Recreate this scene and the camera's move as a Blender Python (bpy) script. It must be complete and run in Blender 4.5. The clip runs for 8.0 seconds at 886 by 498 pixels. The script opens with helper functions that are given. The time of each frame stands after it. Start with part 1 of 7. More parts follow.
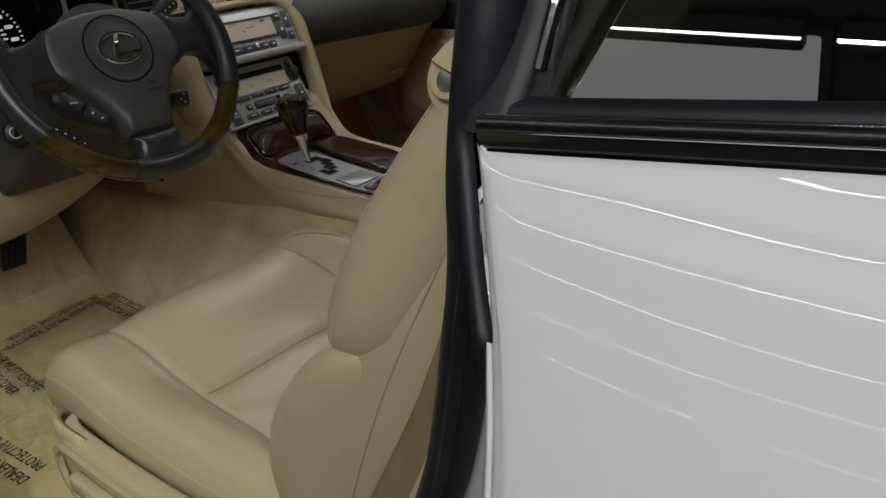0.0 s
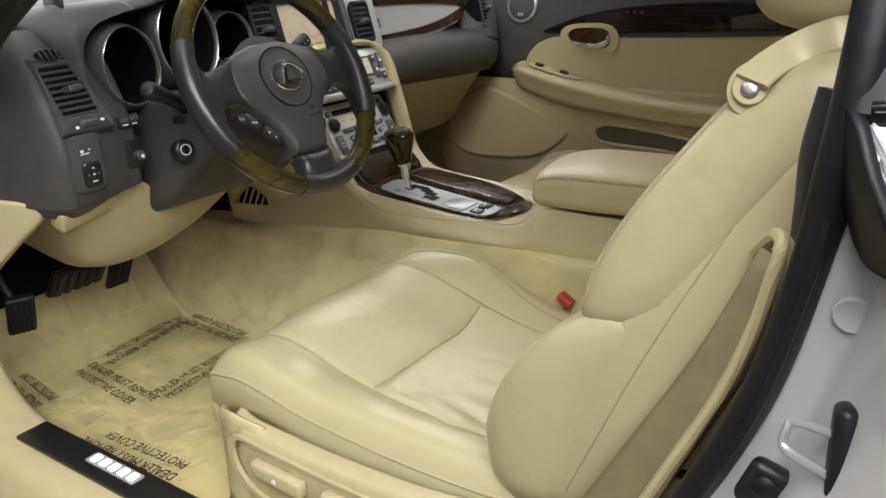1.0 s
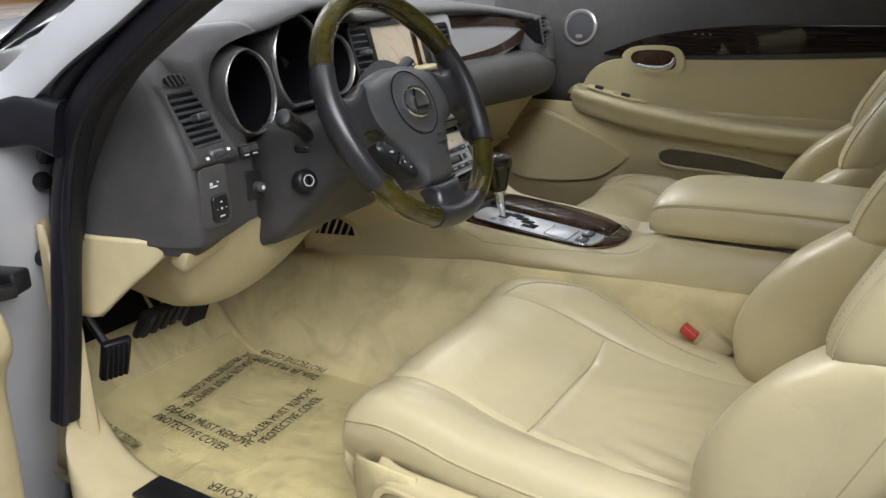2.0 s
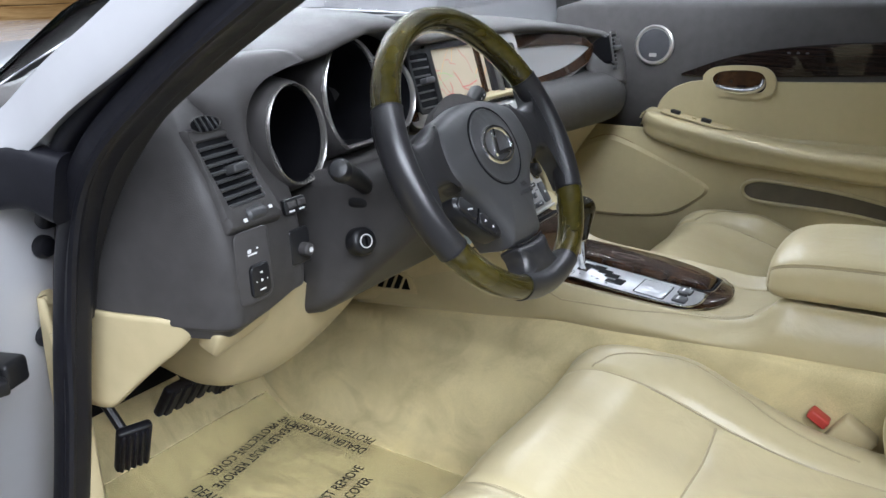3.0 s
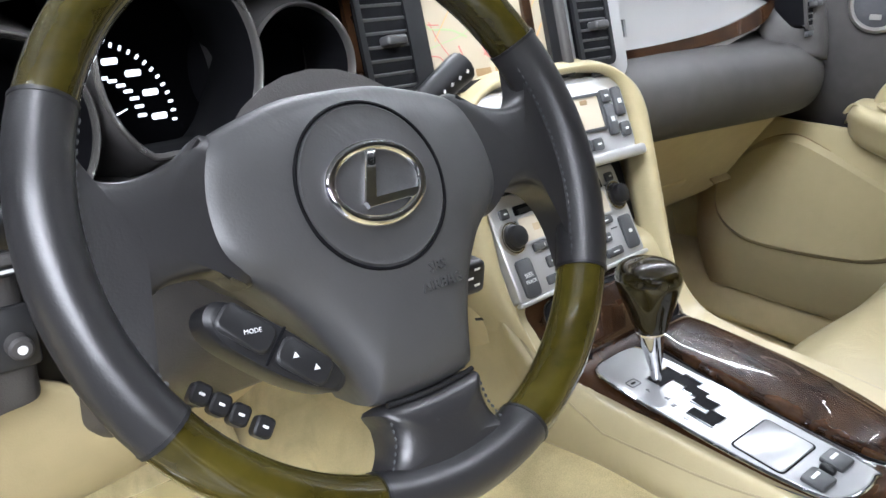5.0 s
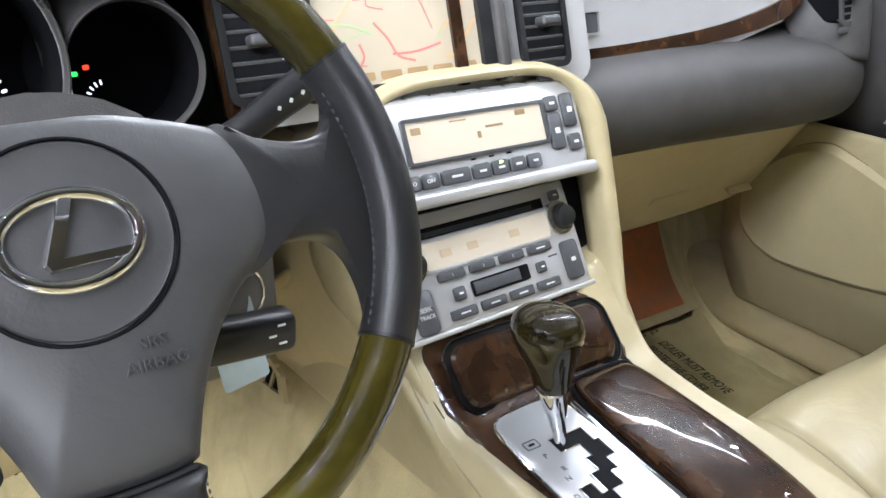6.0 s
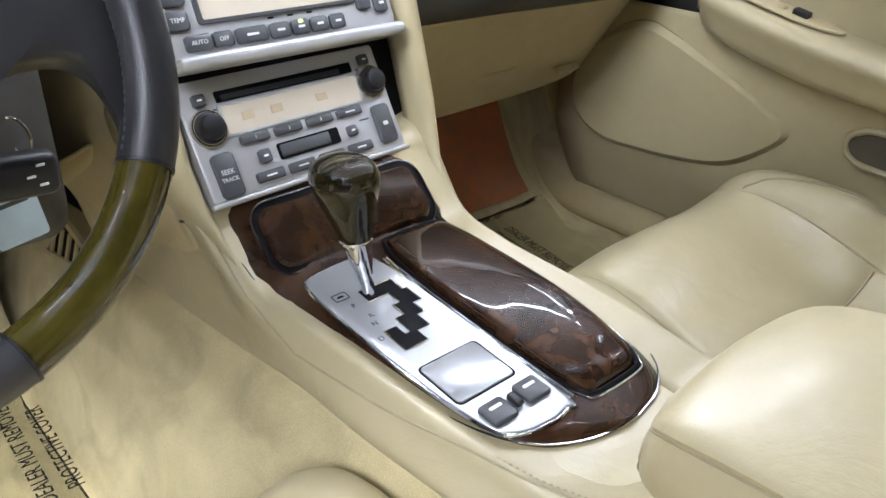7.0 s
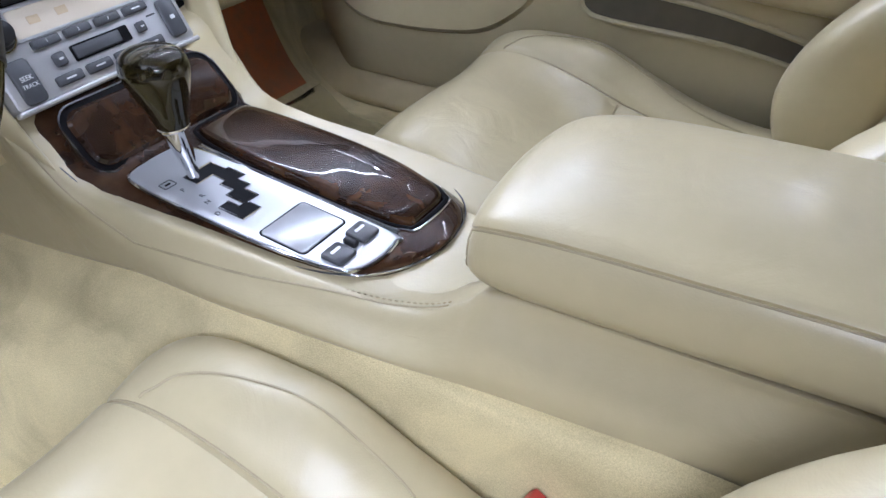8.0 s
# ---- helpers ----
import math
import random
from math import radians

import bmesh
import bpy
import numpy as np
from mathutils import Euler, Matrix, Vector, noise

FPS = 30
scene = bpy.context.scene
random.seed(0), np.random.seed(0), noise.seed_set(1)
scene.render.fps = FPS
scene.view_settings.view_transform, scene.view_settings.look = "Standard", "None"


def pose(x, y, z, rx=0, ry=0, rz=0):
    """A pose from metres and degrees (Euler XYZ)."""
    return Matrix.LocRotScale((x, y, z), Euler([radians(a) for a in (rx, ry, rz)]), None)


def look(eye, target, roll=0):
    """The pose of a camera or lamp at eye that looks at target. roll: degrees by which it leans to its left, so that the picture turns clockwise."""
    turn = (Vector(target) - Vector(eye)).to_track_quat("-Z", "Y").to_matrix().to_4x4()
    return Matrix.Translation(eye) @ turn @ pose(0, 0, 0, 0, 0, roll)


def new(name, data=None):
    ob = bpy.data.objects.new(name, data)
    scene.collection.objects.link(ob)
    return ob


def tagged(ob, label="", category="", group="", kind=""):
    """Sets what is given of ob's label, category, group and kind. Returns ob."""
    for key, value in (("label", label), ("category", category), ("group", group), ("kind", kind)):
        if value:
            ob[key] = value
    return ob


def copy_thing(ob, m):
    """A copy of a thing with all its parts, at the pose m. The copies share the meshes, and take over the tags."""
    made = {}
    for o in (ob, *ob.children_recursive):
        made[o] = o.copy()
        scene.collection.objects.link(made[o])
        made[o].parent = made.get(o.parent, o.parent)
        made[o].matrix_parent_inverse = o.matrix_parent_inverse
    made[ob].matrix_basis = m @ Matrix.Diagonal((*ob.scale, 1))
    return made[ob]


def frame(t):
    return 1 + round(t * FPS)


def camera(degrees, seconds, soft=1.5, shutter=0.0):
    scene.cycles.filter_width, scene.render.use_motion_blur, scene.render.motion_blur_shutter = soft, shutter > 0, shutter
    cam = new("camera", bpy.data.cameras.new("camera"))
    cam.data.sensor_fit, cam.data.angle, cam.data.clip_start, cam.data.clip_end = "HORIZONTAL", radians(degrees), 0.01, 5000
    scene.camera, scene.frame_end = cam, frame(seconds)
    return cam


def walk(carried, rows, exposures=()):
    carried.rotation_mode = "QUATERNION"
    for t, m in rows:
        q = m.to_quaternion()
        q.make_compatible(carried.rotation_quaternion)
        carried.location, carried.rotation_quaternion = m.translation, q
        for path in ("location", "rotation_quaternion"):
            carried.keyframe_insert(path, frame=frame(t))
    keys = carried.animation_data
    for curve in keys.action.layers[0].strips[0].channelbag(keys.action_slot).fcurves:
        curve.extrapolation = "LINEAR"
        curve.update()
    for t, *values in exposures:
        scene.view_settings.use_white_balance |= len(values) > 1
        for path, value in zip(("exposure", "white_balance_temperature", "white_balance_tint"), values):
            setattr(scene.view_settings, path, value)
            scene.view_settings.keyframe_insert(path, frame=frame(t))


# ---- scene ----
cam = camera(57.0, 8.0)
PATH = [
    (0, (-0.984, -1.048, 0.983), (0.429, 0.107, 0.164), -3.7),
    (0.3, (-1.074, -0.973, 0.988), (0.404, 0.118, 0.197), -1.7),
    (0.5, (-1.123, -0.953, 0.983), (0.368, 0.143, 0.222), -1.5),
    (1, (-1.272, -0.897, 0.983), (0.276, 0.161, 0.287), -1.2),
    (1.5, (-1.35, -0.803, 0.979), (0.24, 0.218, 0.324), -1.1),
    (2, (-1.355, -0.641, 0.986), (0.261, 0.339, 0.332), -0.9),
    (2.2, (-1.35, -0.6, 0.989), (0.266, 0.384, 0.341), -1.0),
    (3.3, (-1.116, -0.426, 0.992), (0.442, 0.656, 0.358), -1.6),
    (3.5, (-1.06, -0.406, 0.977), (0.469, 0.717, 0.342), -2.0),
    (3.7, (-0.999, -0.395, 0.958), (0.498, 0.773, 0.327), -2.4),
    (4, (-0.902, -0.369, 0.95), (0.553, 0.834, 0.29), -1.1),
    (4.2, (-0.839, -0.353, 0.948), (0.569, 0.889, 0.26), -0.5),
    (5.3, (-0.555, -0.362, 0.927), (0.575, 1.118, 0.197), -0.7),
    (5.5, (-0.509, -0.378, 0.939), (0.56, 1.129, 0.174), -0.3),
    (6, (-0.416, -0.38, 0.947), (0.588, 1.156, 0.153), -0.0),
    (6.5, (-0.384, -0.396, 0.938), (0.693, 1.041, 0.057), 1.0),
    (7, (-0.38, -0.446, 0.895), (0.798, 0.861, -0.055), 0.8),
    (7.5, (-0.385, -0.47, 0.889), (0.912, 0.651, -0.141), 1.2),
    (8, (-0.472, -0.477, 0.899), (0.957, 0.34, -0.238), 0.8),
]
walk(cam, [(t, look(eye, target, roll)) for t, eye, target, roll in PATH], [(0, -1.36, 6200, 10), (0.5, -0.5, 6600, 10), (1, -0.12, 6250, 10), (2, 0.05, 5900, 11), (3.5, 0.5, 5400, 11), (4.2, 0.7, 5600, 12), (5.5, 1.02, 5650, 12), (6.5, 0.92, 5600, 13), (7.2, 0.66, 5450, 15), (8, 0.58, 5100, 19)])

# ---------------------------------------------------------------- light
# A closed showroom: rows of white ceiling tubes, plus added fill, light it.
world = bpy.data.worlds.new("showroom_dim")
world.use_nodes = True
world.node_tree.nodes["Background"].inputs["Color"].default_value = (0.9, 0.95, 1.0, 1)
world.node_tree.nodes["Background"].inputs["Strength"].default_value = 0.02
scene.world = world
GROUND, CEILING = -0.12, 3.0
PANEL_GLOW = 2.0
# (x, y, turned across, energy, width)
ROWS = ((-4.2, 50), (-3.4, 55), (-2.8, 58), (-2.3, 50), (-1.9, 38), (-1.5, 32), (-1.1, 9))
# the last six, at x 2.1, 0.8 and -0.6, are unseen fill
ROW_AND_FILL_TUBES = [(x, y, 0, e, 0.009) for x, e in ROWS for y in (-5.0, -1.98)] + [(x, 1.12, 0, 3, 0.009) for x, _ in ROWS] + [(2.1, -0.2, 90, 24, 0.04), (2.1, 1.5, 90, 36, 0.04), (2.1, 3.2, 90, 70, 0.04), (2.1, 4.9, 90, 60, 0.04), (0.8, 3.4, 0, 45, 0.04), (-0.6, 2.3, 90, 1, 0.04)]
for x, y, turn, power, wide in ROW_AND_FILL_TUBES:
    la = bpy.data.lights.new("ceiling_tube", "AREA")
    la.shape, la.size, la.size_y, la.energy, la.color = "RECTANGLE", wide, 3.0, power, (1.0, 0.97, 0.93)
    new("ceiling_tube", la).matrix_world = pose(x, y, CEILING - 0.075, 0, 0, turn)



# ---------------------------------------------------------------- helpers
V = Vector
from mathutils.bvhtree import BVHTree


def crom(pts, n=6, closed=False):
    """Catmull-Rom through the points, n steps a span."""
    p = [np.array(q, float) for q in pts]
    m = len(p)
    out = []
    for i in range(m if closed else m - 1):
        a = p[(i - 1) % m] if closed or i > 0 else 2 * p[0] - p[1]
        b, c = p[i], p[(i + 1) % m]
        d = p[(i + 2) % m] if closed or i + 2 < m else 2 * p[-1] - p[-2]
        for k in range(n):
            t = k / n
            out.append(0.5 * (2 * b + (c - a) * t + (2 * a - 5 * b + 4 * c - d) * t * t + (3 * b - a - 3 * c + d) * t ** 3))
    if not closed:
        out.append(p[-1])
    return out


def surf(net, nu=5, nv=5):
    """A control net (rows of points) refined both ways."""
    rows = [crom(r, nu) for r in net]
    cols = [crom([r[j] for r in rows], nv) for j in range(len(rows[0]))]
    return [[cols[j][i] for j in range(len(cols))] for i in range(len(cols[0]))]


def grid(rows, wrap=False, cap=False):
    bm = bmesh.new()
    vs = [[bm.verts.new(V(q)) for q in r] for r in rows]
    m = len(rows[0])
    for i in range(len(rows) - 1):
        for j in range(m if wrap else m - 1):
            k = (j + 1) % m
            bm.faces.new((vs[i][j], vs[i][k], vs[i + 1][k], vs[i + 1][j]))
    if cap:
        bm.faces.new(vs[0][::-1])
        bm.faces.new(vs[-1])
    return bm


def groove(rows, col, depth, axis=(0, 0, -1)):
    """Sinks one column of a refined net: a sewn seam. Returns its line."""
    a = np.array(axis, float)
    for r in rows:
        r[col] = r[col] + a * depth
    return [r[col] for r in rows]


def plane_at(o, u, v):
    """A frame with its origin, its right and its up; z points out of it."""
    u, v = V(u).normalized(), V(v).normalized()
    n = u.cross(v).normalized()
    v = n.cross(u)
    m = Matrix((u, v, n)).transposed().to_4x4()
    m.translation = V(o)
    return m


def rrect(w, h, r, n=4):
    r = min(r, w / 2 - 1e-5, h / 2 - 1e-5)
    out = []
    for cx, cy, a0 in ((w / 2 - r, h / 2 - r, 0), (-w / 2 + r, h / 2 - r, 90), (-w / 2 + r, -h / 2 + r, 180), (w / 2 - r, -h / 2 + r, 270)):
        for k in range(n + 1):
            a = radians(a0 + 90 * k / n)
            out.append((cx + r * math.cos(a), cy + r * math.sin(a)))
    return out


def ellipse(a, b, n=40, t0=0, t1=360):
    full = abs(t1 - t0) >= 360
    return [(a * math.cos(radians(t0 + (t1 - t0) * k / (n if full else n - 1))), b * math.sin(radians(t0 + (t1 - t0) * k / (n if full else n - 1)))) for k in range(n)]


def prism(outline, depth, m, bev=0.0, back=0.0):
    """An outline in the frame m, from -back to depth along its normal; bev rounds the front edge."""
    bm = bmesh.new()
    c = np.mean(outline, 0)
    rings = [(1, -back), (1, depth)] if bev <= 0 else [(1, -back), (1, depth - bev), (0.3, depth - 0.3 * bev), (0, depth)]
    size = max(np.ptp([p[0] for p in outline]), 1e-6), max(np.ptp([p[1] for p in outline]), 1e-6)
    vs = []
    for f, z in rings:
        s = [1 - (1 - f) * 2 * bev / size[k] for k in (0, 1)]
        vs.append([bm.verts.new(m @ V((c[0] + (x - c[0]) * s[0], c[1] + (y - c[1]) * s[1], z))) for x, y in outline])
    k = len(outline)
    for a, b in zip(vs, vs[1:]):
        for i in range(k):
            bm.faces.new((a[i], a[(i + 1) % k], b[(i + 1) % k], b[i]))
    bm.faces.new(vs[0][::-1])
    bm.faces.new(vs[-1])
    return bm


def puff(outline, m, steps):
    """Rings of one outline, shrunk to its middle: steps of (scale, height)."""
    c = np.mean(outline, 0)
    rows = [[m @ V((c[0] + (x - c[0]) * s, c[1] + (y - c[1]) * s, z)) for x, y in outline] for s, z in steps]
    return grid(rows, wrap=True, cap=True)


def plate_with_hole(outer, inner, depth, m):
    """A frame between two outlines of the same count."""
    bm = bmesh.new()
    k = len(outer)
    rings = [[bm.verts.new(m @ V((x, y, z))) for x, y in o] for o, z in ((outer, 0), (outer, depth), (inner, depth), (inner, 0))]
    for a in range(4):
        r, s = rings[a], rings[(a + 1) % 4]
        for i in range(k):
            bm.faces.new((r[i], r[(i + 1) % k], s[(i + 1) % k], s[i]))
    return bm


def sweep(path, prof, up=(0, 0, 1), closed=False, scale=None, cap=True):
    p = [V(q) for q in path]
    rows = []
    for i, q in enumerate(p):
        a = p[i - 1] if closed or i > 0 else p[0]
        b = p[(i + 1) % len(p)] if closed or i + 1 < len(p) else p[-1]
        t = (b - a).normalized()
        s = t.cross(V(up)).normalized()
        w = s.cross(t)
        k = scale(i / max(1, len(p) - 1)) if scale else 1
        rows.append([q + s * (x * k) + w * (y * k) for x, y in prof])
    if closed:
        rows.append(rows[0])
        return grid(rows, wrap=True)
    return grid(rows, wrap=True, cap=cap)


def tube(path, r, n=8, up=(0, 0, 1), scale=None, closed=False):
    return sweep(path, ellipse(r, r, n), up, closed, scale)


def lathe(profile, m, n=28):
    rows = [[m @ V((r * math.cos(2 * math.pi * k / n), r * math.sin(2 * math.pi * k / n), h)) for k in range(n)] for r, h in profile]
    return grid(rows, wrap=True, cap=True)


def rbox(sx, sy, sz, r, m, seg=3):
    bm = bmesh.new()
    bmesh.ops.create_cube(bm, size=1)
    bmesh.ops.scale(bm, vec=(sx, sy, sz), verts=bm.verts)
    bmesh.ops.bevel(bm, geom=bm.edges[:], offset=min(r, 0.49 * min(sx, sy, sz)), segments=seg, profile=0.5, affect="EDGES")
    bmesh.ops.transform(bm, matrix=m, verts=bm.verts)
    return bm


def finish(name, bm, material, smooth=40):
    bmesh.ops.remove_doubles(bm, verts=bm.verts, dist=1e-6)
    bmesh.ops.recalc_face_normals(bm, faces=bm.faces)
    me = bpy.data.meshes.new(name)
    bm.to_mesh(me)
    bm.free()
    me.materials.append(material)
    if smooth:
        me.shade_smooth()
        me.set_sharp_from_angle(angle=radians(smooth))
    return new(name, me)


def part(name, bm, material, parent, label="", solid=0.0, smooth=40, off=-1.0):
    """One mesh object under a thing (an Empty) or under a part."""
    ob = finish(name, bm, material, smooth)
    ob.parent = parent
    ob.matrix_parent_inverse = Matrix.Translation(-parent.location) if parent.type == "EMPTY" else Matrix.Identity(4)
    if solid:
        md = ob.modifiers.new("thickness", "SOLIDIFY")
        md.thickness, md.offset = solid, off
    if label:
        ob["label"] = label
    return ob


def thing(name, base, label, category, group="", kind=""):
    ob = new(name)
    ob.location = base
    ob.empty_display_size = 0.05
    return tagged(ob, label, category, group, kind)


def alone(name, bm, material, label, category, kind="", smooth=40, solid=0.0):
    ob = finish(name, bm, material, smooth)
    if solid:
        ob.modifiers.new("thickness", "SOLIDIFY").thickness = solid
    return tagged(ob, label, category, "", kind)


def shifted(ob, m):
    """Moves the meshes of a part or thing and of all that hangs on it."""
    for o in (ob, *ob.children_recursive):
        if o.type == "MESH":
            o.data.transform(m)
    return ob


def words(text, size, m, material, name, parent, depth=0.0002, fit=0.0, bold=0.0):
    """Lettering in the built-in font, as a mesh in the frame m."""
    cu = bpy.data.curves.new(name, "FONT")
    cu.body, cu.size, cu.extrude, cu.align_x, cu.align_y = text, size, depth, "CENTER", "CENTER"
    cu.resolution_u, cu.offset = 2, bold
    tmp = new("lettering", cu)
    me = bpy.data.meshes.new_from_object(tmp.evaluated_get(bpy.context.evaluated_depsgraph_get()))
    bpy.data.objects.remove(tmp)
    me.name = name
    me.materials.clear()
    me.materials.append(material)
    w = max((v.co.x for v in me.vertices), default=1) - min((v.co.x for v in me.vertices), default=0)
    k = fit / w if fit else 1
    me.transform(m @ Matrix.Diagonal((k, 1, 1, 1)))
    ob = new(name, me)
    ob.parent = parent
    ob.matrix_parent_inverse = Matrix.Translation(-parent.location) if parent.type == "EMPTY" else Matrix.Identity(4)
    return ob


def drape(bm, pts, way=(0, 0, -1), lift=0.0004):
    """Lays a line on a surface along one direction."""
    tree, w, out = BVHTree.FromBMesh(bm), V(way).normalized(), []
    for p in pts:
        hit = tree.ray_cast(V(p) - w * 0.3, w)[0]
        if hit:
            out.append(hit - w * lift)
    return out


def stitches(path, material, parent, pitch=0.006, r=0.0007, lift=(0, 0, 0), name="stitching"):
    """A row of short thread dashes along a line, in one mesh."""
    p = [V(q) + V(lift) for q in path]
    bm = bmesh.new()
    s, nxt = 0.0, 0.0
    for a, b in zip(p, p[1:]):
        L = (b - a).length
        t = (b - a).normalized()
        u = t.orthogonal().normalized()
        w = t.cross(u)
        while nxt < s + L:
            c = a + t * (nxt - s)
            ring = [[bm.verts.new(c + t * d + u * (r * k * math.cos(q)) + w * (r * k * math.sin(q))) for q in (0, 1.57, 3.14, 4.71)] for d, k in ((-pitch * 0.3, 0.5), (0, 1.2), (pitch * 0.3, 0.5))]
            for e, f in zip(ring, ring[1:]):
                for i in range(4):
                    bm.faces.new((e[i], e[(i + 1) % 4], f[(i + 1) % 4], f[i]))
            nxt += pitch
        s += L
    ob = part(name, bm, material, parent)
    tagged(ob, kind="stuff")
    return ob


# ---------------------------------------------------------------- materials
def surface(name, colour, rough=0.5, metal=0.0, vary=0.08, grain=40.0, bump=0.0, bump_scale=300.0, coat=0.0, spec=0.5, blotch=4.0, second=None, sheen=0.0, dist=0.001):
    """A painted or covered surface: colour varied at two scales, fine relief, uneven gloss."""
    mt = bpy.data.materials.new(name)
    mt.use_nodes = True
    nt = mt.node_tree
    n, l = nt.nodes, nt.links
    b = n["Principled BSDF"]
    tc = n.new("ShaderNodeTexCoord")
    n1, n2 = n.new("ShaderNodeTexNoise"), n.new("ShaderNodeTexNoise")
    n1.inputs["Scale"].default_value, n2.inputs["Scale"].default_value = blotch, grain
    n1.inputs["Detail"].default_value = n2.inputs["Detail"].default_value = 4
    l.new(tc.outputs["Object"], n1.inputs["Vector"])
    l.new(tc.outputs["Object"], n2.inputs["Vector"])
    add = n.new("ShaderNodeMath")
    add.operation = "ADD"
    l.new(n1.outputs["Fac"], add.inputs[0])
    l.new(n2.outputs["Fac"], add.inputs[1])
    half = n.new("ShaderNodeMath")
    half.operation = "MULTIPLY"
    half.inputs[1].default_value = 0.5
    l.new(add.outputs[0], half.inputs[0])
    ramp = n.new("ShaderNodeValToRGB")
    lo = second or [c * (1 - 2 * vary) for c in colour]
    hi = [min(1, c * (1 + vary)) for c in colour]
    ramp.color_ramp.elements[0].position, ramp.color_ramp.elements[1].position = 0.33, 0.62
    ramp.color_ramp.elements[0].color, ramp.color_ramp.elements[1].color = (*lo, 1), (*hi, 1)
    l.new(half.outputs[0], ramp.inputs["Fac"])
    l.new(ramp.outputs["Color"], b.inputs["Base Color"])
    mr = n.new("ShaderNodeMapRange")
    mr.inputs["To Min"].default_value, mr.inputs["To Max"].default_value = max(0.02, rough * 0.82), min(1, rough * 1.18)
    l.new(n1.outputs["Fac"], mr.inputs["Value"])
    l.new(mr.outputs["Result"], b.inputs["Roughness"])
    b.inputs["Metallic"].default_value = metal
    b.inputs["Specular IOR Level"].default_value = spec
    b.inputs["Coat Weight"].default_value = coat
    b.inputs["Coat Roughness"].default_value = 0.03
    b.inputs["Sheen Weight"].default_value = sheen
    if bump:
        n3 = n.new("ShaderNodeTexNoise")
        n3.inputs["Scale"].default_value, n3.inputs["Detail"].default_value = bump_scale, 3
        l.new(tc.outputs["Object"], n3.inputs["Vector"])
        bp = n.new("ShaderNodeBump")
        bp.inputs["Strength"].default_value, bp.inputs["Distance"].default_value = bump, dist
        l.new(n3.outputs["Fac"], bp.inputs["Height"])
        l.new(bp.outputs["Normal"], b.inputs["Normal"])
    return mt


def leather(name, colour, rough=0.31):
    """Hide with a pebble grain and shallow creases."""
    mt = surface(name, colour, rough, vary=0.018, grain=60, blotch=5, spec=0.55)
    nt = mt.node_tree
    n, l = nt.nodes, nt.links
    b, tc = n["Principled BSDF"], n["Texture Coordinate"]
    vo = n.new("ShaderNodeTexVoronoi")
    vo.inputs["Scale"].default_value = 420
    vo.feature = "DISTANCE_TO_EDGE"
    wr = n.new("ShaderNodeTexNoise")
    wr.inputs["Scale"].default_value, wr.inputs["Detail"].default_value, wr.inputs["Distortion"].default_value = 14, 5, 1.2
    for k in (vo, wr):
        l.new(tc.outputs["Object"], k.inputs["Vector"])
    b1, b2 = n.new("ShaderNodeBump"), n.new("ShaderNodeBump")
    b1.inputs["Strength"].default_value, b1.inputs["Distance"].default_value = 0.12, 0.0006
    b2.inputs["Strength"].default_value, b2.inputs["Distance"].default_value = 0.32, 0.006
    l.new(vo.outputs["Distance"], b1.inputs["Height"])
    l.new(wr.outputs["Fac"], b2.inputs["Height"])
    l.new(b2.outputs["Normal"], b1.inputs["Normal"])
    l.new(b1.outputs["Normal"], b.inputs["Normal"])
    return mt


def wood(name, dark, light, scale=(30, 4, 30), coat=1.0, rough=0.25, burl=6.0):
    """Varnished veneer: stretched, knotted grain under a clear coat."""
    mt = bpy.data.materials.new(name)
    mt.use_nodes = True
    nt = mt.node_tree
    n, l = nt.nodes, nt.links
    b = n["Principled BSDF"]
    tc, mp = n.new("ShaderNodeTexCoord"), n.new("ShaderNodeMapping")
    mp.inputs["Scale"].default_value = scale
    l.new(tc.outputs["Object"], mp.inputs["Vector"])
    n1, n2 = n.new("ShaderNodeTexNoise"), n.new("ShaderNodeTexNoise")
    n1.inputs["Scale"].default_value, n1.inputs["Detail"].default_value, n1.inputs["Distortion"].default_value = 1.0, 8, burl
    n2.inputs["Scale"].default_value, n2.inputs["Detail"].default_value = 9, 6
    l.new(mp.outputs["Vector"], n1.inputs["Vector"])
    l.new(mp.outputs["Vector"], n2.inputs["Vector"])
    mx = n.new("ShaderNodeMix")
    mx.inputs["Factor"].default_value = 0.22
    l.new(n1.outputs["Fac"], mx.inputs["A"])
    l.new(n2.outputs["Fac"], mx.inputs["B"])
    ramp = n.new("ShaderNodeValToRGB")
    ramp.color_ramp.elements[0].position, ramp.color_ramp.elements[1].position = 0.36, 0.66
    ramp.color_ramp.elements[0].color, ramp.color_ramp.elements[1].color = (*dark, 1), (*light, 1)
    l.new(mx.outputs["Result"], ramp.inputs["Fac"])
    l.new(ramp.outputs["Color"], b.inputs["Base Color"])
    b.inputs["Roughness"].default_value = rough
    b.inputs["Specular IOR Level"].default_value = 0.1
    b.inputs["Coat Weight"].default_value = coat
    b.inputs["Coat Roughness"].default_value = 0.025
    return mt


def glow(name, colour, strength):
    mt = bpy.data.materials.new(name)
    mt.use_nodes = True
    b = mt.node_tree.nodes["Principled BSDF"]
    b.inputs["Base Color"].default_value = (*colour, 1)
    b.inputs["Emission Color"].default_value = (*colour, 1)
    b.inputs["Emission Strength"].default_value = strength
    return mt


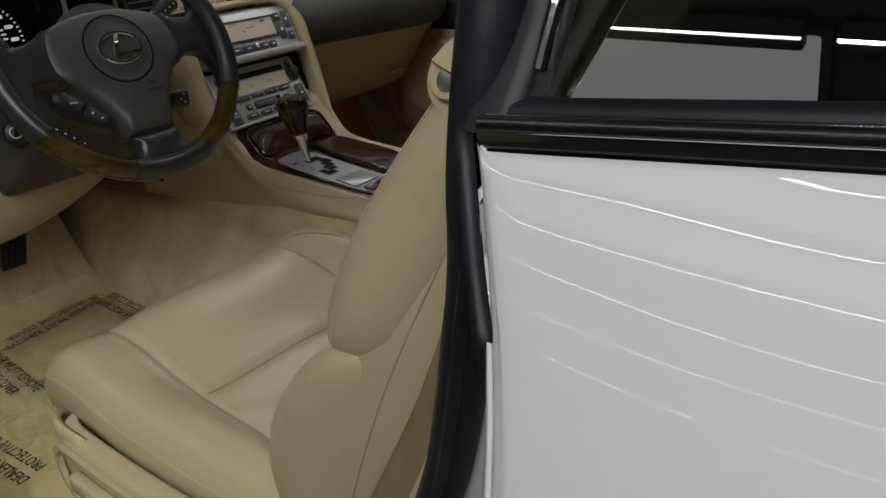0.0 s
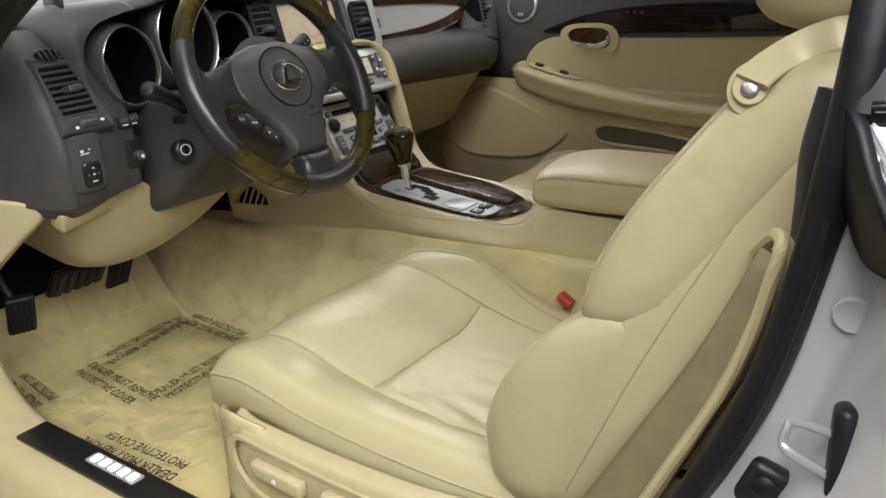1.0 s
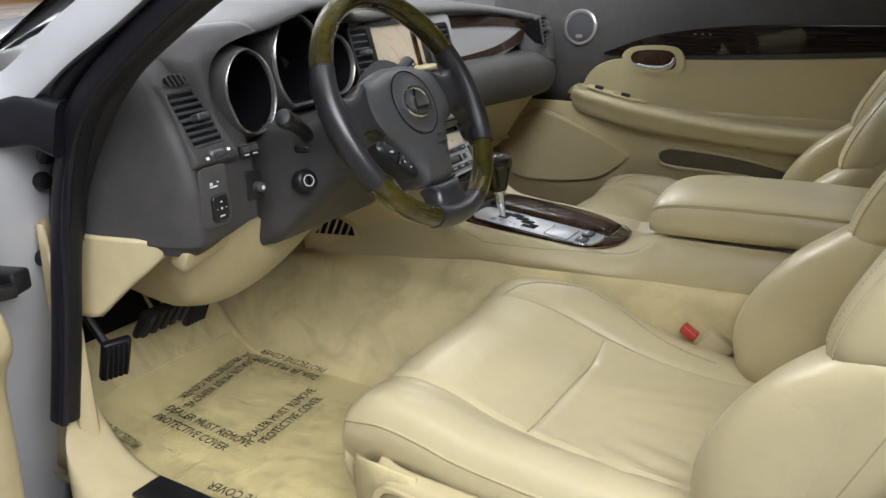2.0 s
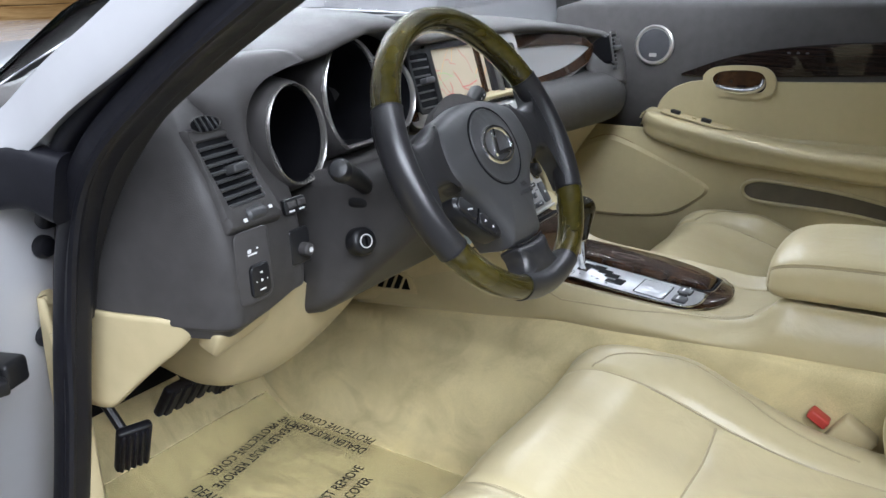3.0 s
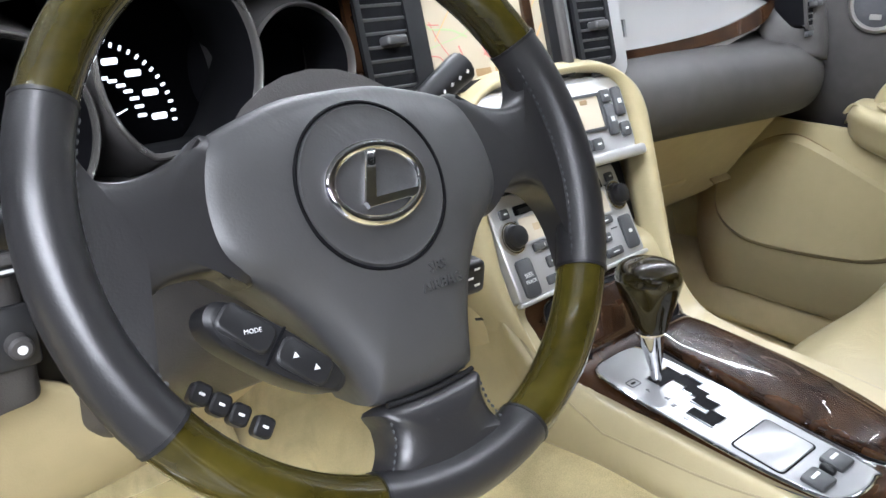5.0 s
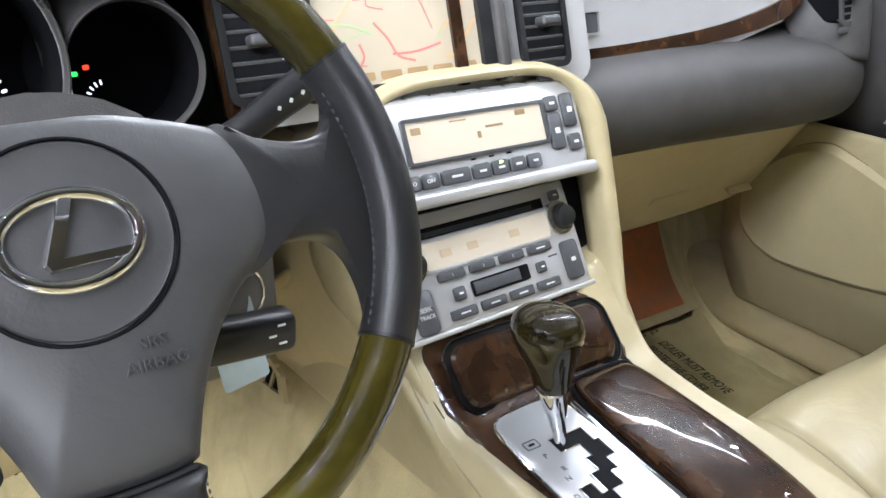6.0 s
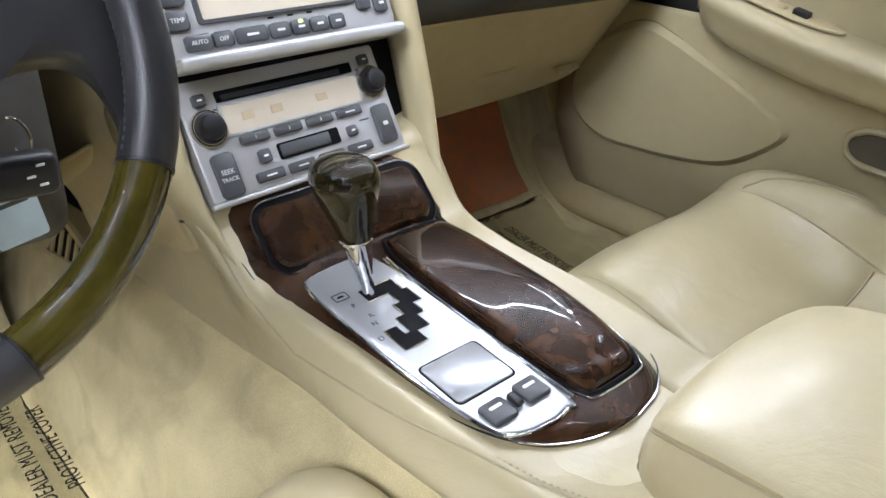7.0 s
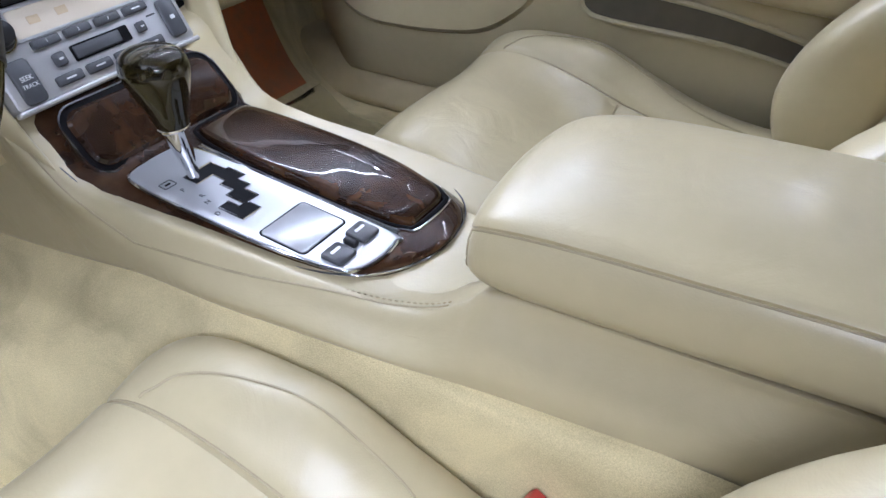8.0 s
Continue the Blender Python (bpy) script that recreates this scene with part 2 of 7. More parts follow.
def pile(name, colour, rough, **kw):
    """Brushed carpet: surface() with soft lighter and darker strokes in the pile."""
    mt = surface(name, colour, rough, **kw)
    n, l = mt.node_tree.nodes, mt.node_tree.links
    b, tc, ramp = n["Principled BSDF"], n["Texture Coordinate"], n["Color Ramp"]
    mp, no = n.new("ShaderNodeMapping"), n.new("ShaderNodeTexNoise")
    mp.inputs["Scale"].default_value = (22, 9, 7)
    mp.inputs["Rotation"].default_value = (0.5, 0.3, 0.6)
    no.inputs["Scale"].default_value, no.inputs["Detail"].default_value, no.inputs["Distortion"].default_value = 1.0, 4, 1.6
    l.new(tc.outputs["Object"], mp.inputs["Vector"])
    l.new(mp.outputs["Vector"], no.inputs["Vector"])
    mr = n.new("ShaderNodeMapRange")
    mr.inputs["From Min"].default_value, mr.inputs["From Max"].default_value = 0.33, 0.56
    mr.inputs["To Min"].default_value, mr.inputs["To Max"].default_value = 0.82, 1.04
    l.new(no.outputs["Fac"], mr.inputs["Value"])
    mul = n.new("ShaderNodeVectorMath")
    mul.operation = "SCALE"
    l.new(ramp.outputs["Color"], mul.inputs[0])
    l.new(mr.outputs["Result"], mul.inputs["Scale"])
    l.new(mul.outputs["Vector"], b.inputs["Base Color"])
    return mt


def clear(name, colour, rough=0.0, ior=1.45, alpha=1.0):
    mt = bpy.data.materials.new(name)
    mt.use_nodes = True
    b = mt.node_tree.nodes["Principled BSDF"]
    b.inputs["Base Color"].default_value = (*colour, 1)
    b.inputs["Transmission Weight"].default_value = alpha
    b.inputs["Roughness"].default_value = rough
    b.inputs["IOR"].default_value = ior
    return mt


def pane(name, tint, gloss):
    """A thin tinted pane: sight straight through it and a clear mirror image on it."""
    mt = bpy.data.materials.new(name)
    mt.use_nodes = True
    n, l = mt.node_tree.nodes, mt.node_tree.links
    tr, gs, mx = n.new("ShaderNodeBsdfTransparent"), n.new("ShaderNodeBsdfGlossy"), n.new("ShaderNodeMixShader")
    tr.inputs["Color"].default_value = (*tint, 1)
    gs.inputs["Roughness"].default_value = 0.0
    mx.inputs[0].default_value = gloss
    l.new(tr.outputs[0], mx.inputs[1])
    l.new(gs.outputs[0], mx.inputs[2])
    l.new(mx.outputs[0], n["Material Output"].inputs["Surface"])
    return mt


TAN = leather("cream_leather", (0.445, 0.384, 0.226))
TAN_TRIM = surface("cream_moulded_trim", (0.475, 0.40, 0.23), 0.5, bump=0.15, bump_scale=700, vary=0.04)
SEAM = surface("cream_thread", (0.35, 0.30, 0.185), 0.7, vary=0.1)
PIPING = surface("brown_piping", (0.22, 0.16, 0.08), 0.6)
CARPET = pile("cream_carpet", (0.60, 0.51, 0.275), 0.95, vary=0.13, grain=900, blotch=9, bump=0.45, bump_scale=900, sheen=0.0, dist=0.003)
BACKCLOTH = surface("brown_seat_back_panel", (0.22, 0.17, 0.095), 0.6, vary=0.1)
CHAR = surface("charcoal_soft_trim", (0.060, 0.0565, 0.0545), 0.48, bump=0.3, bump_scale=900, vary=0.1, spec=0.28)
CHAR_HIDE = leather("charcoal_leather", (0.019, 0.0185, 0.0195), 0.33)
CHAR_HIDE.node_tree.nodes["Bump.001"].inputs["Distance"].default_value = 0.003
CHAR_HIDE.node_tree.nodes["Principled BSDF"].inputs["Specular IOR Level"].default_value = 0.7
BLACK = surface("black_plastic", (0.012, 0.012, 0.013), 0.35, vary=0.15)
RUBBER = surface("black_rubber", (0.008, 0.008, 0.011), 0.45, spec=0.35, vary=0.2, bump=0.3, bump_scale=60, dist=0.002)
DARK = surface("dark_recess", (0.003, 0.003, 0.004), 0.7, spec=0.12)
BUTTON = surface("grey_button", (0.060, 0.062, 0.066), 0.4, vary=0.06)
SILVER = surface("silver_paint", (0.58, 0.58, 0.58), 0.36, metal=0.55, vary=0.03, grain=1500)
SILVER_PLATE = surface("satin_silver_plate", (0.46, 0.47, 0.48), 0.3, metal=0.5, vary=0.03, grain=1200)
RING = surface("satin_ring", (0.55, 0.53, 0.50), 0.28, metal=0.9, vary=0.04)
CHROME = surface("chrome", (0.86, 0.86, 0.88), 0.06, metal=1.0, vary=0.02)
BURL = wood("burl_walnut", (0.011, 0.0052, 0.0026), (0.058, 0.027, 0.0115), (12, 9, 12), burl=2.4)
OLIVE = wood("olive_birdseye", (0.020, 0.016, 0.0022), (0.062, 0.050, 0.007), (9, 9, 13), burl=0.8)
DARKWOOD = wood("dark_striped_veneer", (0.004, 0.003, 0.003), (0.022, 0.013, 0.010), (60, 3.5, 90), burl=2.0, coat=0.5)
WHITE = surface("white_car_paint", (0.53, 0.53, 0.54), 0.6, vary=0.01, coat=1.0, spec=0.2)
WHITE.node_tree.nodes["Principled BSDF"].inputs["Coat Roughness"].default_value = 0.006
PILLAR = surface("near_black_pillar_trim", (0.014, 0.013, 0.013), 0.5, vary=0.08, bump=0.2, bump_scale=900)
GLOSSBLACK = surface("glossy_black_moulding", (0.006, 0.006, 0.007), 0.16, coat=0.6, vary=0.03)
GLASS = pane("tinted_glass", (0.20, 0.22, 0.21), 0.17)
FILM = clear("clear_plastic_film", (0.64, 0.63, 0.57), 0.04, 1.4)
fb, ft = FILM.node_tree.nodes["Principled BSDF"], FILM.node_tree
crn, crb, crc = ft.nodes.new("ShaderNodeTexNoise"), ft.nodes.new("ShaderNodeBump"), ft.nodes.new("ShaderNodeTexCoord")
crn.inputs["Scale"].default_value, crn.inputs["Detail"].default_value, crn.inputs["Distortion"].default_value = 28, 3, 2.0
crb.inputs["Strength"].default_value, crb.inputs["Distance"].default_value = 0.3, 0.003
ft.links.new(crc.outputs["Object"], crn.inputs["Vector"])
ft.links.new(crn.outputs["Fac"], crb.inputs["Height"])
ft.links.new(crb.outputs["Normal"], fb.inputs["Normal"])
FAINT = glow("faint_segment", (0.40, 0.31, 0.19), 0.2)
INK = surface("black_ink", (0.008, 0.007, 0.006), 0.7, spec=0.2)
MARK = surface("white_marking", (0.75, 0.75, 0.75), 0.5)
LIT = glow("lit_white_marking", (1, 1, 1), 1.1)
LCD = glow("amber_display", (0.48, 0.42, 0.32), 0.17)
LCD_INK = surface("display_ink", (0.28, 0.19, 0.09), 0.5)
MAP = glow("map_screen", (0.38, 0.33, 0.24), 0.08)
RED = surface("red_button", (0.45, 0.05, 0.035), 0.4)
# orange over brown: a footwell lamp's glow put into the colour
FOOTGLOW = surface("painted_footwell_glow", (0.46, 0.15, 0.055), 0.9, blotch=4, second=(0.25, 0.15, 0.08), bump=0.6, bump_scale=400)
TAG = surface("pale_blue_tag", (0.50, 0.62, 0.70), 0.5)

# ---------------------------------------------------------------- showroom
FLOOR_MAT = surface("polished_grey_floor", (0.07, 0.07, 0.07), 0.25, vary=0.1)
WALL_MAT = surface("grey_wall_paint", (0.10, 0.10, 0.10), 0.7, vary=0.03)
CEIL_MAT = surface("grey_ceiling_paint", (0.30, 0.30, 0.30), 0.8, vary=0.03)
PLANK = wood("honey_oak_planks", (0.30, 0.16, 0.05), (0.62, 0.40, 0.17), (1.2, 14, 14), coat=0.2, rough=0.4, burl=1.0)
alone("ground", rbox(22, 20, 0.1, 0.002, pose(-1, 0, GROUND - 0.05)), FLOOR_MAT, "polished grey showroom floor", "floor", "structure")
alone("ceiling", rbox(22, 20, 0.1, 0.002, pose(-1, 0, CEILING + 0.05)), CEIL_MAT, "grey showroom ceiling", "ceiling", "structure")
for nm, sx, sy, x, y in (("wall_west", 0.1, 20, -11.95, 0), ("wall_east", 0.1, 20, 9.95, 0), ("wall_south", 22, 0.1, -1, -9.95), ("wall_north", 22, 0.1, -1, 7.55)):
    alone(nm, rbox(sx, sy, CEILING - GROUND, 0.002, pose(x, y, (CEILING + GROUND) / 2)), WALL_MAT, "plain grey showroom wall", "wall", "structure")
# the added fill tubes get housings too
for x, y, turn, _, _ in ROW_AND_FILL_TUBES:
    alone("tube_housing", rbox(0.10, 3.0, 0.05, 0.01, pose(x, y, CEILING - 0.03, 0, 0, turn)), CEIL_MAT, "white housing of a tube lamp, in rows and as added fill", "lamp")
panel = thing("ceiling_light_panel", (-1.95, 0.6, CEILING - 0.05), "broad frosted ceiling light panel in a white frame", "lamp")
part("panel_frame", plate_with_hole(rrect(0.96, 2.12, 0.01, 3), rrect(0.90, 2.06, 0.01, 3), 0.05, pose(-1.95, 0.6, CEILING - 0.05)), CEIL_MAT, panel, "white panel frame")
part("diffuser", prism(rrect(0.90, 2.06, 0.01, 3), 0.01, pose(-1.95, 0.6, CEILING - 0.012)), glow("frosted_diffuser", (1.0, 0.97, 0.93), PANEL_GLOW), panel, "softly lit frosted diffuser")
board = thing("wood_panelling", (2.2, 7.4, GROUND), "honey-coloured wooden boards along the showroom wall", "panelling", kind="structure")
for i in range(12):
    part("board", rbox(9.0, 0.05, 0.15, 0.004, pose(2.2 + 0.2 * (i % 3), 7.4, GROUND + 0.09 + 0.155 * i)), PLANK, board)

HEADLINER = surface("dark_headliner", (0.10, 0.098, 0.094), 0.8, vary=0.04)

# ---------------------------------------------------------------- car body
body = thing("coupe", (-0.75, 0, GROUND), "white coupe with cream sills and black rubber door seals", "car")
# cabin floor: carpet pan, tunnel flank, firewall
pan = []
for x in (-0.73, -0.70, -0.55, -0.40, -0.25, -0.20):
    side = 0.04 if x < -0.72 else 0.0
    pan.append([(x, -0.95, 0.21 + side), (x, -0.5, 0.205 + side), (x, 0.0, 0.205 + side), (x, 0.42, 0.207 + side), (x, 0.55, 0.222), (x, 0.63, 0.29), (x, 0.72, 0.42), (x, 0.75, 0.62)])
part("floor_carpet", grid(surf(pan, 4, 3)), CARPET, body, "cream pile carpet")
pan = [[(x, y, z) for y, z in ((-0.95, 0.21), (0.0, 0.205), (0.35, 0.207), (0.47, 0.23), (0.56, 0.34), (0.62, 0.6))] for x in (0.19, 0.24, 0.40, 0.60, 0.86)]
part("floor_carpet", grid(surf(pan, 4, 4)), CARPET, body, "cream pile carpet")
def steep(y):
    return min(1.0, max(0.0, (-0.08 - y) / 0.2))


for sx in (-1, 1):
    rows = [[(sx * (0.215 - 0.05 * steep(y)), y, 0.2), (sx * (0.195 - 0.045 * steep(y)), y, 0.25), (sx * (0.165 - 0.04 * steep(y)), y, 0.33), (sx * (0.132 - 0.025 * steep(y)) + 0.02 * (sx > 0), y, 0.41), (sx * 0.104 + 0.035 * (sx > 0), y, 0.475 - 0.12 * max(0, y - 0.02)), (sx * 0.085 + 0.03 * (sx > 0), y, 0.488 - 0.12 * max(0, y - 0.02))] for y in (-0.95, -0.6, -0.3, 0.0, 0.15, 0.3, 0.5, 0.75)]
    part("tunnel_carpet", grid(surf(rows, 4, 2)), CARPET, body, "cream pile carpet on the tunnel flank")
# added patch over the carpet, coloured like an orange footwell glow
part("firewall_mat", grid(surf([[(x - 0.12 * (z - 0.4), y - 0.008, z) for y, z in ((0.500, 0.262), (0.535, 0.31), (0.563, 0.385), (0.583, 0.46), (0.60, 0.58))] for x in (0.28, 0.42, 0.56, 0.665)], 3, 3)), FOOTGLOW, body, "reddish brown patch painting the footwell glow on the carpet")
part("kick_trim", grid(surf([[(0.85, 0.36, z), (0.845, 0.45, z), (0.82, 0.56, z), (0.78, 0.75, z)] for z in (0.2, 0.4, 0.6, 0.82)], 3, 3)), CARPET, body, "cream carpeted kick panel", solid=0.006)
# added near-black sheet: paints the footwell shade behind the pedals
part("firewall_insulation", grid(surf([[(x, y - 0.012, z) for y, z in ((0.655, 0.335), (0.705, 0.42), (0.735, 0.52), (0.742, 0.64))] for x in (-0.71, -0.6, -0.5, -0.37)], 3, 3)), DARK, body, "near-black sheet painting the shade behind the pedals", solid=0.004)
part("bulkhead", rbox(1.3, 0.03, 0.66, 0.005, pose(0, 0.78, 0.51)), BLACK, body)
# rear bulkhead and passenger sill
part("rear_bulkhead", rbox(1.4, 0.06, 0.62, 0.02, pose(0, -0.98, 0.5)), CARPET, body)
part("inner_sill", rbox(0.17, 1.9, 0.13, 0.03, pose(0.825, -0.1, 0.272)), TAN_TRIM, body)
# driver's sill: cream moulding that runs up into the hinge pillar, black scuff plate on it
sill = []
for y, lift, wide in ((-0.9, 0.0, 0.0), (-0.4, 0.0, 0.0), (0.0, 0.0, 0.0), (0.16, 0.0, 0.0), (0.25, 0.012, 0.004), (0.30, 0.05, 0.012), (0.325, 0.12, 0.02), (0.335, 0.2, 0.024), (0.335, 0.36, 0.028)):
    sill.append([(-0.715 + wide * 0.2, y + 0.03 * (lift > 0.1), 0.215 + lift * 0.6), (-0.722, y, 0.27 + lift * 0.9), (-0.735, y, 0.297 + lift), (-0.765, y - lift * 0.05, 0.302 + lift), (-0.80, y - lift * 0.05, 0.302 + lift), (-0.825, y - lift * 0.08, 0.288 + lift), (-0.842, y - lift * 0.1, 0.24 + lift * 0.8), (-0.845, y, 0.2 + lift * 0.6)])
    if lift > 0.03:
        w = min(1, lift / 0.12)
        sill[-1] = [(max(x, -0.760 - 0.085 * (1 - w)), yy + 0.03 * w, z) for x, yy, z in sill[-1]]
shifted(part("sill_moulding", grid(surf(sill, 4, 5)), TAN_TRIM, body, "cream moulded sill trim", solid=0.006), pose(0.012, 0, 0.012))
plate = part("scuff_plate", rbox(0.050, 0.80, 0.008, 0.003, pose(-0.754, -0.195, 0.320)), BLACK, body, "glossy black scuff plate")
part("badge", prism(rrect(0.022, 0.105, 0.004), 0.0012, plane_at((-0.750, 0.010, 0.324), (1, 0, 0), (0, 1, 0))), SILVER, plate, "illegible bright nameplate")
for k in range(5):
    part("badge_bar", prism(rrect(0.015, 0.012, 0.002), 0.001, plane_at((-0.750, -0.030 + 0.02 * k, 0.3253), (1, 0, 0), (0, 1, 0))), LIT, plate)
part("outer_sill", grid(surf([[(-0.845, y, 0.24), (-0.87, y, 0.225), (-0.885, y, 0.16), (-0.87, y, 0.05)] for y in (-1.0, -0.3, 0.2, 0.34, 0.45)], 4, 2)), WHITE, body, "white outer sill", solid=0.004)
# hinge pillar, outside white
rows = []
for z in (0.1, 0.3, 0.5, 0.62, 0.73, 0.82):
    y0 = 0.345 + 0.25 * (0.73 - z)
    rows.append([(-0.69, y0 + 0.012, z), (-0.75, y0, z), (-0.80, y0 - 0.004, z), (-0.845, y0 + 0.002, z), (-0.872, y0 + 0.02, z), (-0.885, y0 + 0.08, z), (-0.885, 0.9, z)])
part("hinge_pillar", grid(surf(rows, 4, 3)), WHITE, body, "white hinge pillar and wing", solid=0.004)
for y, z in ((0.3405, 0.73), (0.3675, 0.62)):
    part("buffer", lathe([(0.0125, 0), (0.0125, 0.006), (0.010, 0.011), (0.004, 0.013)], plane_at((-0.740, y + 0.003, z), (1, 0.1, 0), (0, 0, 1)), 18), RUBBER, body, "black rubber door buffer")
chk = part("door_check", rbox(0.034, 0.05, 0.03, 0.006, pose(-0.815, 0.335, 0.618, 0, 0, 20)), BLACK, body, "black door check strap")
part("check_arm", rbox(0.02, 0.08, 0.016, 0.003, pose(-0.862, 0.315, 0.614, 0, 0, 75)), BLACK, chk)
def cowl(x):
    """How far forward the windscreen foot lies."""
    return 0.40 + 0.42 * (1 - min(1.0, (x / 0.765) ** 2))


for sx in (-1, 1):
    rows = []
    for y in (0.31, 0.42, 0.6, 0.9, 1.3, 1.7, 1.95, 2.1):
        d = 0.04 * (y - 0.31) + (0.10 if y > 1.9 else 0.0) + (0.18 if y > 2.0 else 0.0)
        w = 0.0 if y < 1.6 else 0.05 if y < 1.8 else 0.14 if y < 2.0 else 0.26
        rows.append([(sx * (x - w), y, max(0.1, z - d)) for x, z in ((0.885, 0.20), (0.892, 0.50), (0.897, 0.70), (0.89, 0.775), (0.872, 0.822), (0.838, 0.847), (0.80, 0.860), (0.764, 0.869))])
    part("front_wing", grid(surf(rows, 4, 4)), WHITE, body, "white painted front wing", solid=0.004)
rows = []
for f in (0.0, 0.25, 0.5, 0.75, 0.9, 1.0):
    r = []
    for x in (-0.762, -0.70, -0.5, -0.25, 0.0, 0.25, 0.5, 0.70, 0.762):
        y = cowl(x) + (2.12 - 0.35 * (x / 0.762) ** 2 - cowl(x)) * f
        r.append((x * (1 - 0.25 * f * f), y, 0.872 + 0.088 * (1 - (x / 0.762) ** 2) - 0.04 * (y - 0.31) - 0.20 * max(0, f - 0.75) ** 2 * 16))
    rows.append(r)
part("bonnet", grid(surf(rows, 4, 4)), WHITE, body, "white painted bonnet", solid=0.004)
part("bonnet_gap", tube([V(q[0]) + V((-0.001, 0, 0.0005)) for q in surf(rows, 4, 4)], 0.0028, 6), DARK, body, "dark shut line of the bonnet")
part("nose", grid(surf([[(x, 2.06 - 0.32 * (x / 0.75) ** 2 + b, z) for x in (-0.72, -0.4, 0, 0.4, 0.72)] for z, b in ((0.62, -0.02), (0.5, 0.05), (0.3, 0.06), (0.08, 0.0))], 4, 3)), WHITE, body, "white painted nose", solid=0.004)
ws = part("windscreen", grid([[(x * (1 - 0.17 * f), cowl(x) + 0.01 + (-0.16 - cowl(x)) * f, 0.878 + 0.088 * (1 - (x / 0.762) ** 2) * (1 - f) - 0.04 * (cowl(x) - 0.31) + (1.155 - 0.878) * f ** 0.8) for x in (-0.74, -0.5, -0.25, 0, 0.25, 0.5, 0.74)] for f in (0, 0.25, 0.5, 0.75, 1)]), clear("windscreen_glass", (0.93, 0.96, 0.94), 0, 1.45), body, "clear windscreen", solid=0.004)
ws.visible_shadow = False
# right flank, tail and wheels close the body
part("door_skin", grid(surf([[(x, y, z) for y in (0.45, 0.0, -0.5, -1.0)] for x, z in ((0.86, 0.15), (0.89, 0.35), (0.895, 0.6), (0.87, 0.82), (0.80, 0.925))], 4, 3)), WHITE, body, "white outer skin of the passenger door", solid=0.004)
part("quarter_panel", grid(surf([[(x, -1.0, z), (x + 0.01, -1.4, z + 0.006), (x, -1.9, z + 0.008), (x - 0.12, -2.4, z)] for x, z in ((0.86, 0.15), (0.89, 0.35), (0.895, 0.6), (0.87, 0.82), (0.78, 0.93))], 4, 3)), WHITE, body, "white painted quarter panel", solid=0.004)
part("boot_lid", grid(surf([[(x * k, y, z - 0.04 * (x / 0.75) ** 2) for x in (-0.75, -0.4, 0, 0.4, 0.75)] for y, z, k in ((-1.5, 0.97, 1), (-1.8, 0.95, 1), (-2.2, 0.91, 0.95), (-2.4, 0.8, 0.9), (-2.45, 0.5, 0.9), (-2.4, 0.1, 0.88))], 4, 4)), WHITE, body, "white painted boot lid", solid=0.004)
for x, y in ((-0.79, 1.32), (0.79, 1.32), (-0.79, -1.35), (0.79, -1.35)):
    wm = plane_at((x, y, GROUND + 0.315), (0, 1 if x > 0 else -1, 0), (0, 0, 1))
    rw_ = part("road_wheel", lathe([(0.20, -0.10), (0.30, -0.10), (0.315, -0.07), (0.315, 0.05), (0.30, 0.085), (0.225, 0.09)], wm, 40), RUBBER, body, "black tyre on a silver wheel")
    part("wheel_rim", lathe([(0.225, 0.07), (0.21, 0.05), (0.08, 0.035), (0.02, 0.04)], wm, 32), SILVER, rw_)
# windscreen pillar: inner trim, seal, outer white
PIL = [(-0.7235, 0.322, 0.645), (-0.722, 0.28, 0.72), (-0.720, 0.226, 0.795), (-0.718, 0.158, 0.866), (-0.715, 0.10, 0.908), (-0.702, -0.005, 0.972), (-0.68, -0.14, 1.045), (-0.64, -0.32, 1.12), (-0.60, -0.55, 1.16)]
part("pillar_trim", sweep(crom([(x - 0.006, y + 0.022 * min(1, max(0, (z - 0.645) / 0.1)), z + 0.008) for x, y, z in PIL], 6), rrect(0.036, 0.038, 0.012), up=(1, 0, 0)), PILLAR, body, "near-black windscreen pillar trim")
SEALP = [(-0.775, 0.330, 0.4), (-0.76, 0.315, 0.524), (-0.749, 0.300, 0.644), (-0.744, 0.268, 0.759), (-0.752, 0.205, 0.842), (-0.745, 0.125, 0.906), (-0.736, 0.035, 0.964), (-0.716, -0.07, 1.024), (-0.678, -0.28, 1.114), (-0.638, -0.6, 1.174)]
part("door_seal", sweep(crom(SEALP, 7), rrect(0.032, 0.036, 0.012), up=(1, 0, 0.0)), RUBBER, body, "black rubber door seal")
part("seal_lip", tube([V(p) + V((-0.012, -0.014, 0)) for p in crom(SEALP, 7)], 0.006, 8), RUBBER, body)
part("screen_seal", sweep(crom([(x - 0.004, y + 0.034, z + 0.008) for x, y, z in SEALP[3:]], 6), rrect(0.018, 0.034, 0.007), up=(1, 0, 0.0)), RUBBER, body, "black windscreen edge seal")
OUT = crom([(-0.79, 0.35, 0.845), (-0.778, 0.285, 0.862), (-0.772, 0.20, 0.912), (-0.765, 0.12, 0.955), (-0.75, 0.02, 1.015), (-0.72, -0.10, 1.075), (-0.67, -0.3, 1.15)], 6)
part("outer_pillar", grid(surf([[V(p) + V(d) for p in OUT] for d in ((0.012, -0.004, -0.022), (-0.010, -0.012, -0.022), (-0.0135, -0.008, -0.017), (-0.013, 0.004, 0.0), (-0.006, 0.024, 0.016), (0.022, 0.04, 0.022))], 4, 1)), WHITE, body, "white painted windscreen pillar", solid=0.003)
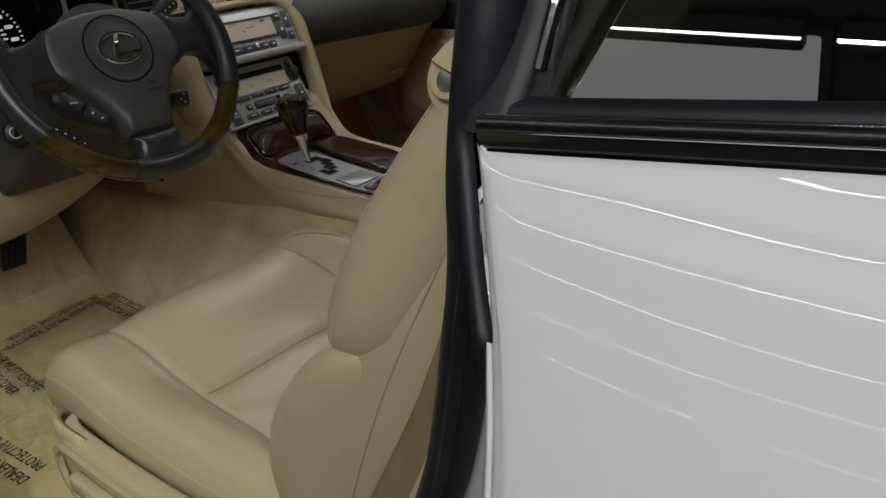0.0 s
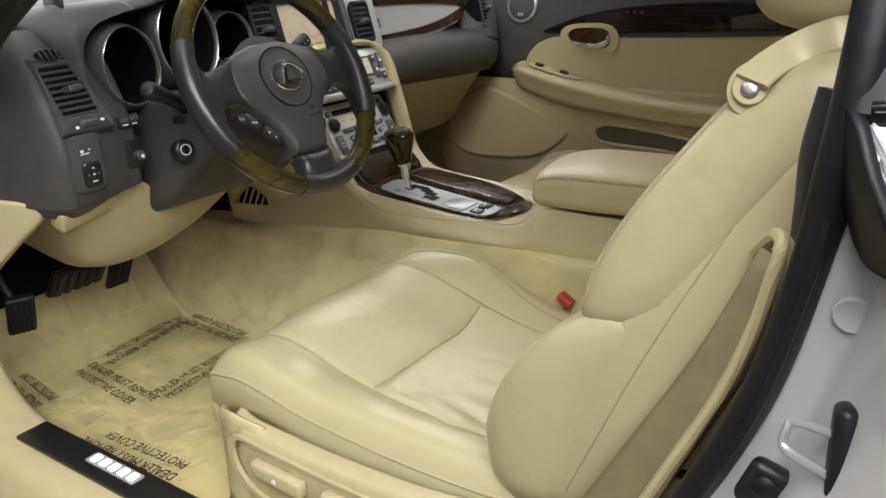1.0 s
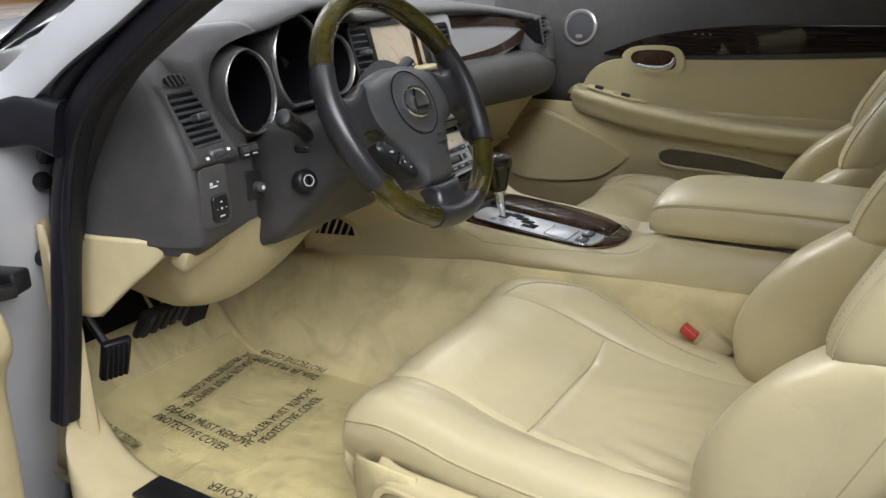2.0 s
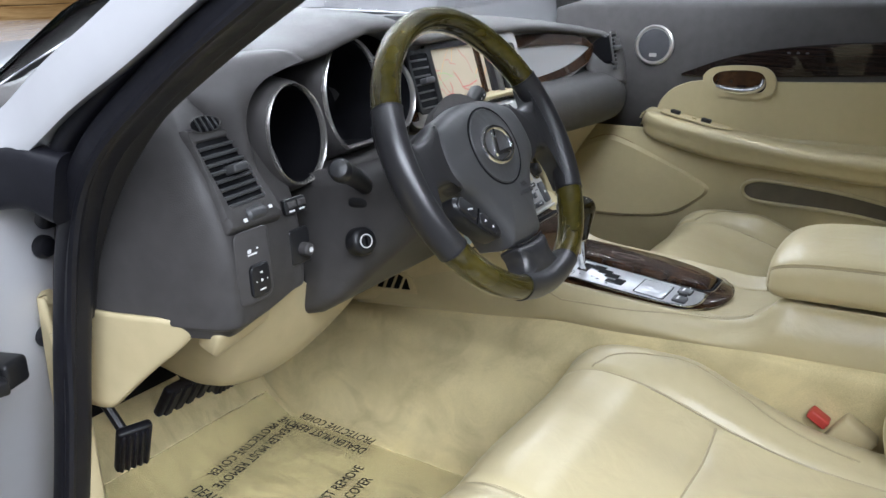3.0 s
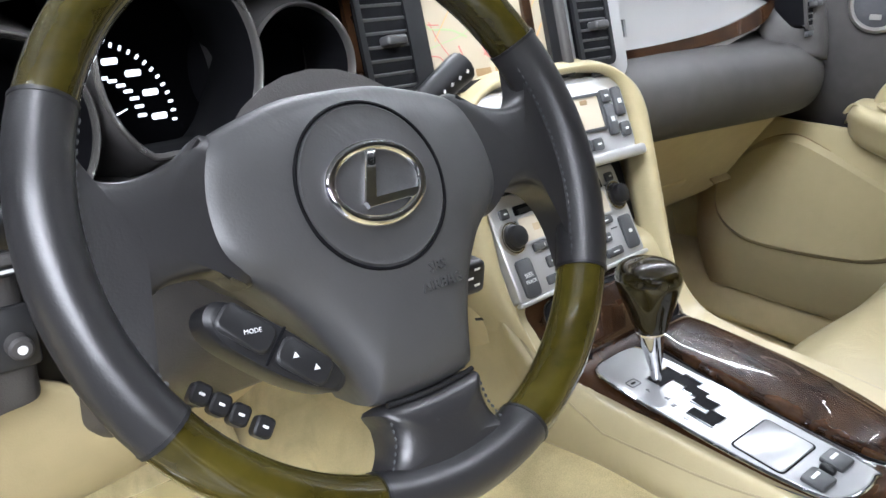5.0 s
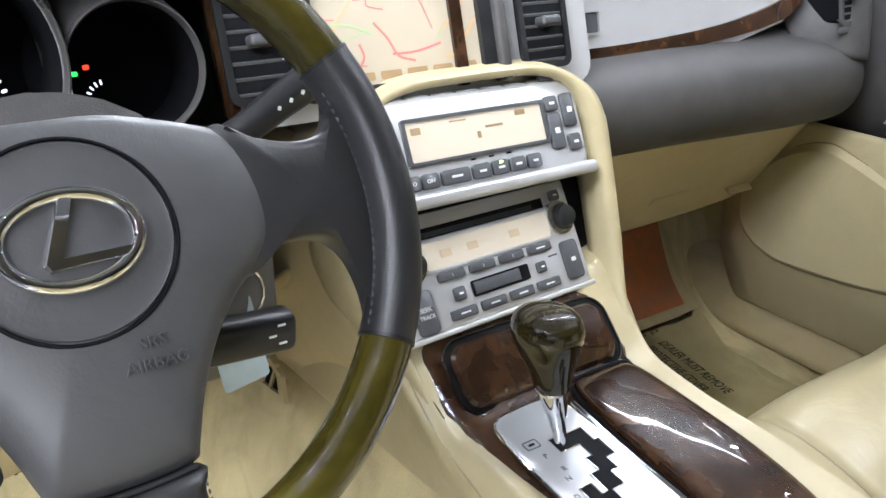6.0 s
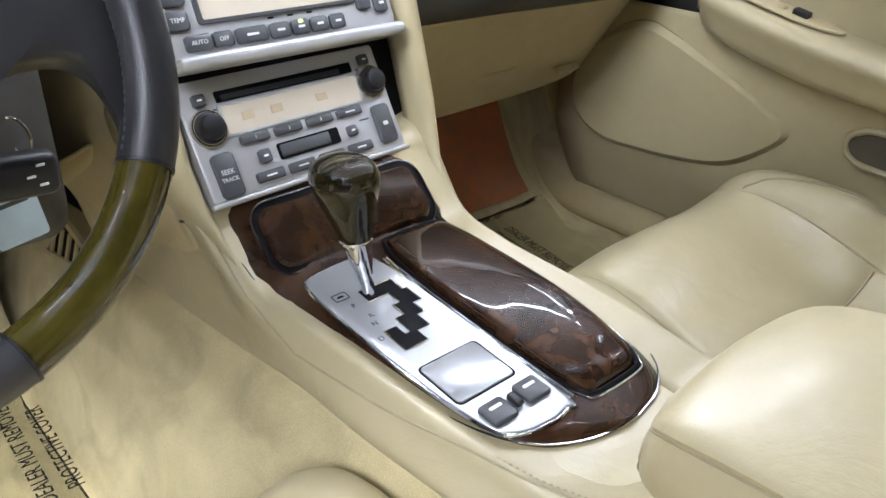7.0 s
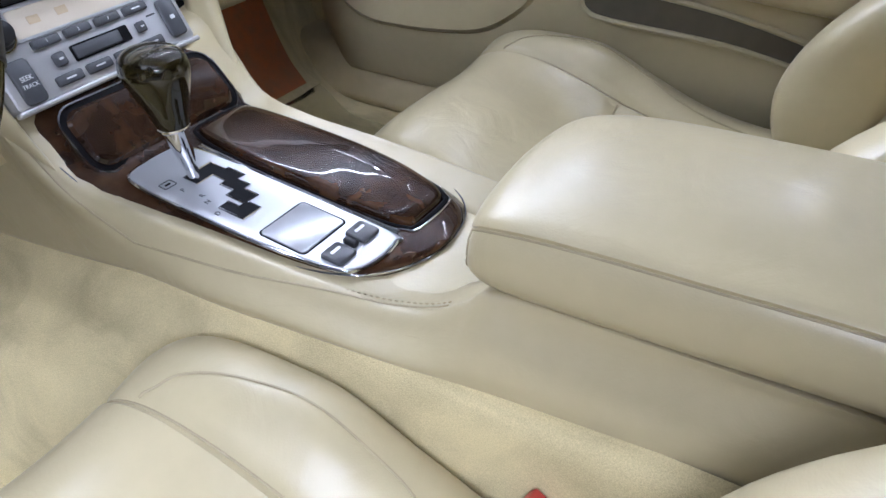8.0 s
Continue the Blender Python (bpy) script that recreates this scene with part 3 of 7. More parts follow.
part("corner_seal", sweep(crom([(-0.768, 0.235, 0.812), (-0.782, 0.275, 0.822), (-0.80, 0.33, 0.812), (-0.83, 0.42, 0.80)], 6), rrect(0.03, 0.062, 0.012), up=(0, 0, 1), scale=lambda f: 1.15 - 0.45 * f), RUBBER, body, "black corner seal at the mirror base")
part("kick_trim", grid(surf([[(-0.758, 0.325, z), (-0.748, 0.315, z), (-0.738, 0.325, z), (-0.72, 0.40, z), (-0.71, 0.70, z)] for z in (0.24, 0.34, 0.44, 0.54, 0.64)], 4, 3)), TAN_TRIM, body, "cream kick panel", solid=0.006)
# lock pillar: seal, jamb, outer quarter
LOCK = [(-0.605, -0.824, 1.06), (-0.652, -0.823, 0.95), (-0.669, -0.820, 0.87), (-0.667, -0.812, 0.80), (-0.670, -0.805, 0.75), (-0.670, -0.794, 0.69), (-0.670, -0.778, 0.63), (-0.674, -0.742, 0.54), (-0.684, -0.690, 0.44), (-0.70, -0.60, 0.345), (-0.722, -0.45, 0.305)]
part("door_seal", sweep(crom(LOCK, 7), rrect(0.024, 0.030, 0.011), up=(1, -0.5, 0), scale=lambda f: 1.15 - 0.15 * min(1, max(0, (f - 0.24) / 0.12))), RUBBER, body, "black rubber door seal")
part("seal_lip", tube([V(p) + V((-0.014, -0.004, 0)) for p in crom(LOCK[3:], 7)], 0.0045, 8), RUBBER, body)
part("window_seal", sweep(crom([(-0.580, -0.838, 1.06), (-0.627, -0.836, 0.955), (-0.652, -0.834, 0.905), (-0.678, -0.832, 0.868)], 5), rrect(0.032, 0.030, 0.009), up=(1, 0, 0)), RUBBER, body, "black upright window seal")
part("window_pillar_strip", tube(crom([(-0.592, -0.856, 1.06), (-0.640, -0.853, 0.955), (-0.664, -0.850, 0.902)], 5), 0.0035, 8), GLOSSBLACK, body, "glossy black strip beside the quarter window")
for nm_, net_ in (("inner_flap", [[(-0.646, -0.800, 0.885), (-0.660, -0.810, 0.885), (-0.672, -0.822, 0.885)], [(-0.646, -0.794, 0.84), (-0.664, -0.806, 0.84), (-0.675, -0.823, 0.84)], [(-0.652, -0.796, 0.805), (-0.668, -0.806, 0.805), (-0.673, -0.821, 0.805)], [(-0.657, -0.797, 0.778), (-0.669, -0.806, 0.776), (-0.670, -0.815, 0.784)]]),
                  ("outer_flap", [[(-0.670, -0.820, 0.882), (-0.684, -0.826, 0.880), (-0.694, -0.833, 0.872)], [(-0.672, -0.825, 0.845), (-0.690, -0.832, 0.845), (-0.709, -0.846, 0.845)], [(-0.674, -0.830, 0.822), (-0.698, -0.841, 0.822), (-0.727, -0.861, 0.824)], [(-0.686, -0.840, 0.797), (-0.706, -0.850, 0.800), (-0.740, -0.873, 0.804)], [(-0.702, -0.850, 0.786), (-0.716, -0.858, 0.784), (-0.736, -0.873, 0.786)]])):
    part(nm_, grid(surf(net_, 5, 5)), RUBBER, body, "black rubber corner flap", solid=0.009)
EDGE = ((0.870, -0.692, -0.833), (0.850, -0.704, -0.843), (0.825, -0.724, -0.861), (0.80, -0.747, -0.881), (0.77, -0.770, -0.898), (0.72, -0.797, -0.908), (0.65, -0.822, -0.897), (0.55, -0.842, -0.862), (0.42, -0.858, -0.78), (0.28, -0.868, -0.62))
EDGE_U = [0.870 - z for z, _, _ in EDGE]
EDGE_X, EDGE_Y = np.polyfit(EDGE_U, [x for _, x, _ in EDGE], 3), np.polyfit(EDGE_U, [y for _, _, y in EDGE], 3)
EDGE = [(0.870 - u, float(np.polyval(EDGE_X, u)), float(np.polyval(EDGE_Y, u))) for u in [0.59 * (i / 15) ** 1.4 for i in range(16)]]
quarter = []
for z, x, y0 in EDGE:
    k = min(1, max(0, (z - 0.45) / 0.35))
    quarter.append([(x + 0.004, y0 + 0.004, z), (x - 0.001, y0 - 0.002, z), (x - 0.005, y0 - 0.02, z + 0.001 * k), (x - 0.008, -1.0, z + 0.016 * k), (x - 0.010, -1.1, z + 0.024 * k), (x - 0.014, -1.3, z + 0.036 * k), (x - 0.014, -1.6, z + 0.048 * k), (x + 0.01, -2.0, z + 0.05 * k)])
part("quarter_panel", grid(surf(quarter, 5, 5)), WHITE, body, "white painted quarter panel", solid=0.003)
for dx, z in ((0.0, 0.8785), (0.0025, 0.8815), (0.005, 0.8845)):
    part("belt_trim", tube([(-0.691 + dx, -0.835, z), (-0.694 + dx, -1.0, z + 0.016), (-0.697 + dx, -1.3, z + 0.037), (-0.70 + dx, -1.6, z + 0.048)], 0.0007, 8), CHROME, body, "bright belt moulding")
part("belt_seal", sweep([(-0.682, -0.833, 0.876), (-0.685, -1.0, 0.892), (-0.688, -1.3, 0.912), (-0.691, -1.6, 0.924)], rrect(0.018, 0.017, 0.005), up=(0, 0, 1)), GLOSSBLACK, body, "glossy black belt moulding")
part("window_ledge", sweep([(-0.672, -0.834, 0.879), (-0.675, -1.0, 0.895), (-0.678, -1.3, 0.915), (-0.681, -1.6, 0.927)], rrect(0.022, 0.020, 0.008), up=(0, 0, 1)), RUBBER, body, "black rubber window ledge")
part("belt_filler", sweep([(-0.674, -0.833, 0.866), (-0.678, -1.0, 0.882), (-0.681, -1.3, 0.902), (-0.684, -1.6, 0.914)], rrect(0.024, 0.022, 0.004), up=(0, 0, 1)), BLACK, body, "black sealing strip under the belt moulding")
gl = part("quarter_window", grid([[(-0.664 + 0.24 * h, y, 0.880 + h * 0.30) for y in (-0.846, -1.1, -1.6)] for h in (0, 0.35, 0.7, 1.0)]), GLASS, body, "tinted quarter window", solid=0.004, smooth=0)
gl.visible_shadow = False
rows = []
for z, ex, ey in EDGE[1:]:
    lx, ly = np.interp(z, [p[2] for p in LOCK[::-1]], [p[0] for p in LOCK[::-1]]), np.interp(z, [p[2] for p in LOCK[::-1]], [p[1] for p in LOCK[::-1]])
    cx_, cy_ = lx + 0.006, ly - 0.046
    rows.append([(lx + 0.010, ly + 0.01, z), (lx + 0.012, ly - 0.012, z), (lx + 0.011, ly - 0.032, z), (cx_, cy_, z), (cx_ * 0.86 + ex * 0.14, cy_ * 0.86 + ey * 0.14 + 0.001, z), (cx_ * 0.5 + ex * 0.5, cy_ * 0.5 + ey * 0.5 + 0.004, z), (cx_ * 0.15 + ex * 0.85, cy_ * 0.15 + ey * 0.85 + 0.006, z), (ex + 0.005, ey + 0.004, z)])
part("door_jamb", grid(surf(rows, 4, 5)), WHITE, body, "white painted door jamb", solid=0.003)
part("lock_striker", tube(crom([(-0.722, -0.852, 0.660), (-0.712, -0.820, 0.656), (-0.714, -0.814, 0.650), (-0.719, -0.816, 0.636), (-0.730, -0.848, 0.632)], 5), 0.0036, 8), SILVER_PLATE, body, "bright lock striker loop")
part("striker_base", rbox(0.030, 0.016, 0.070, 0.007, pose(-0.722, -0.852, 0.648, 0, 14, 12)), RUBBER, body, "black striker base")
sb = part("stop_buffer", rbox(0.018, 0.034, 0.044, 0.008, pose(-0.690, -0.800, 0.580, 20, 0, 8)), BLACK, body, "black door stop buffer")
part("buffer_knob", lathe([(0.010, 0), (0.010, 0.004), (0.006, 0.007)], plane_at((-0.699, -0.802, 0.586), (0.1, -1, 0), (0, 0.2, 1)), 16), RUBBER, sb)
part("jamb_plug", lathe([(0.0145, -0.004), (0.0145, 0.0012), (0.013, 0.002), (0.0115, 0.0012)], plane_at((-0.6675, -0.840, 0.728), (0, -1, 0), (-0.1, 0.2, 1)), 24), WHITE, body)
st = part("jamb_label", prism(rrect(0.006, 0.07, 0.002), 0.0004, plane_at((-0.700, -0.872, 0.706), (-0.8, 0.6, 0), (0.05, 0.2, 1)), 0, 0.004), surface("yellowed_label", (0.66, 0.66, 0.52), 0.5), body, "pale service label with tiny print")
for k in range(6):
    part("print_bar", prism(rrect(0.0025, 0.003, 0.0005), 0.0012, plane_at((-0.6995, -0.8725 + 0.0022 * k, 0.700 + 0.0105 * k), (-0.8, 0.6, 0), (0.05, 0.2, 1))), BUTTON, st)
# brown rear side trim and belt slot beside the seat
rows = []
for z, y0, y1 in ((0.27, -0.52, -0.60), (0.44, -0.615, -0.680), (0.54, -0.668, -0.722), (0.63, -0.715, -0.757), (0.69, -0.742, -0.772), (0.75, -0.766, -0.786)):
    rows.append([(-0.618 - 0.022 * f, y0 + (y1 - y0) * f, z) for f in (0, 0.33, 0.67, 1)])
part("rear_side_trim", grid(surf(rows, 3, 3)), BACKCLOTH, body, "brown fabric rear side trim", solid=0.006)
part("side_trim_edge", tube(crom([(-0.648, -0.585, 0.27), (-0.645, -0.668, 0.44), (-0.642, -0.712, 0.54), (-0.640, -0.747, 0.62), (-0.640, -0.768, 0.69), (-0.644, -0.779, 0.745), (-0.641, -0.781, 0.765), (-0.628, -0.772, 0.765), (-0.608, -0.756, 0.742)], 5), 0.006, 8), TAN_TRIM, body, "cream edge trim with a belt hook")
# hard top overhead
roof = [[(x * w, y, z - 0.06 * (x * w / 0.62) ** 2) for x in (-1, -0.8, -0.4, 0, 0.4, 0.8, 1)] for y, z, w in ((-0.15, 1.15, 0.645), (-0.3, 1.185, 0.65), (-0.5, 1.215, 0.655), (-0.8, 1.225, 0.65), (-1.1, 1.19, 0.62), (-1.35, 1.10, 0.58), (-1.55, 0.99, 0.56))]
part("hard_top", grid(surf(roof, 4, 4)), HEADLINER, body, "dark lined hard top", solid=0.03)

# ---------------------------------------------------------------- dashboard
dash = thing("dashboard", (0, 0.35, 0.55), "charcoal dashboard with round gauge pods and cream lower panels", "dashboard")
BROW = [(-0.70, 0.40, 0.835), (-0.645, 0.34, 0.860), (-0.60, 0.31, 0.882), (-0.55, 0.255, 0.896), (-0.50, 0.196, 0.905), (-0.46, 0.180, 0.913), (-0.42, 0.170, 0.926), (-0.38, 0.165, 0.936), (-0.32, 0.172, 0.934), (-0.26, 0.19, 0.920), (-0.20, 0.215, 0.908), (-0.10, 0.235, 0.906), (0.05, 0.245, 0.904), (0.2, 0.255, 0.900), (0.35, 0.262, 0.890), (0.48, 0.262, 0.876), (0.58, 0.255, 0.862), (0.64, 0.262, 0.855), (0.68, 0.29, 0.85)]
rows = []
for x, yb, zb in BROW:
    far = max(cowl(x) - 0.02, yb + 0.10)
    rows.append([(x, far, 0.872 + 0.05 * (1 - (x / 0.762) ** 2)), (x, yb + (far - yb) * 0.8, min(zb + 0.016, 0.93)), (x, yb + (far - yb) * 0.5, zb + 0.024), (x, yb + (far - yb) * 0.25 + 0.02, zb + 0.022), (x, yb + 0.05, zb + 0.016), (x, yb + 0.012, zb + 0.009), (x, yb, zb), (x, yb + 0.008, zb - 0.008), (x, yb + 0.05, zb - 0.012)])
part("top_pad", grid(surf(rows, 4, 4)), CHAR, dash, "charcoal padded dash top", solid=0.006)
# shoulder that wraps from the dash top down beside the first pod
rows = []
for a, b, c in (((-0.566, 0.183, 0.750), (-0.572, 0.181, 0.750), (-0.582, 0.187, 0.750)), ((-0.573, 0.186, 0.80), (-0.580, 0.184, 0.80), (-0.590, 0.193, 0.80)), ((-0.578, 0.190, 0.84), (-0.586, 0.190, 0.842), (-0.600, 0.208, 0.842)), ((-0.570, 0.193, 0.868), (-0.586, 0.199, 0.877), (-0.613, 0.234, 0.877)), ((-0.550, 0.194, 0.888), (-0.572, 0.212, 0.900), (-0.617, 0.275, 0.895)), ((-0.520, 0.192, 0.899), (-0.543, 0.216, 0.915), (-0.605, 0.32, 0.907)), ((-0.485, 0.187, 0.907), (-0.505, 0.212, 0.919), (-0.565, 0.31, 0.908))):
    rows.append([(a[0] + 0.012, a[1] + 0.03, a[2] - 0.006), (a[0] + 0.002, a[1] + 0.004, a[2] - 0.003), a, b, c, (c[0] - 0.004, c[1] + 0.03, c[2] - 0.004)])
part("dash_shoulder", grid(surf(rows, 4, 5)), CHAR, dash, "charcoal shoulder round the gauge pod", solid=0.003)
# binnacle back and the three gauge pods
rows = [[(-0.57, 0.235, z), (-0.54, 0.32, z), (-0.37, 0.36, z), (-0.23, 0.34, z), (-0.19, 0.25, z)] for z in (0.94, 0.88, 0.82, 0.76, 0.72)]
part("binnacle", grid(surf(rows, 3, 2)), BLACK, dash, "black gauge surround", solid=0.004)
GFACE = surface("black_gauge_face", (0.002, 0.002, 0.003), 0.6, spec=0.08)


def pod(cx, cy, cz, a, b, flat=None, least=-1.0, most=1.0, deep=0.083, wide=0.9):
    m = plane_at((cx, cy, cz), (1, 0.05, 0), (0, 0.12, 1))
    ring = [(x, max(y, flat) if flat is not None else y) for x, y in ellipse(a, b, 56)]
    steps = [(1.50, -0.085), (1.36, -0.06), (1.24, -0.035), (1.15, -0.016), (1.09, -0.004), (1.045, 0.0)]
    g = part("gauge_pod", grid([[m @ V((min(most, max(x * s, least)), y * s, z)) for x, y in ring] for s, z in steps], wrap=True), CHAR, dash, "charcoal gauge pod with satin ring")
    part("bezel_ring", grid([[m @ V((x * s, y * s, z)) for x, y in ring] for s, z in ((1.05, -0.002), (1.04, 0.003), (1.015, 0.0045), (0.985, 0.002), (0.975, -0.004))], wrap=True), RING, g, "satin metal bezel")
    part("gauge_well", grid([[m @ V((x * s, y * s, z)) for x, y in ring] for s, z in ((0.98, -0.002), (0.96, -0.03), (min(wide, 1.0) + 0.01, -0.8 * deep), (wide + 0.01, 0.001 - deep))], wrap=True), DARK, g)
    f = part("gauge_face", prism([(x * wide, y * wide) for x, y in ring], 0.002, m @ Matrix.Translation((0, 0, -deep))), GFACE, g, "black gauge face with lit marks")
    return f, m @ Matrix.Translation((0, 0, 0.0025 - deep))


pod(-0.503, 0.188, 0.823, 0.049, 0.057, None, -0.068, 0.049)
face2, fm2 = pod(-0.389, 0.192, 0.852, 0.059, 0.070, -0.060, -0.0595, 0.0585, 0.112, 1.30)
face3, fm3 = pod(-0.284, 0.206, 0.838, 0.046, 0.046, None, -0.0440, 0.054, 0.083, 1.25)


def ticks(face, m, r, a0, a1, n, long, w, every=0):
    for k in range(n):
        a = radians(a0 + (a1 - a0) * k / (n - 1))
        c, s = math.cos(a), math.sin(a)
        L = long * (1.9 if every and k % every == 0 else 1)
        part("tick", prism(rrect(L, w, w * 0.3, 1), 0.0003, m @ Matrix(((c, -s, 0, r * c), (s, c, 0, r * s), (0, 0, 1, 0), (0, 0, 0, 1)))), LIT, face)


DIAL = fm2 @ Matrix.Translation((-0.025, -0.042, 0))
ticks(face2, DIAL, 0.0625, 104, -4, 17, 0.0042, 0.0022)
for k in range(5):
    a = radians(92 - 23 * k)
    part("numeral_bar", prism(rrect(0.0130, 0.0052, 0.0012, 1), 0.0003, DIAL @ Matrix.Translation((0.0500 * math.cos(a), 0.0500 * math.sin(a), 0))), LIT, face2)
for k in range(9):
    a = radians(96 - 11.5 * k)
    part("numeral_bar", prism(rrect(0.0075, 0.0026, 0.0006, 1), 0.0003, DIAL @ Matrix.Translation((0.0360 * math.cos(a), 0.0360 * math.sin(a), 0))), LIT, face2)
part("needle", prism([(-0.002, -0.0007), (0.026, -0.0005), (0.026, 0.0005), (-0.002, 0.0007)], 0.001, DIAL @ Matrix.Rotation(radians(20), 4, "Z")), LIT, face2)
for cx_, cy_ in ((-0.004, -0.026), (-0.026, -0.030)):
    ticks(face3, fm3 @ Matrix.Translation((cx_, cy_, 0)), 0.014, 100, 185, 6, 0.0038, 0.0013)
LAMP_R, LAMP_G = glow("red_warning_lamp", (1, 0.06, 0.02), 0.9), glow("green_gear_lamp", (0.1, 0.9, 0.15), 0.7)
for dx, dy, c in ((-0.033, 0.0, LAMP_R), (-0.024, -0.004, LAMP_G), (-0.015, 0.0, LAMP_R)):
    part("warning_lamp", prism(rrect(0.0045, 0.0036, 0.001), 0.0004, fm3 @ Matrix.Translation((dx, dy, 0))), c, face3)
# left end: vent panel that wraps round to the door
PZ = ((0.885, 0.258), (0.862, 0.234), (0.82, 0.203), (0.78, 0.182), (0.74, 0.169), (0.70, 0.163), (0.65, 0.165), (0.612, 0.175), (0.60, 0.190))
rows = []
for z, y in PZ:
    k = max(0, (z - 0.80)) * 0.9
    rows.append([(-0.725, y + 0.20, z - k * 0.5 + (0.035 if z < 0.63 else 0.0)), (-0.712, y + 0.14, z - k * 0.4 + (0.035 if z < 0.63 else 0.0)), (-0.692, y + 0.065, z - k * 0.3 + (0.032 if z < 0.63 else 0.0)), (-0.674, y + 0.008, z - k * 0.15 + (0.03 if z < 0.63 else 0)), (-0.658, y - 0.014, z + (0.028 if z < 0.63 else 0)), (-0.635, y - 0.014, z + (0.025 if z < 0.63 else 0)), (-0.59, y - 0.006, z + (0.03 if z < 0.63 else 0)), (-0.55, y + 0.004, z + (0.045 if z < 0.63 else 0)), (-0.523, y + 0.012, z + (0.055 if z < 0.63 else 0)), (-0.515, y + 0.05, z + (0.055 if z < 0.63 else 0))])
def cut(bm, m, w, h):
    """Opens a surface where a frame of that size sits."""
    inv = m.inverted()
    gone = [f for f in bm.faces if abs((q := inv @ f.calc_center_median()).x) < w / 2 and abs(q.y) < h / 2 and abs(q.z) < 0.04]
    bmesh.ops.delete(bm, geom=gone, context="FACES")
    return bm


mv = plane_at((-0.615, 0.182, 0.803), (1, 0.14, -0.01), (-0.08, 0.46, 0.87))
mv2 = mv @ Matrix.Translation((-0.006, 0.0535, 0.002))
eb = cut(grid(surf(rows, 10, 11)), mv, 0.064, 0.10)
endp = part("end_panel", eb, CHAR, dash, "charcoal end panel with a side vent")
SLAT = surface("grey_slat", (0.060, 0.060, 0.062), 0.34, vary=0.05)


def vent(m, w, h, n, parent, trim=CHAR, label="charcoal louvred air vent", knob=True, round_=0.006):
    v = part("air_vent", plate_with_hole(rrect(w + 0.012, h + 0.012, round_ + 0.004), rrect(w, h, round_), 0.004, m), trim, parent, label)
    part("vent_box", grid([[m @ V((x, y, z)) for x, y in rrect(w, h, round_)] for z in (0.002, -0.05)], wrap=True, cap=True), DARK, v)
    for k in range(n):
        y = -h / 2 + h * (k + 0.5) / n
        part("slat", rbox(w * 0.98, 0.0032, 0.019, 0.0010, m @ pose(0, y, -0.006, 26), 2), SLAT, v)
    if knob:
        part("slat_knob", rbox(0.022, 0.009, 0.018, 0.003, m @ pose(0.002, 0.0, 0.006)), SLAT, v)
    return v


# one teardrop housing holds the louvres, the demister vent above and the thumbwheel below
HOUSE = [(p[0], p[1]) for p in crom([(-0.012, 0.068, 0), (0.010, 0.062, 0), (0.024, 0.045, 0), (0.034, 0.018, 0), (0.041, -0.020, 0), (0.044, -0.052, 0), (0.038, -0.062, 0), (0.0, -0.060, 0), (-0.034, -0.058, 0), (-0.039, -0.048, 0), (-0.038, -0.010, 0), (-0.036, 0.025, 0), (-0.034, 0.050, 0), (-0.026, 0.064, 0)], 20, True)]


def outward(poly, x, y):
    """Where the ray from the middle through a point leaves an outline."""
    a = math.atan2(y, x)
    best = min(range(len(poly)), key=lambda i: abs((math.atan2(poly[i][1], poly[i][0]) - a + math.pi) % (2 * math.pi) - math.pi))
    r = math.hypot(*poly[best])
    return (r * math.cos(a), r * math.sin(a))


louvre = [(x + 0.003 * (0.5 - y / 0.075) - 0.0015, y) for x, y in rrect(0.058, 0.074, 0.006, 14)]
v1 = part("air_vent", grid([[mv @ V((x * k, y * k, z)) for x, y in [outward(HOUSE, *q) for q in louvre]] for k, z in ((1.10, -0.020), (1.07, -0.006), (1.03, 0.0005), (0.98, 0.003))] + [[mv @ V((x * k, y * k, z)) for x, y in louvre] for k, z in ((1.05, 0.0025), (1.0, 0.0005), (0.98, -0.008))], wrap=True), CHAR, endp, "charcoal teardrop vent housing")
part("vent_box", grid([[mv @ V((x, y, z)) for x, y in louvre] for z in (0.0, -0.05)], wrap=True, cap=True), DARK, v1)
for k in range(8):
    part("slat", rbox(0.058, 0.0034, 0.020, 0.0010, mv @ pose(0.0015 - 0.0004 * k, -0.0325 + 0.0093 * k, -0.006, 26), 2), SLAT, v1)
part("slat_knob", rbox(0.024, 0.010, 0.018, 0.003, mv @ pose(0.004, 0.0, 0.006, 8)), SLAT, v1)
OV = ellipse(0.0225, 0.0088, 28)
v2 = part("demister_vent", grid([[mv2 @ V((x * k, y * k, z)) for x, y in OV] for k, z in ((1.12, 0.0025), (1.0, 0.0035), (0.96, 0.0020), (0.95, 0.0008))], wrap=True), CHAR, v1, "small oval demister vent")
part("demister_box", prism([(x * 0.98, y * 0.98) for x, y in OV], 0.0012, mv2 @ Matrix.Translation((0, 0, 0.0010))), DARK, v2)
for k in (-0.012, -0.003, 0.006, 0.015):
    part("fin", rbox(0.0016, 0.0165 - 14 * k * k, 0.004, 0.0005, mv2 @ pose(k, 0, 0.0025, 0, 0, 8), 1), SLAT, v2)
mw = mv @ Matrix.Translation((0.004, -0.0505, 0.0035))
part("vent_wheel", lathe([(0.004, -0.015), (0.007, -0.012), (0.0075, 0.0), (0.007, 0.012), (0.004, 0.015)], mw @ Matrix.Translation((0, 0, -0.003)) @ Matrix.Rotation(radians(90), 4, "Y"), 20), SLAT, v1, "grey vent thumbwheel")
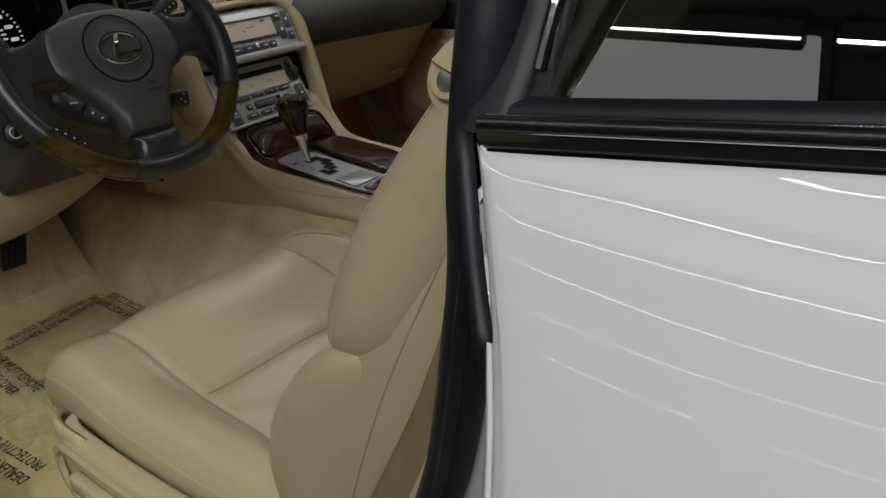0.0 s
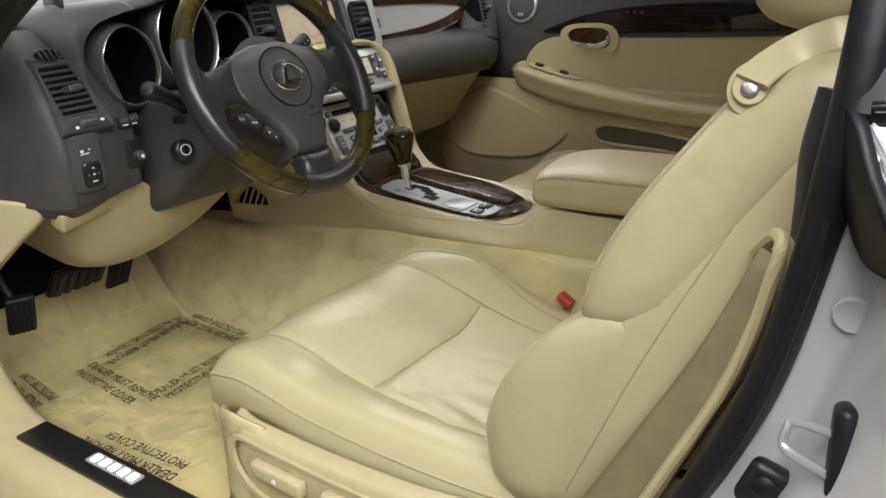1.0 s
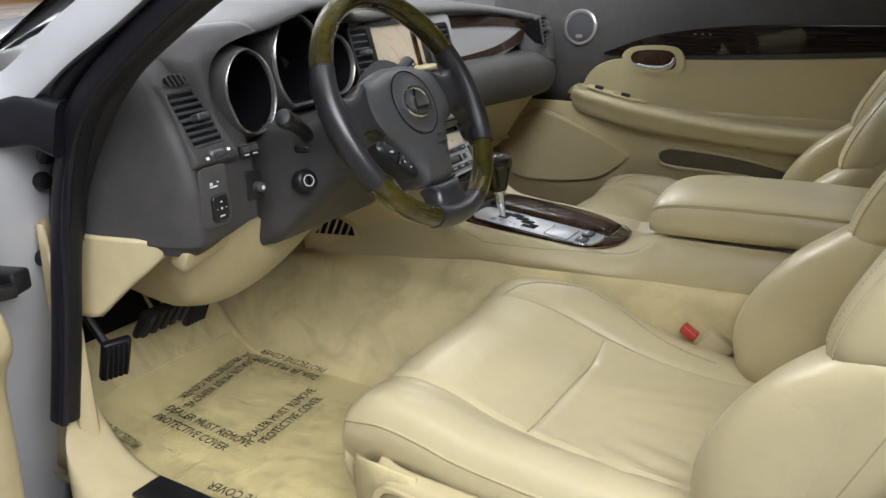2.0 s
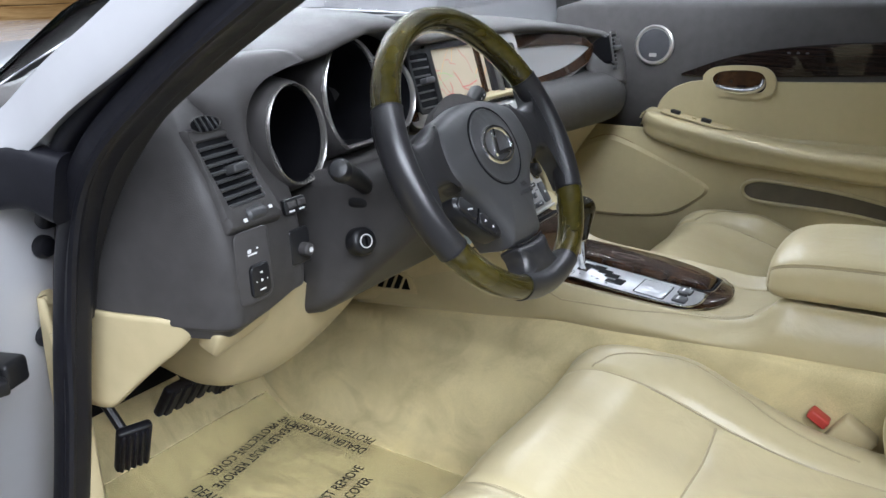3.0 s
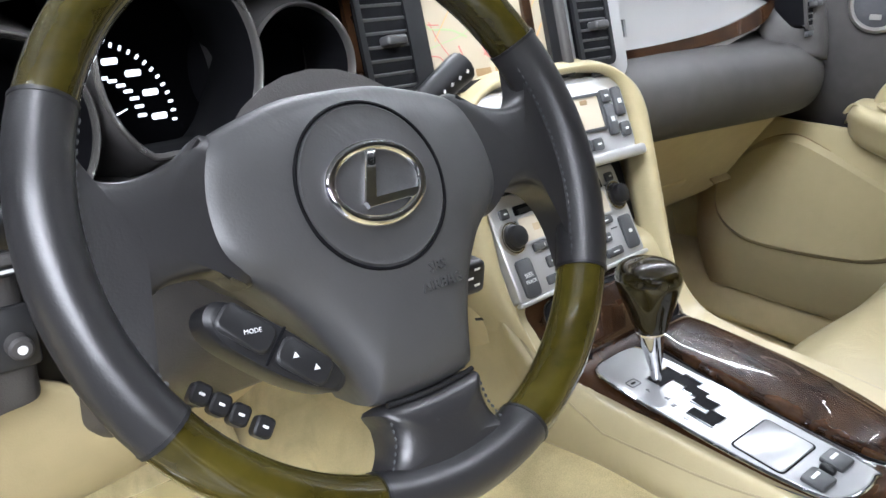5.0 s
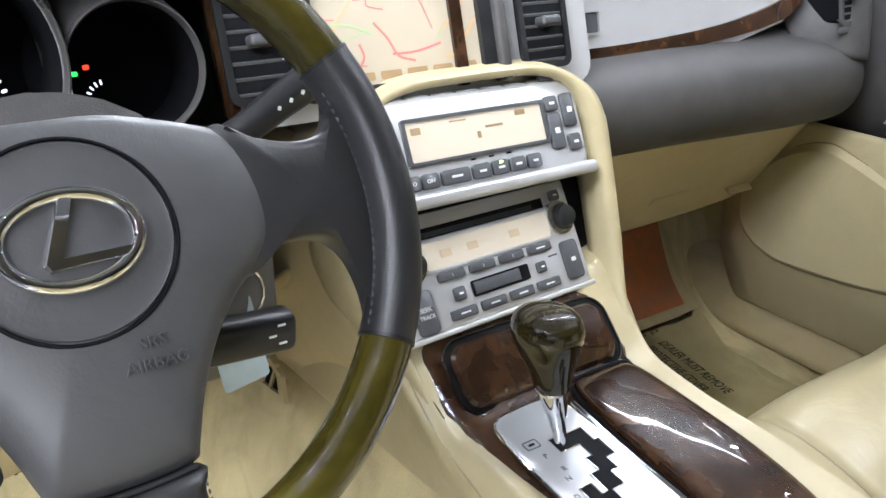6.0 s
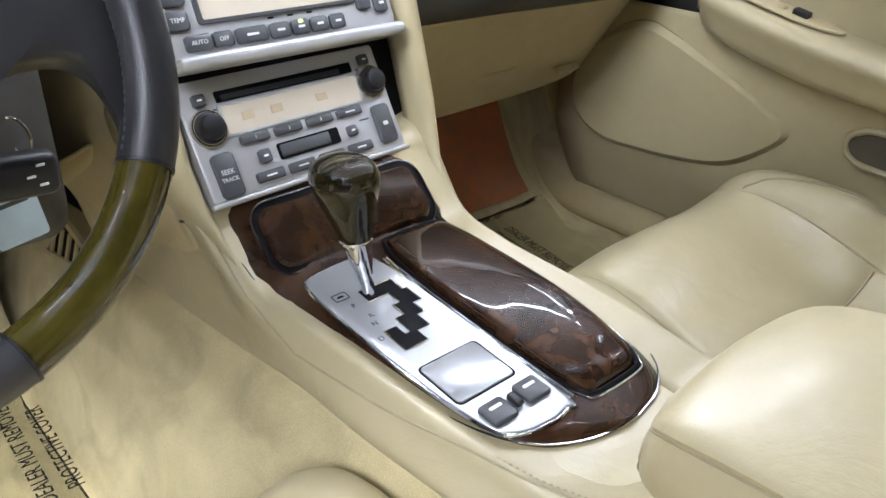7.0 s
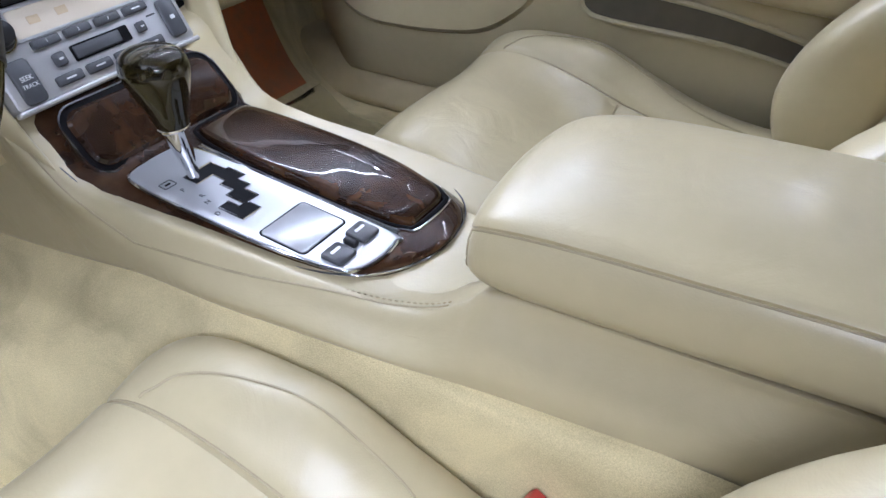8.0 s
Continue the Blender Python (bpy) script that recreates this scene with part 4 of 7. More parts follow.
for dx in (-0.023, 0.023):
    part("vent_mark", prism(rrect(0.006, 0.004, 0.0008, 1), 0.0008, mw @ Matrix.Translation((dx, -0.002 + 0.1 * dx, 0.0008))), MARK, v1)
# switch panels under the vent and beside the column
ms = plane_at((-0.626, 0.1485, 0.706), (1, 0.03, 0), (0, 0.02, 1))
sp = part("switch_panel", prism(rrect(0.052, 0.082, 0.010), 0.0015, ms, 0.001), CHAR, endp, "charcoal mirror switch panel")
part("mirror_switch", prism(rrect(0.028, 0.036, 0.006), 0.004, ms @ Matrix.Translation((0.004, -0.016, 0.0015)), 0.0015), BLACK, sp, "black mirror switch with white marks")
for dx, dy, w, h in ((0.004, -0.016, 0.003, 0.003), (0.004, -0.007, 0.004, 0.002), (0.004, -0.026, 0.009, 0.0016), (-0.004, -0.016, 0.0016, 0.0016), (0.012, -0.016, 0.0016, 0.0016), (-0.002, 0.014, 0.014, 0.0018), (-0.006, 0.018, 0.005, 0.004), (0.006, 0.019, 0.003, 0.002)):
    part("switch_mark", prism(rrect(w, h, 0.0008, 1), 0.0006, ms @ Matrix.Translation((dx, dy, 0.0058 if dy < 0 else 0.0017))), MARK, sp)
mo = plane_at((-0.536, 0.172, 0.748), (1, 0, 0), (0, 0.2, 1))
b1 = part("blank_buttons", prism(rrect(0.034, 0.018, 0.002), 0.005, mo, 0.001), BLACK, endp, "pair of small black buttons")
for dx in (-0.008, 0.008):
    part("button", prism(rrect(0.013, 0.008, 0.001), 0.003, mo @ Matrix.Translation((dx, 0.002, 0.005)), 0.0008), CHAR, b1)
    part("button_mark", prism(rrect(0.009, 0.0022, 0.0005, 1), 0.0005, mo @ Matrix.Translation((dx, -0.0055, 0.0052))), MARK, b1)
md_ = plane_at((-0.534, 0.170, 0.699), (1, 0, 0), (0, 0.05, 1))
dl = part("dimmer_panel", prism(rrect(0.032, 0.042, 0.004), 0.004, md_, 0.001), BLACK, endp, "black dimmer panel")
part("dimmer_knob", lathe([(0.008, 0), (0.0078, 0.010), (0.006, 0.012), (0.002, 0.0125)], md_ @ Matrix.Translation((0.003, -0.004, 0.004)), 20), CHAR, dl)
part("dimmer_mark", prism(rrect(0.006, 0.006, 0.003), 0.0006, md_ @ Matrix.Translation((0.003, -0.004, 0.0165))), MARK, dl)
# column shroud
rows = []
for y, x0, x1, z0, z1 in ((0.3, -0.498, -0.2, 0.57, 0.77), (0.235, -0.493, -0.205, 0.576, 0.772), (0.19, -0.493, -0.21, 0.59, 0.775), (0.15, -0.49, -0.22, 0.617, 0.782), (0.12, -0.48, -0.24, 0.65, 0.79), (0.09, -0.47, -0.27, 0.678, 0.8), (0.06, -0.43, -0.305, 0.715, 0.815), (0.03, -0.41, -0.325, 0.74, 0.815)):
    m = plane_at(((x0 + x1) / 2, y, (z0 + z1) / 2), (1, 0, 0), (0, 0, 1))
    rows.append([m @ V((px, py, 0)) for px, py in rrect(x1 - x0, z1 - z0, 0.03 if y < 0.15 else 0.02, 5)])
part("column_shroud", grid(rows, wrap=True, cap=True), CHAR, dash, "charcoal steering column shroud")
mk = plane_at((-0.484, 0.122, 0.697), (0.93, -0.3, 0), (0, 0.3, 1))
ks = part("ignition_lock", lathe([(0.017, 0), (0.017, 0.014), (0.0145, 0.018), (0.012, 0.019)], mk, 28), BLACK, dash, "black ignition lock with white marks")
part("lock_ring", grid([[mk @ V((x * s, y * s, z)) for x, y in ellipse(0.0085, 0.0085, 24, 0, 360)] for s, z in ((1, 0.0185), (1, 0.0200), (0.84, 0.0200), (0.84, 0.0185))], wrap=True), MARK, ks)
part("key_slot", prism(rrect(0.003, 0.011, 0.001), 0.0012, mk @ Matrix.Translation((0, 0, 0.019))), DARK, ks)
# stalks
part("stalk_boot", rbox(0.034, 0.03, 0.042, 0.009, pose(-0.462, 0.128, 0.750, 0, 30, 20)), BLACK, dash, "black stalk boot")
STALK = [(-0.455, 0.122, 0.752), (-0.492, 0.106, 0.773), (-0.526, 0.092, 0.790), (-0.552, 0.082, 0.800)]
lightst = part("light_stalk", tube(crom(STALK, 5), 0.0105, 14, scale=lambda f: 0.85 + 0.35 * f), BLACK, dash, "black light stalk with a rotary end")
part("stalk_end", lathe([(0.0122, -0.004), (0.0128, 0.004), (0.0125, 0.010), (0.0095, 0.014), (0.003, 0.0155)], plane_at((-0.552, 0.082, 0.800), (0.4, -0.9, 0), (0.45, 0.1, 0.88)), 18), BLACK, lightst, "black rotary end")
STALK = [(-0.30, 0.11, 0.79), (-0.25, 0.118, 0.806), (-0.215, 0.125, 0.822), (-0.188, 0.13, 0.834)]
wst = part("wiper_stalk", tube(crom(STALK, 5), 0.012, 14, scale=lambda f: 0.75 + 0.35 * f), BLACK, dash, "black wiper stalk with white marks")
for k in range(4):
    part("stalk_mark", rbox(0.0025, 0.001, 0.003, 0.0003, pose(-0.193 - 0.009 * k, 0.1165 - 0.0012 * k, 0.833 - 0.004 * k, 0, 20, 0), 1), MARK, wst)
cst = part("cruise_stalk", rbox(0.070, 0.020, 0.026, 0.006, pose(-0.286, 0.042, 0.706, 0, 4, 0)), BLACK, dash, "short black cruise control stalk")
for k in range(3):
    part("stalk_mark", rbox(0.005, 0.001, 0.0016, 0.0003, pose(-0.262 - 0.006 * (k % 2), 0.0315, 0.712 - 0.006 * k), 1), MARK, cst)
# cream knee panels
rows = [[(-0.724, 0.40, 0.656), (-0.717, 0.30, 0.656), (-0.702, 0.245, 0.655), (-0.688, 0.216, 0.652), (-0.672, 0.190, 0.648), (-0.658, 0.196, 0.644)],
        [(-0.724, 0.40, 0.62), (-0.718, 0.315, 0.62), (-0.710, 0.275, 0.62), (-0.697, 0.242, 0.62), (-0.682, 0.214, 0.619), (-0.670, 0.222, 0.615)],
        [(-0.724, 0.40, 0.58), (-0.719, 0.335, 0.578), (-0.716, 0.310, 0.578), (-0.708, 0.282, 0.579), (-0.698, 0.260, 0.579), (-0.686, 0.268, 0.574)],
        [(-0.724, 0.40, 0.535), (-0.721, 0.350, 0.533), (-0.720, 0.335, 0.533), (-0.719, 0.318, 0.534), (-0.715, 0.304, 0.536), (-0.704, 0.312, 0.530)]]
part("knee_panel", grid(surf(rows, 5, 5)), TAN_TRIM, dash, "cream knee panel by the door", solid=0.004)
rows = []
for x, zt, zb, dy in ((-0.646, 0.640, 0.612, 0.004), (-0.625, 0.645, 0.570, 0.002), (-0.600, 0.648, 0.528, 0.0), (-0.575, 0.650, 0.502, 0.0), (-0.52, 0.652, 0.488, 0.0), (-0.45, 0.60, 0.488, 0.014), (-0.37, 0.59, 0.500, 0.03), (-0.29, 0.60, 0.520, 0.05), (-0.20, 0.61, 0.55, 0.08), (-0.14, 0.62, 0.57, 0.10)):
    rows.append([(x, 0.196 + dy, zt), (x, 0.206 + dy, zt * 0.7 + zb * 0.3), (x, 0.225 + dy, zt * 0.4 + zb * 0.6), (x, 0.255 + dy, zt * 0.12 + zb * 0.88), (x, 0.295 + dy, zb), (x, 0.36 + dy, zb - 0.002), (x, 0.58, zb + 0.03)])
part("knee_panel", grid(surf(rows, 5, 4)), TAN_TRIM, dash, "cream lower panel round the column", solid=0.004)
rl = part("release_handle", rbox(0.088, 0.030, 0.040, 0.007, pose(-0.622, 0.190, 0.633, 28, -12, 0)), TAN_TRIM, dash, "cream brake release handle")
part("handle_mark", prism(ellipse(0.006, 0.006, 16), 0.001, plane_at((-0.622, 0.1735, 0.637), (1, 0, 0), (0, 0.42, 0.9))), MARK, rl)
# centre: vents, screen, silver frame
FM = plane_at((-0.058, 0.238, 0.843), (1, 0, 0), (0, 0.28, 0.96))
nav = part("screen_bezel", plate_with_hole(rrect(0.190, 0.106, 0.008), rrect(0.160, 0.088, 0.004), 0.008, FM), BLACK, dash, "black screen surround with a map display")
part("map_display", prism(rrect(0.162, 0.09, 0.004), 0.002, FM), MAP, nav, "cream map display with red roads")
ROADR, ROADG, ROADY = glow("map_red", (0.42, 0.14, 0.12), 0.1), glow("map_green", (0.30, 0.38, 0.20), 0.1), glow("map_orange", (0.55, 0.32, 0.14), 0.1)
rnd = random.Random(4)
for k in range(16):
    x, y = rnd.uniform(-0.075, 0.07), rnd.uniform(-0.03, 0.04)
    dx, dy = rnd.uniform(-0.02, 0.02), rnd.uniform(-0.02, 0.02)
    pts = [FM @ V((min(0.078, max(-0.078, x + dx * s + rnd.uniform(-0.004, 0.004))), min(0.042, max(-0.028, y + dy * s + rnd.uniform(-0.004, 0.004))), 0.0024)) for s in (-1, 0, 1, 2)]
    part("map_road", sweep(crom(pts, 4), rrect(0.0011 if k % 3 else 0.002, 0.0002, 0.0001, 1), up=(0, -1, 0.28)), (ROADR, ROADR, ROADG, ROADY)[k % 4], nav)
for k in range(6):
    part("map_key", prism(rrect(0.02, 0.007, 0.001, 1), 0.0005, FM @ Matrix.Translation((-0.066 + 0.026 * k, -0.037, 0.002))), LCD_INK, nav)
part("screen_hood", rbox(0.012, 0.018, 0.112, 0.004, FM @ pose(0.100, 0, 0.006, 90)), CHAR, nav)
trim = part("centre_frame", prism(rrect(0.372, 0.125, 0.02), 0.003, FM @ Matrix.Translation((0.029, -0.004, -0.006))), SILVER, dash, "silver painted vent frame")
vent(plane_at((-0.191, 0.222, 0.846), (1, 0, 0), (0, 0.28, 0.96)), 0.046, 0.082, 7, dash, BLACK, "black centre air vent")
vent(plane_at((0.093, 0.230, 0.838), (1, 0, 0), (0, 0.28, 0.96)), 0.046, 0.074, 7, dash, BLACK, "black centre air vent")
part("vent_wheel", prism(rrect(0.03, 0.008, 0.002), 0.005, plane_at((0.093, 0.215, 0.790), (1, 0, 0), (0, 0.28, 0.96)), 0.001), BUTTON, dash)
for dx in (-0.152, 0.062):
    part("wood_strip", prism(rrect(0.012, 0.11, 0.004), 0.006, FM @ Matrix.Translation((dx - 0.005, 0, 0))), BURL, dash, "walnut strip beside the vent")
# passenger side: recessed walnut and silver band, bulging pad, end vent, glove box
rows = []
for x, yo, zo in ((0.125, 0.012, 0.0), (0.2, 0.010, 0.0), (0.3, 0.004, 0.0), (0.42, 0.0, -0.004), (0.52, 0.0, -0.008), (0.60, 0.006, -0.010), (0.645, 0.025, -0.012), (0.67, 0.06, -0.012)):
    rows.append([(x, 0.305 + yo, 0.80 + zo), (x, 0.268 + yo, 0.793 + zo), (x, 0.230 + yo, 0.785 + zo), (x, 0.206 + yo, 0.765 + zo), (x, 0.198 + yo, 0.735 + zo), (x, 0.206 + yo, 0.705 + zo), (x, 0.228 + yo, 0.685 + zo), (x, 0.27 + yo, 0.68 + zo)])
part("passenger_pad", grid(surf(rows, 5, 4)), CHAR, dash, "charcoal padded airbag panel", solid=0.006)
BAND = plane_at((0.308, 0.275, 0.832), (1, -0.01, 0), (0, 0.22, 0.975))
part("band_back", prism([(-0.21, -0.05), (0.10, -0.05), (0.20, -0.03), (0.245, 0.0), (0.22, 0.03), (0.12, 0.055), (-0.21, 0.06)], 0.004, BAND, 0, 0.01), SILVER, dash, "silver band across the passenger side")
lo = crom([(-0.21, -0.035, 0), (-0.06, -0.034, 0), (0.07, -0.026, 0), (0.16, -0.012, 0), (0.235, 0.006, 0)], 6)
hi = crom([(-0.21, -0.048, 0), (-0.06, -0.047, 0), (0.10, -0.042, 0), (0.20, -0.026, 0), (0.245, 0.0, 0)], 6)
part("wood_strip", prism([(p[0], p[1]) for p in lo] + [(p[0], p[1]) for p in hi[::-1]], 0.008, BAND, 0.002), BURL, dash, "walnut strip along the band")
lo = crom([(-0.21, 0.03, 0), (-0.05, 0.028, 0), (0.10, 0.02, 0), (0.20, 0.010, 0), (0.243, 0.0, 0)], 6)
hi = crom([(-0.21, 0.054, 0), (-0.05, 0.052, 0), (0.10, 0.043, 0), (0.20, 0.028, 0), (0.245, 0.006, 0)], 6)
part("wood_strip", prism([(p[0], p[1]) for p in lo] + [(p[0], p[1]) for p in hi[::-1]], 0.008, BAND, 0.002), BURL, dash, "walnut strip along the band")
part("band_button", plate_with_hole(rrect(0.030, 0.026, 0.003), rrect(0.025, 0.021, 0.002), 0.004, BAND @ Matrix.Translation((-0.118, -0.008, 0.004))), SILVER, dash, "small recessed push panel")
part("band_button_well", prism(rrect(0.026, 0.022, 0.002), 0.001, BAND @ Matrix.Translation((-0.118, -0.008, 0.004))), BUTTON, dash)
rows = [[(0.545, 0.285, 0.868), (0.575, 0.255, 0.862), (0.60, 0.236, 0.855), (0.64, 0.24, 0.85), (0.67, 0.28, 0.85)], [(0.56, 0.295, 0.835), (0.585, 0.25, 0.83), (0.605, 0.228, 0.825), (0.645, 0.232, 0.825), (0.675, 0.275, 0.825)], [(0.545, 0.285, 0.80), (0.575, 0.235, 0.79), (0.605, 0.215, 0.785), (0.645, 0.225, 0.785), (0.675, 0.27, 0.785)], [(0.53, 0.25, 0.775), (0.57, 0.218, 0.765), (0.605, 0.208, 0.755), (0.645, 0.222, 0.75), (0.675, 0.27, 0.75)]]
part("end_panel", grid(surf(rows, 4, 4)), CHAR, dash, "charcoal end panel by the passenger door", solid=0.004)
mv = plane_at((0.594, 0.234, 0.832), (1, 0.12, 0), (0, 0.2, 1))
vent(mv, 0.040, 0.062, 7, dash, CHAR, "charcoal louvred end vent")
part("vent_wheel", prism(rrect(0.026, 0.008, 0.002), 0.005, plane_at((0.582, 0.226, 0.792), (1, 0.12, 0), (0, 0.2, 1)), 0.001), BUTTON, dash)
rows = []
for x, k in ((0.165, 0.0), (0.25, 0.0), (0.40, 0.0), (0.52, 0.004), (0.60, 0.012), (0.655, 0.03), (0.71, 0.06), (0.76, 0.11)):
    rows.append([(x, 0.235 + k, 0.69), (x, 0.258 + k, 0.665), (x, 0.298 + k, 0.61), (x, 0.335 + k, 0.555), (x, 0.365 + k, 0.522), (x, 0.42 + k, 0.512), (x, 0.60, 0.53)])
gb = part("glove_box", grid(surf(rows, 5, 4)), TAN_TRIM, dash, "cream glove box lid", solid=0.004)
ml = plane_at((0.408, 0.318, 0.588), (1, 0, 0), (0, -0.56, 0.83))
part("latch_plate", plate_with_hole(rrect(0.105, 0.042, 0.004), rrect(0.095, 0.032, 0.003), 0.004, ml), TAN_TRIM, gb, "cream latch recess")
part("latch", rbox(0.075, 0.016, 0.014, 0.004, ml @ pose(-0.008, -0.008, 0.004)), TAN_TRIM, gb, "cream latch handle")
part("latch_lock", lathe([(0.006, 0), (0.006, 0.004), (0.004, 0.005)], ml @ Matrix.Translation((-0.02, 0.008, 0.002)), 14), RING, gb)
part("floor_vent", rbox(0.05, 0.004, 0.012, 0.002, ml @ pose(0.15, -0.03, 0.012)), TAN_TRIM, gb)

# ---------------------------------------------------------------- steering wheel
wheel = thing("steering_wheel", (-0.367, 0.03, 0.74), "charcoal leather and olive wood three-spoke steering wheel", "steering wheel")
WM = plane_at((-0.371, 0.008, 0.796), (1, 0, 0), (0, 0.467, 0.885))
RAD = 0.168


def arc(a0, a1, r, mat, nm, label):
    n = max(6, int(abs(a1 - a0) / 4))
    rows = []
    for k in range(n + 1):
        a = radians(a0 + (a1 - a0) * k / n)
        c, s = math.cos(a), math.sin(a)
        rows.append([WM @ V(((RAD + r * math.cos(b) * 0.92) * c, (RAD + r * math.cos(b) * 0.92) * s, r * 1.12 * math.sin(b))) for b in [2 * math.pi * j / 18 for j in range(18)]])
    return part(nm, grid(rows, wrap=True, cap=True), mat, wheel, label)


for a0, a1 in ((26.4, 153.6), (210.4, 250.6), (289.4, 329.6)):
    arc(a0, a1, 0.0158, OLIVE, "rim_wood", "glossy olive-brown wooden rim section")
for a0, a1 in ((-30, 26), (154, 210), (251, 289)):
    arc(a0, a1, 0.0166, CHAR_HIDE, "rim_leather", "charcoal stitched leather rim section")
for a in (26.2, 153.8, 210.2, 250.8, 289.2, 329.8):
    arc(a - 0.35, a + 0.35, 0.0170, BLACK, "rim_joint", "")
side = [(0.028, 0.0628), (0.052, 0.0575), (0.075, 0.0505), (0.090, 0.0425), (0.0995, 0.023), (0.1025, 0.003), (0.100, -0.013), (0.090, -0.026), (0.074, -0.038), (0.057, -0.060), (0.044, -0.086), (0.0365, -0.107), (0.031, -0.1150)]
hub = crom([(0, 0.0635, 0)] + [(x, y, 0) for x, y in side] + [(0, -0.1170, 0)] + [(-x, y, 0) for x, y in side[::-1]], 3, True)
hub = [(p[0], p[1]) for p in hub]
HUBMAT = leather("charcoal_grained_cover", (0.052, 0.0515, 0.0525), 0.40)
HUBMAT.node_tree.nodes["Bump.001"].inputs["Distance"].default_value = 0.004
pad = part("hub_pad", puff(hub, WM, [(0.93, -0.05), (0.985, -0.026), (1.0, -0.012), (0.995, -0.006), (0.975, -0.001), (0.93, 0.0035), (0.85, 0.0068), (0.72, 0.0092), (0.55, 0.0106), (0.3, 0.0115), (0.1, 0.0118)]), HUBMAT, wheel, "charcoal grained airbag cover")
part("emblem_disc", lathe([(0.047, -0.001), (0.047, 0.0105), (0.0455, 0.0125), (0.043, 0.0118), (0.036, 0.0128), (0.01, 0.0132)], WM @ Matrix.Translation((0, 0.002, 0)), 48), HUBMAT, pad, "round charcoal disc")
em = WM @ Matrix.Translation((0, 0.002, 0.0132))
part("disc_groove", tube([WM @ V((0.0478 * math.cos(radians(a)), 0.002 + 0.0478 * math.sin(radians(a)), 0.0112)) for a in range(0, 360, 6)], 0.0011, 6, closed=True), DARK, pad, "dark groove round the disc")
part("emblem_ring", tube([em @ V((x, y, 0.0012)) for x, y in ellipse(0.0302, 0.0213, 44)], 0.0036, 10, up=(0, -0.885, 0.467), closed=True), CHROME, pad, "chrome oval emblem ring")
part("emblem_bar", prism([(-0.001, 0.0215), (0.0045, 0.0205), (-0.0055, -0.0085), (0.027, -0.0085), (0.0265, -0.0125), (-0.0115, -0.0135), (-0.0135, -0.010)], 0.0038, em, 0.0016), CHROME, pad, "chrome bent emblem bar")


def spoke(sgn):
    o = crom([(0.078, 0.048, 0), (0.100, 0.0395, 0), (0.120, 0.034, 0), (0.138, 0.0355, 0), (0.149, 0.046, 0), (0.156, 0.070, 0), (0.165, 0.052, 0), (0.1695, 0.0, 0), (0.163, -0.045, 0), (0.146, -0.082, 0), (0.1455, -0.058, 0), (0.141, -0.037, 0), (0.131, -0.024, 0), (0.117, -0.0195, 0), (0.095, -0.0215, 0), (0.080, -0.032, 0), (0.07, 0.0, 0)], 4, True)
    o = [(sgn * p[0], p[1]) for p in o]
    part("spoke", puff(o, WM, [(0.97, -0.022), (1.0, -0.013), (1.0, -0.006), (0.975, -0.001), (0.92, 0.002), (0.8, 0.0035), (0.5, 0.0042), (0.1, 0.0045)]), CHAR_HIDE, wheel, "charcoal leather spoke")


spoke(1), spoke(-1)
for sg in (-1, 1):
    part("spoke_line", tube([WM @ V((sg * p[0], p[1], 0.0016)) for p in crom([(0.086, 0.0455, 0), (0.0945, 0.037, 0), (0.1005, 0.022, 0), (0.1035, 0.003, 0), (0.1008, -0.012, 0), (0.092, -0.025, 0)], 6)], 0.0016, 6), BLACK, wheel)
part("spoke_line", tube([WM @ V((x, -0.1172 + 2.2 * x * x, 0.0022)) for x in [-0.031 + 0.0062 * k for k in range(11)]], 0.0016, 6), BLACK, wheel)
for sg in (-1, 1):
    stitches([WM @ V((sg * 0.0325, -0.121, 0.003)), WM @ V((sg * 0.0335, -0.135, 0.003)), WM @ V((sg * 0.040, -0.148, 0.002))], BUTTON, wheel, 0.004, 0.0008)
for a0, a1 in ((-28, 24), (156, 208)):
    stitches([WM @ V(((RAD - 0.0150) * math.cos(radians(a)), (RAD - 0.0150) * math.sin(radians(a)), 0.006)) for a in range(min(a0, a1), max(a0, a1), 2)], BUTTON, wheel, 0.005, 0.0007)
o = crom([(-0.0345, -0.1165, 0), (-0.0335, -0.128, 0), (-0.0355, -0.141, 0), (-0.0445, -0.1515, 0), (-0.062, -0.158, 0), (-0.045, -0.166, 0), (0, -0.1715, 0), (0.045, -0.166, 0), (0.062, -0.158, 0), (0.0445, -0.1515, 0), (0.0355, -0.141, 0), (0.0335, -0.128, 0), (0.0345, -0.1165, 0), (0, -0.1175, 0)], 4, True)
part("spoke", puff([(p[0], p[1]) for p in o], WM, [(0.97, -0.022), (1.0, -0.014), (1.0, -0.006), (0.965, 0.0), (0.9, 0.004), (0.75, 0.007), (0.4, 0.0085)]), CHAR_HIDE, wheel, "charcoal lower spoke")
swo = crom([(-0.112, -0.041, 0), (-0.106, -0.0345, 0), (-0.096, -0.0375, 0), (-0.077, -0.0535, 0), (-0.056, -0.077, 0), (-0.0485, -0.090, 0), (-0.0515, -0.0965, 0), (-0.060, -0.0965, 0), (-0.080, -0.084, 0), (-0.099, -0.0655, 0), (-0.110, -0.052, 0)], 4, True)
sw = part("switch_pad", prism([(p[0], p[1]) for p in swo], 0.003, WM, 0.003, 0.02), BLACK, wheel, "black spoke switch pad")
SWM = WM @ Matrix.Translation((-0.0805, -0.066, 0.003)) @ Matrix.Rotation(radians(-46), 4, "Z")
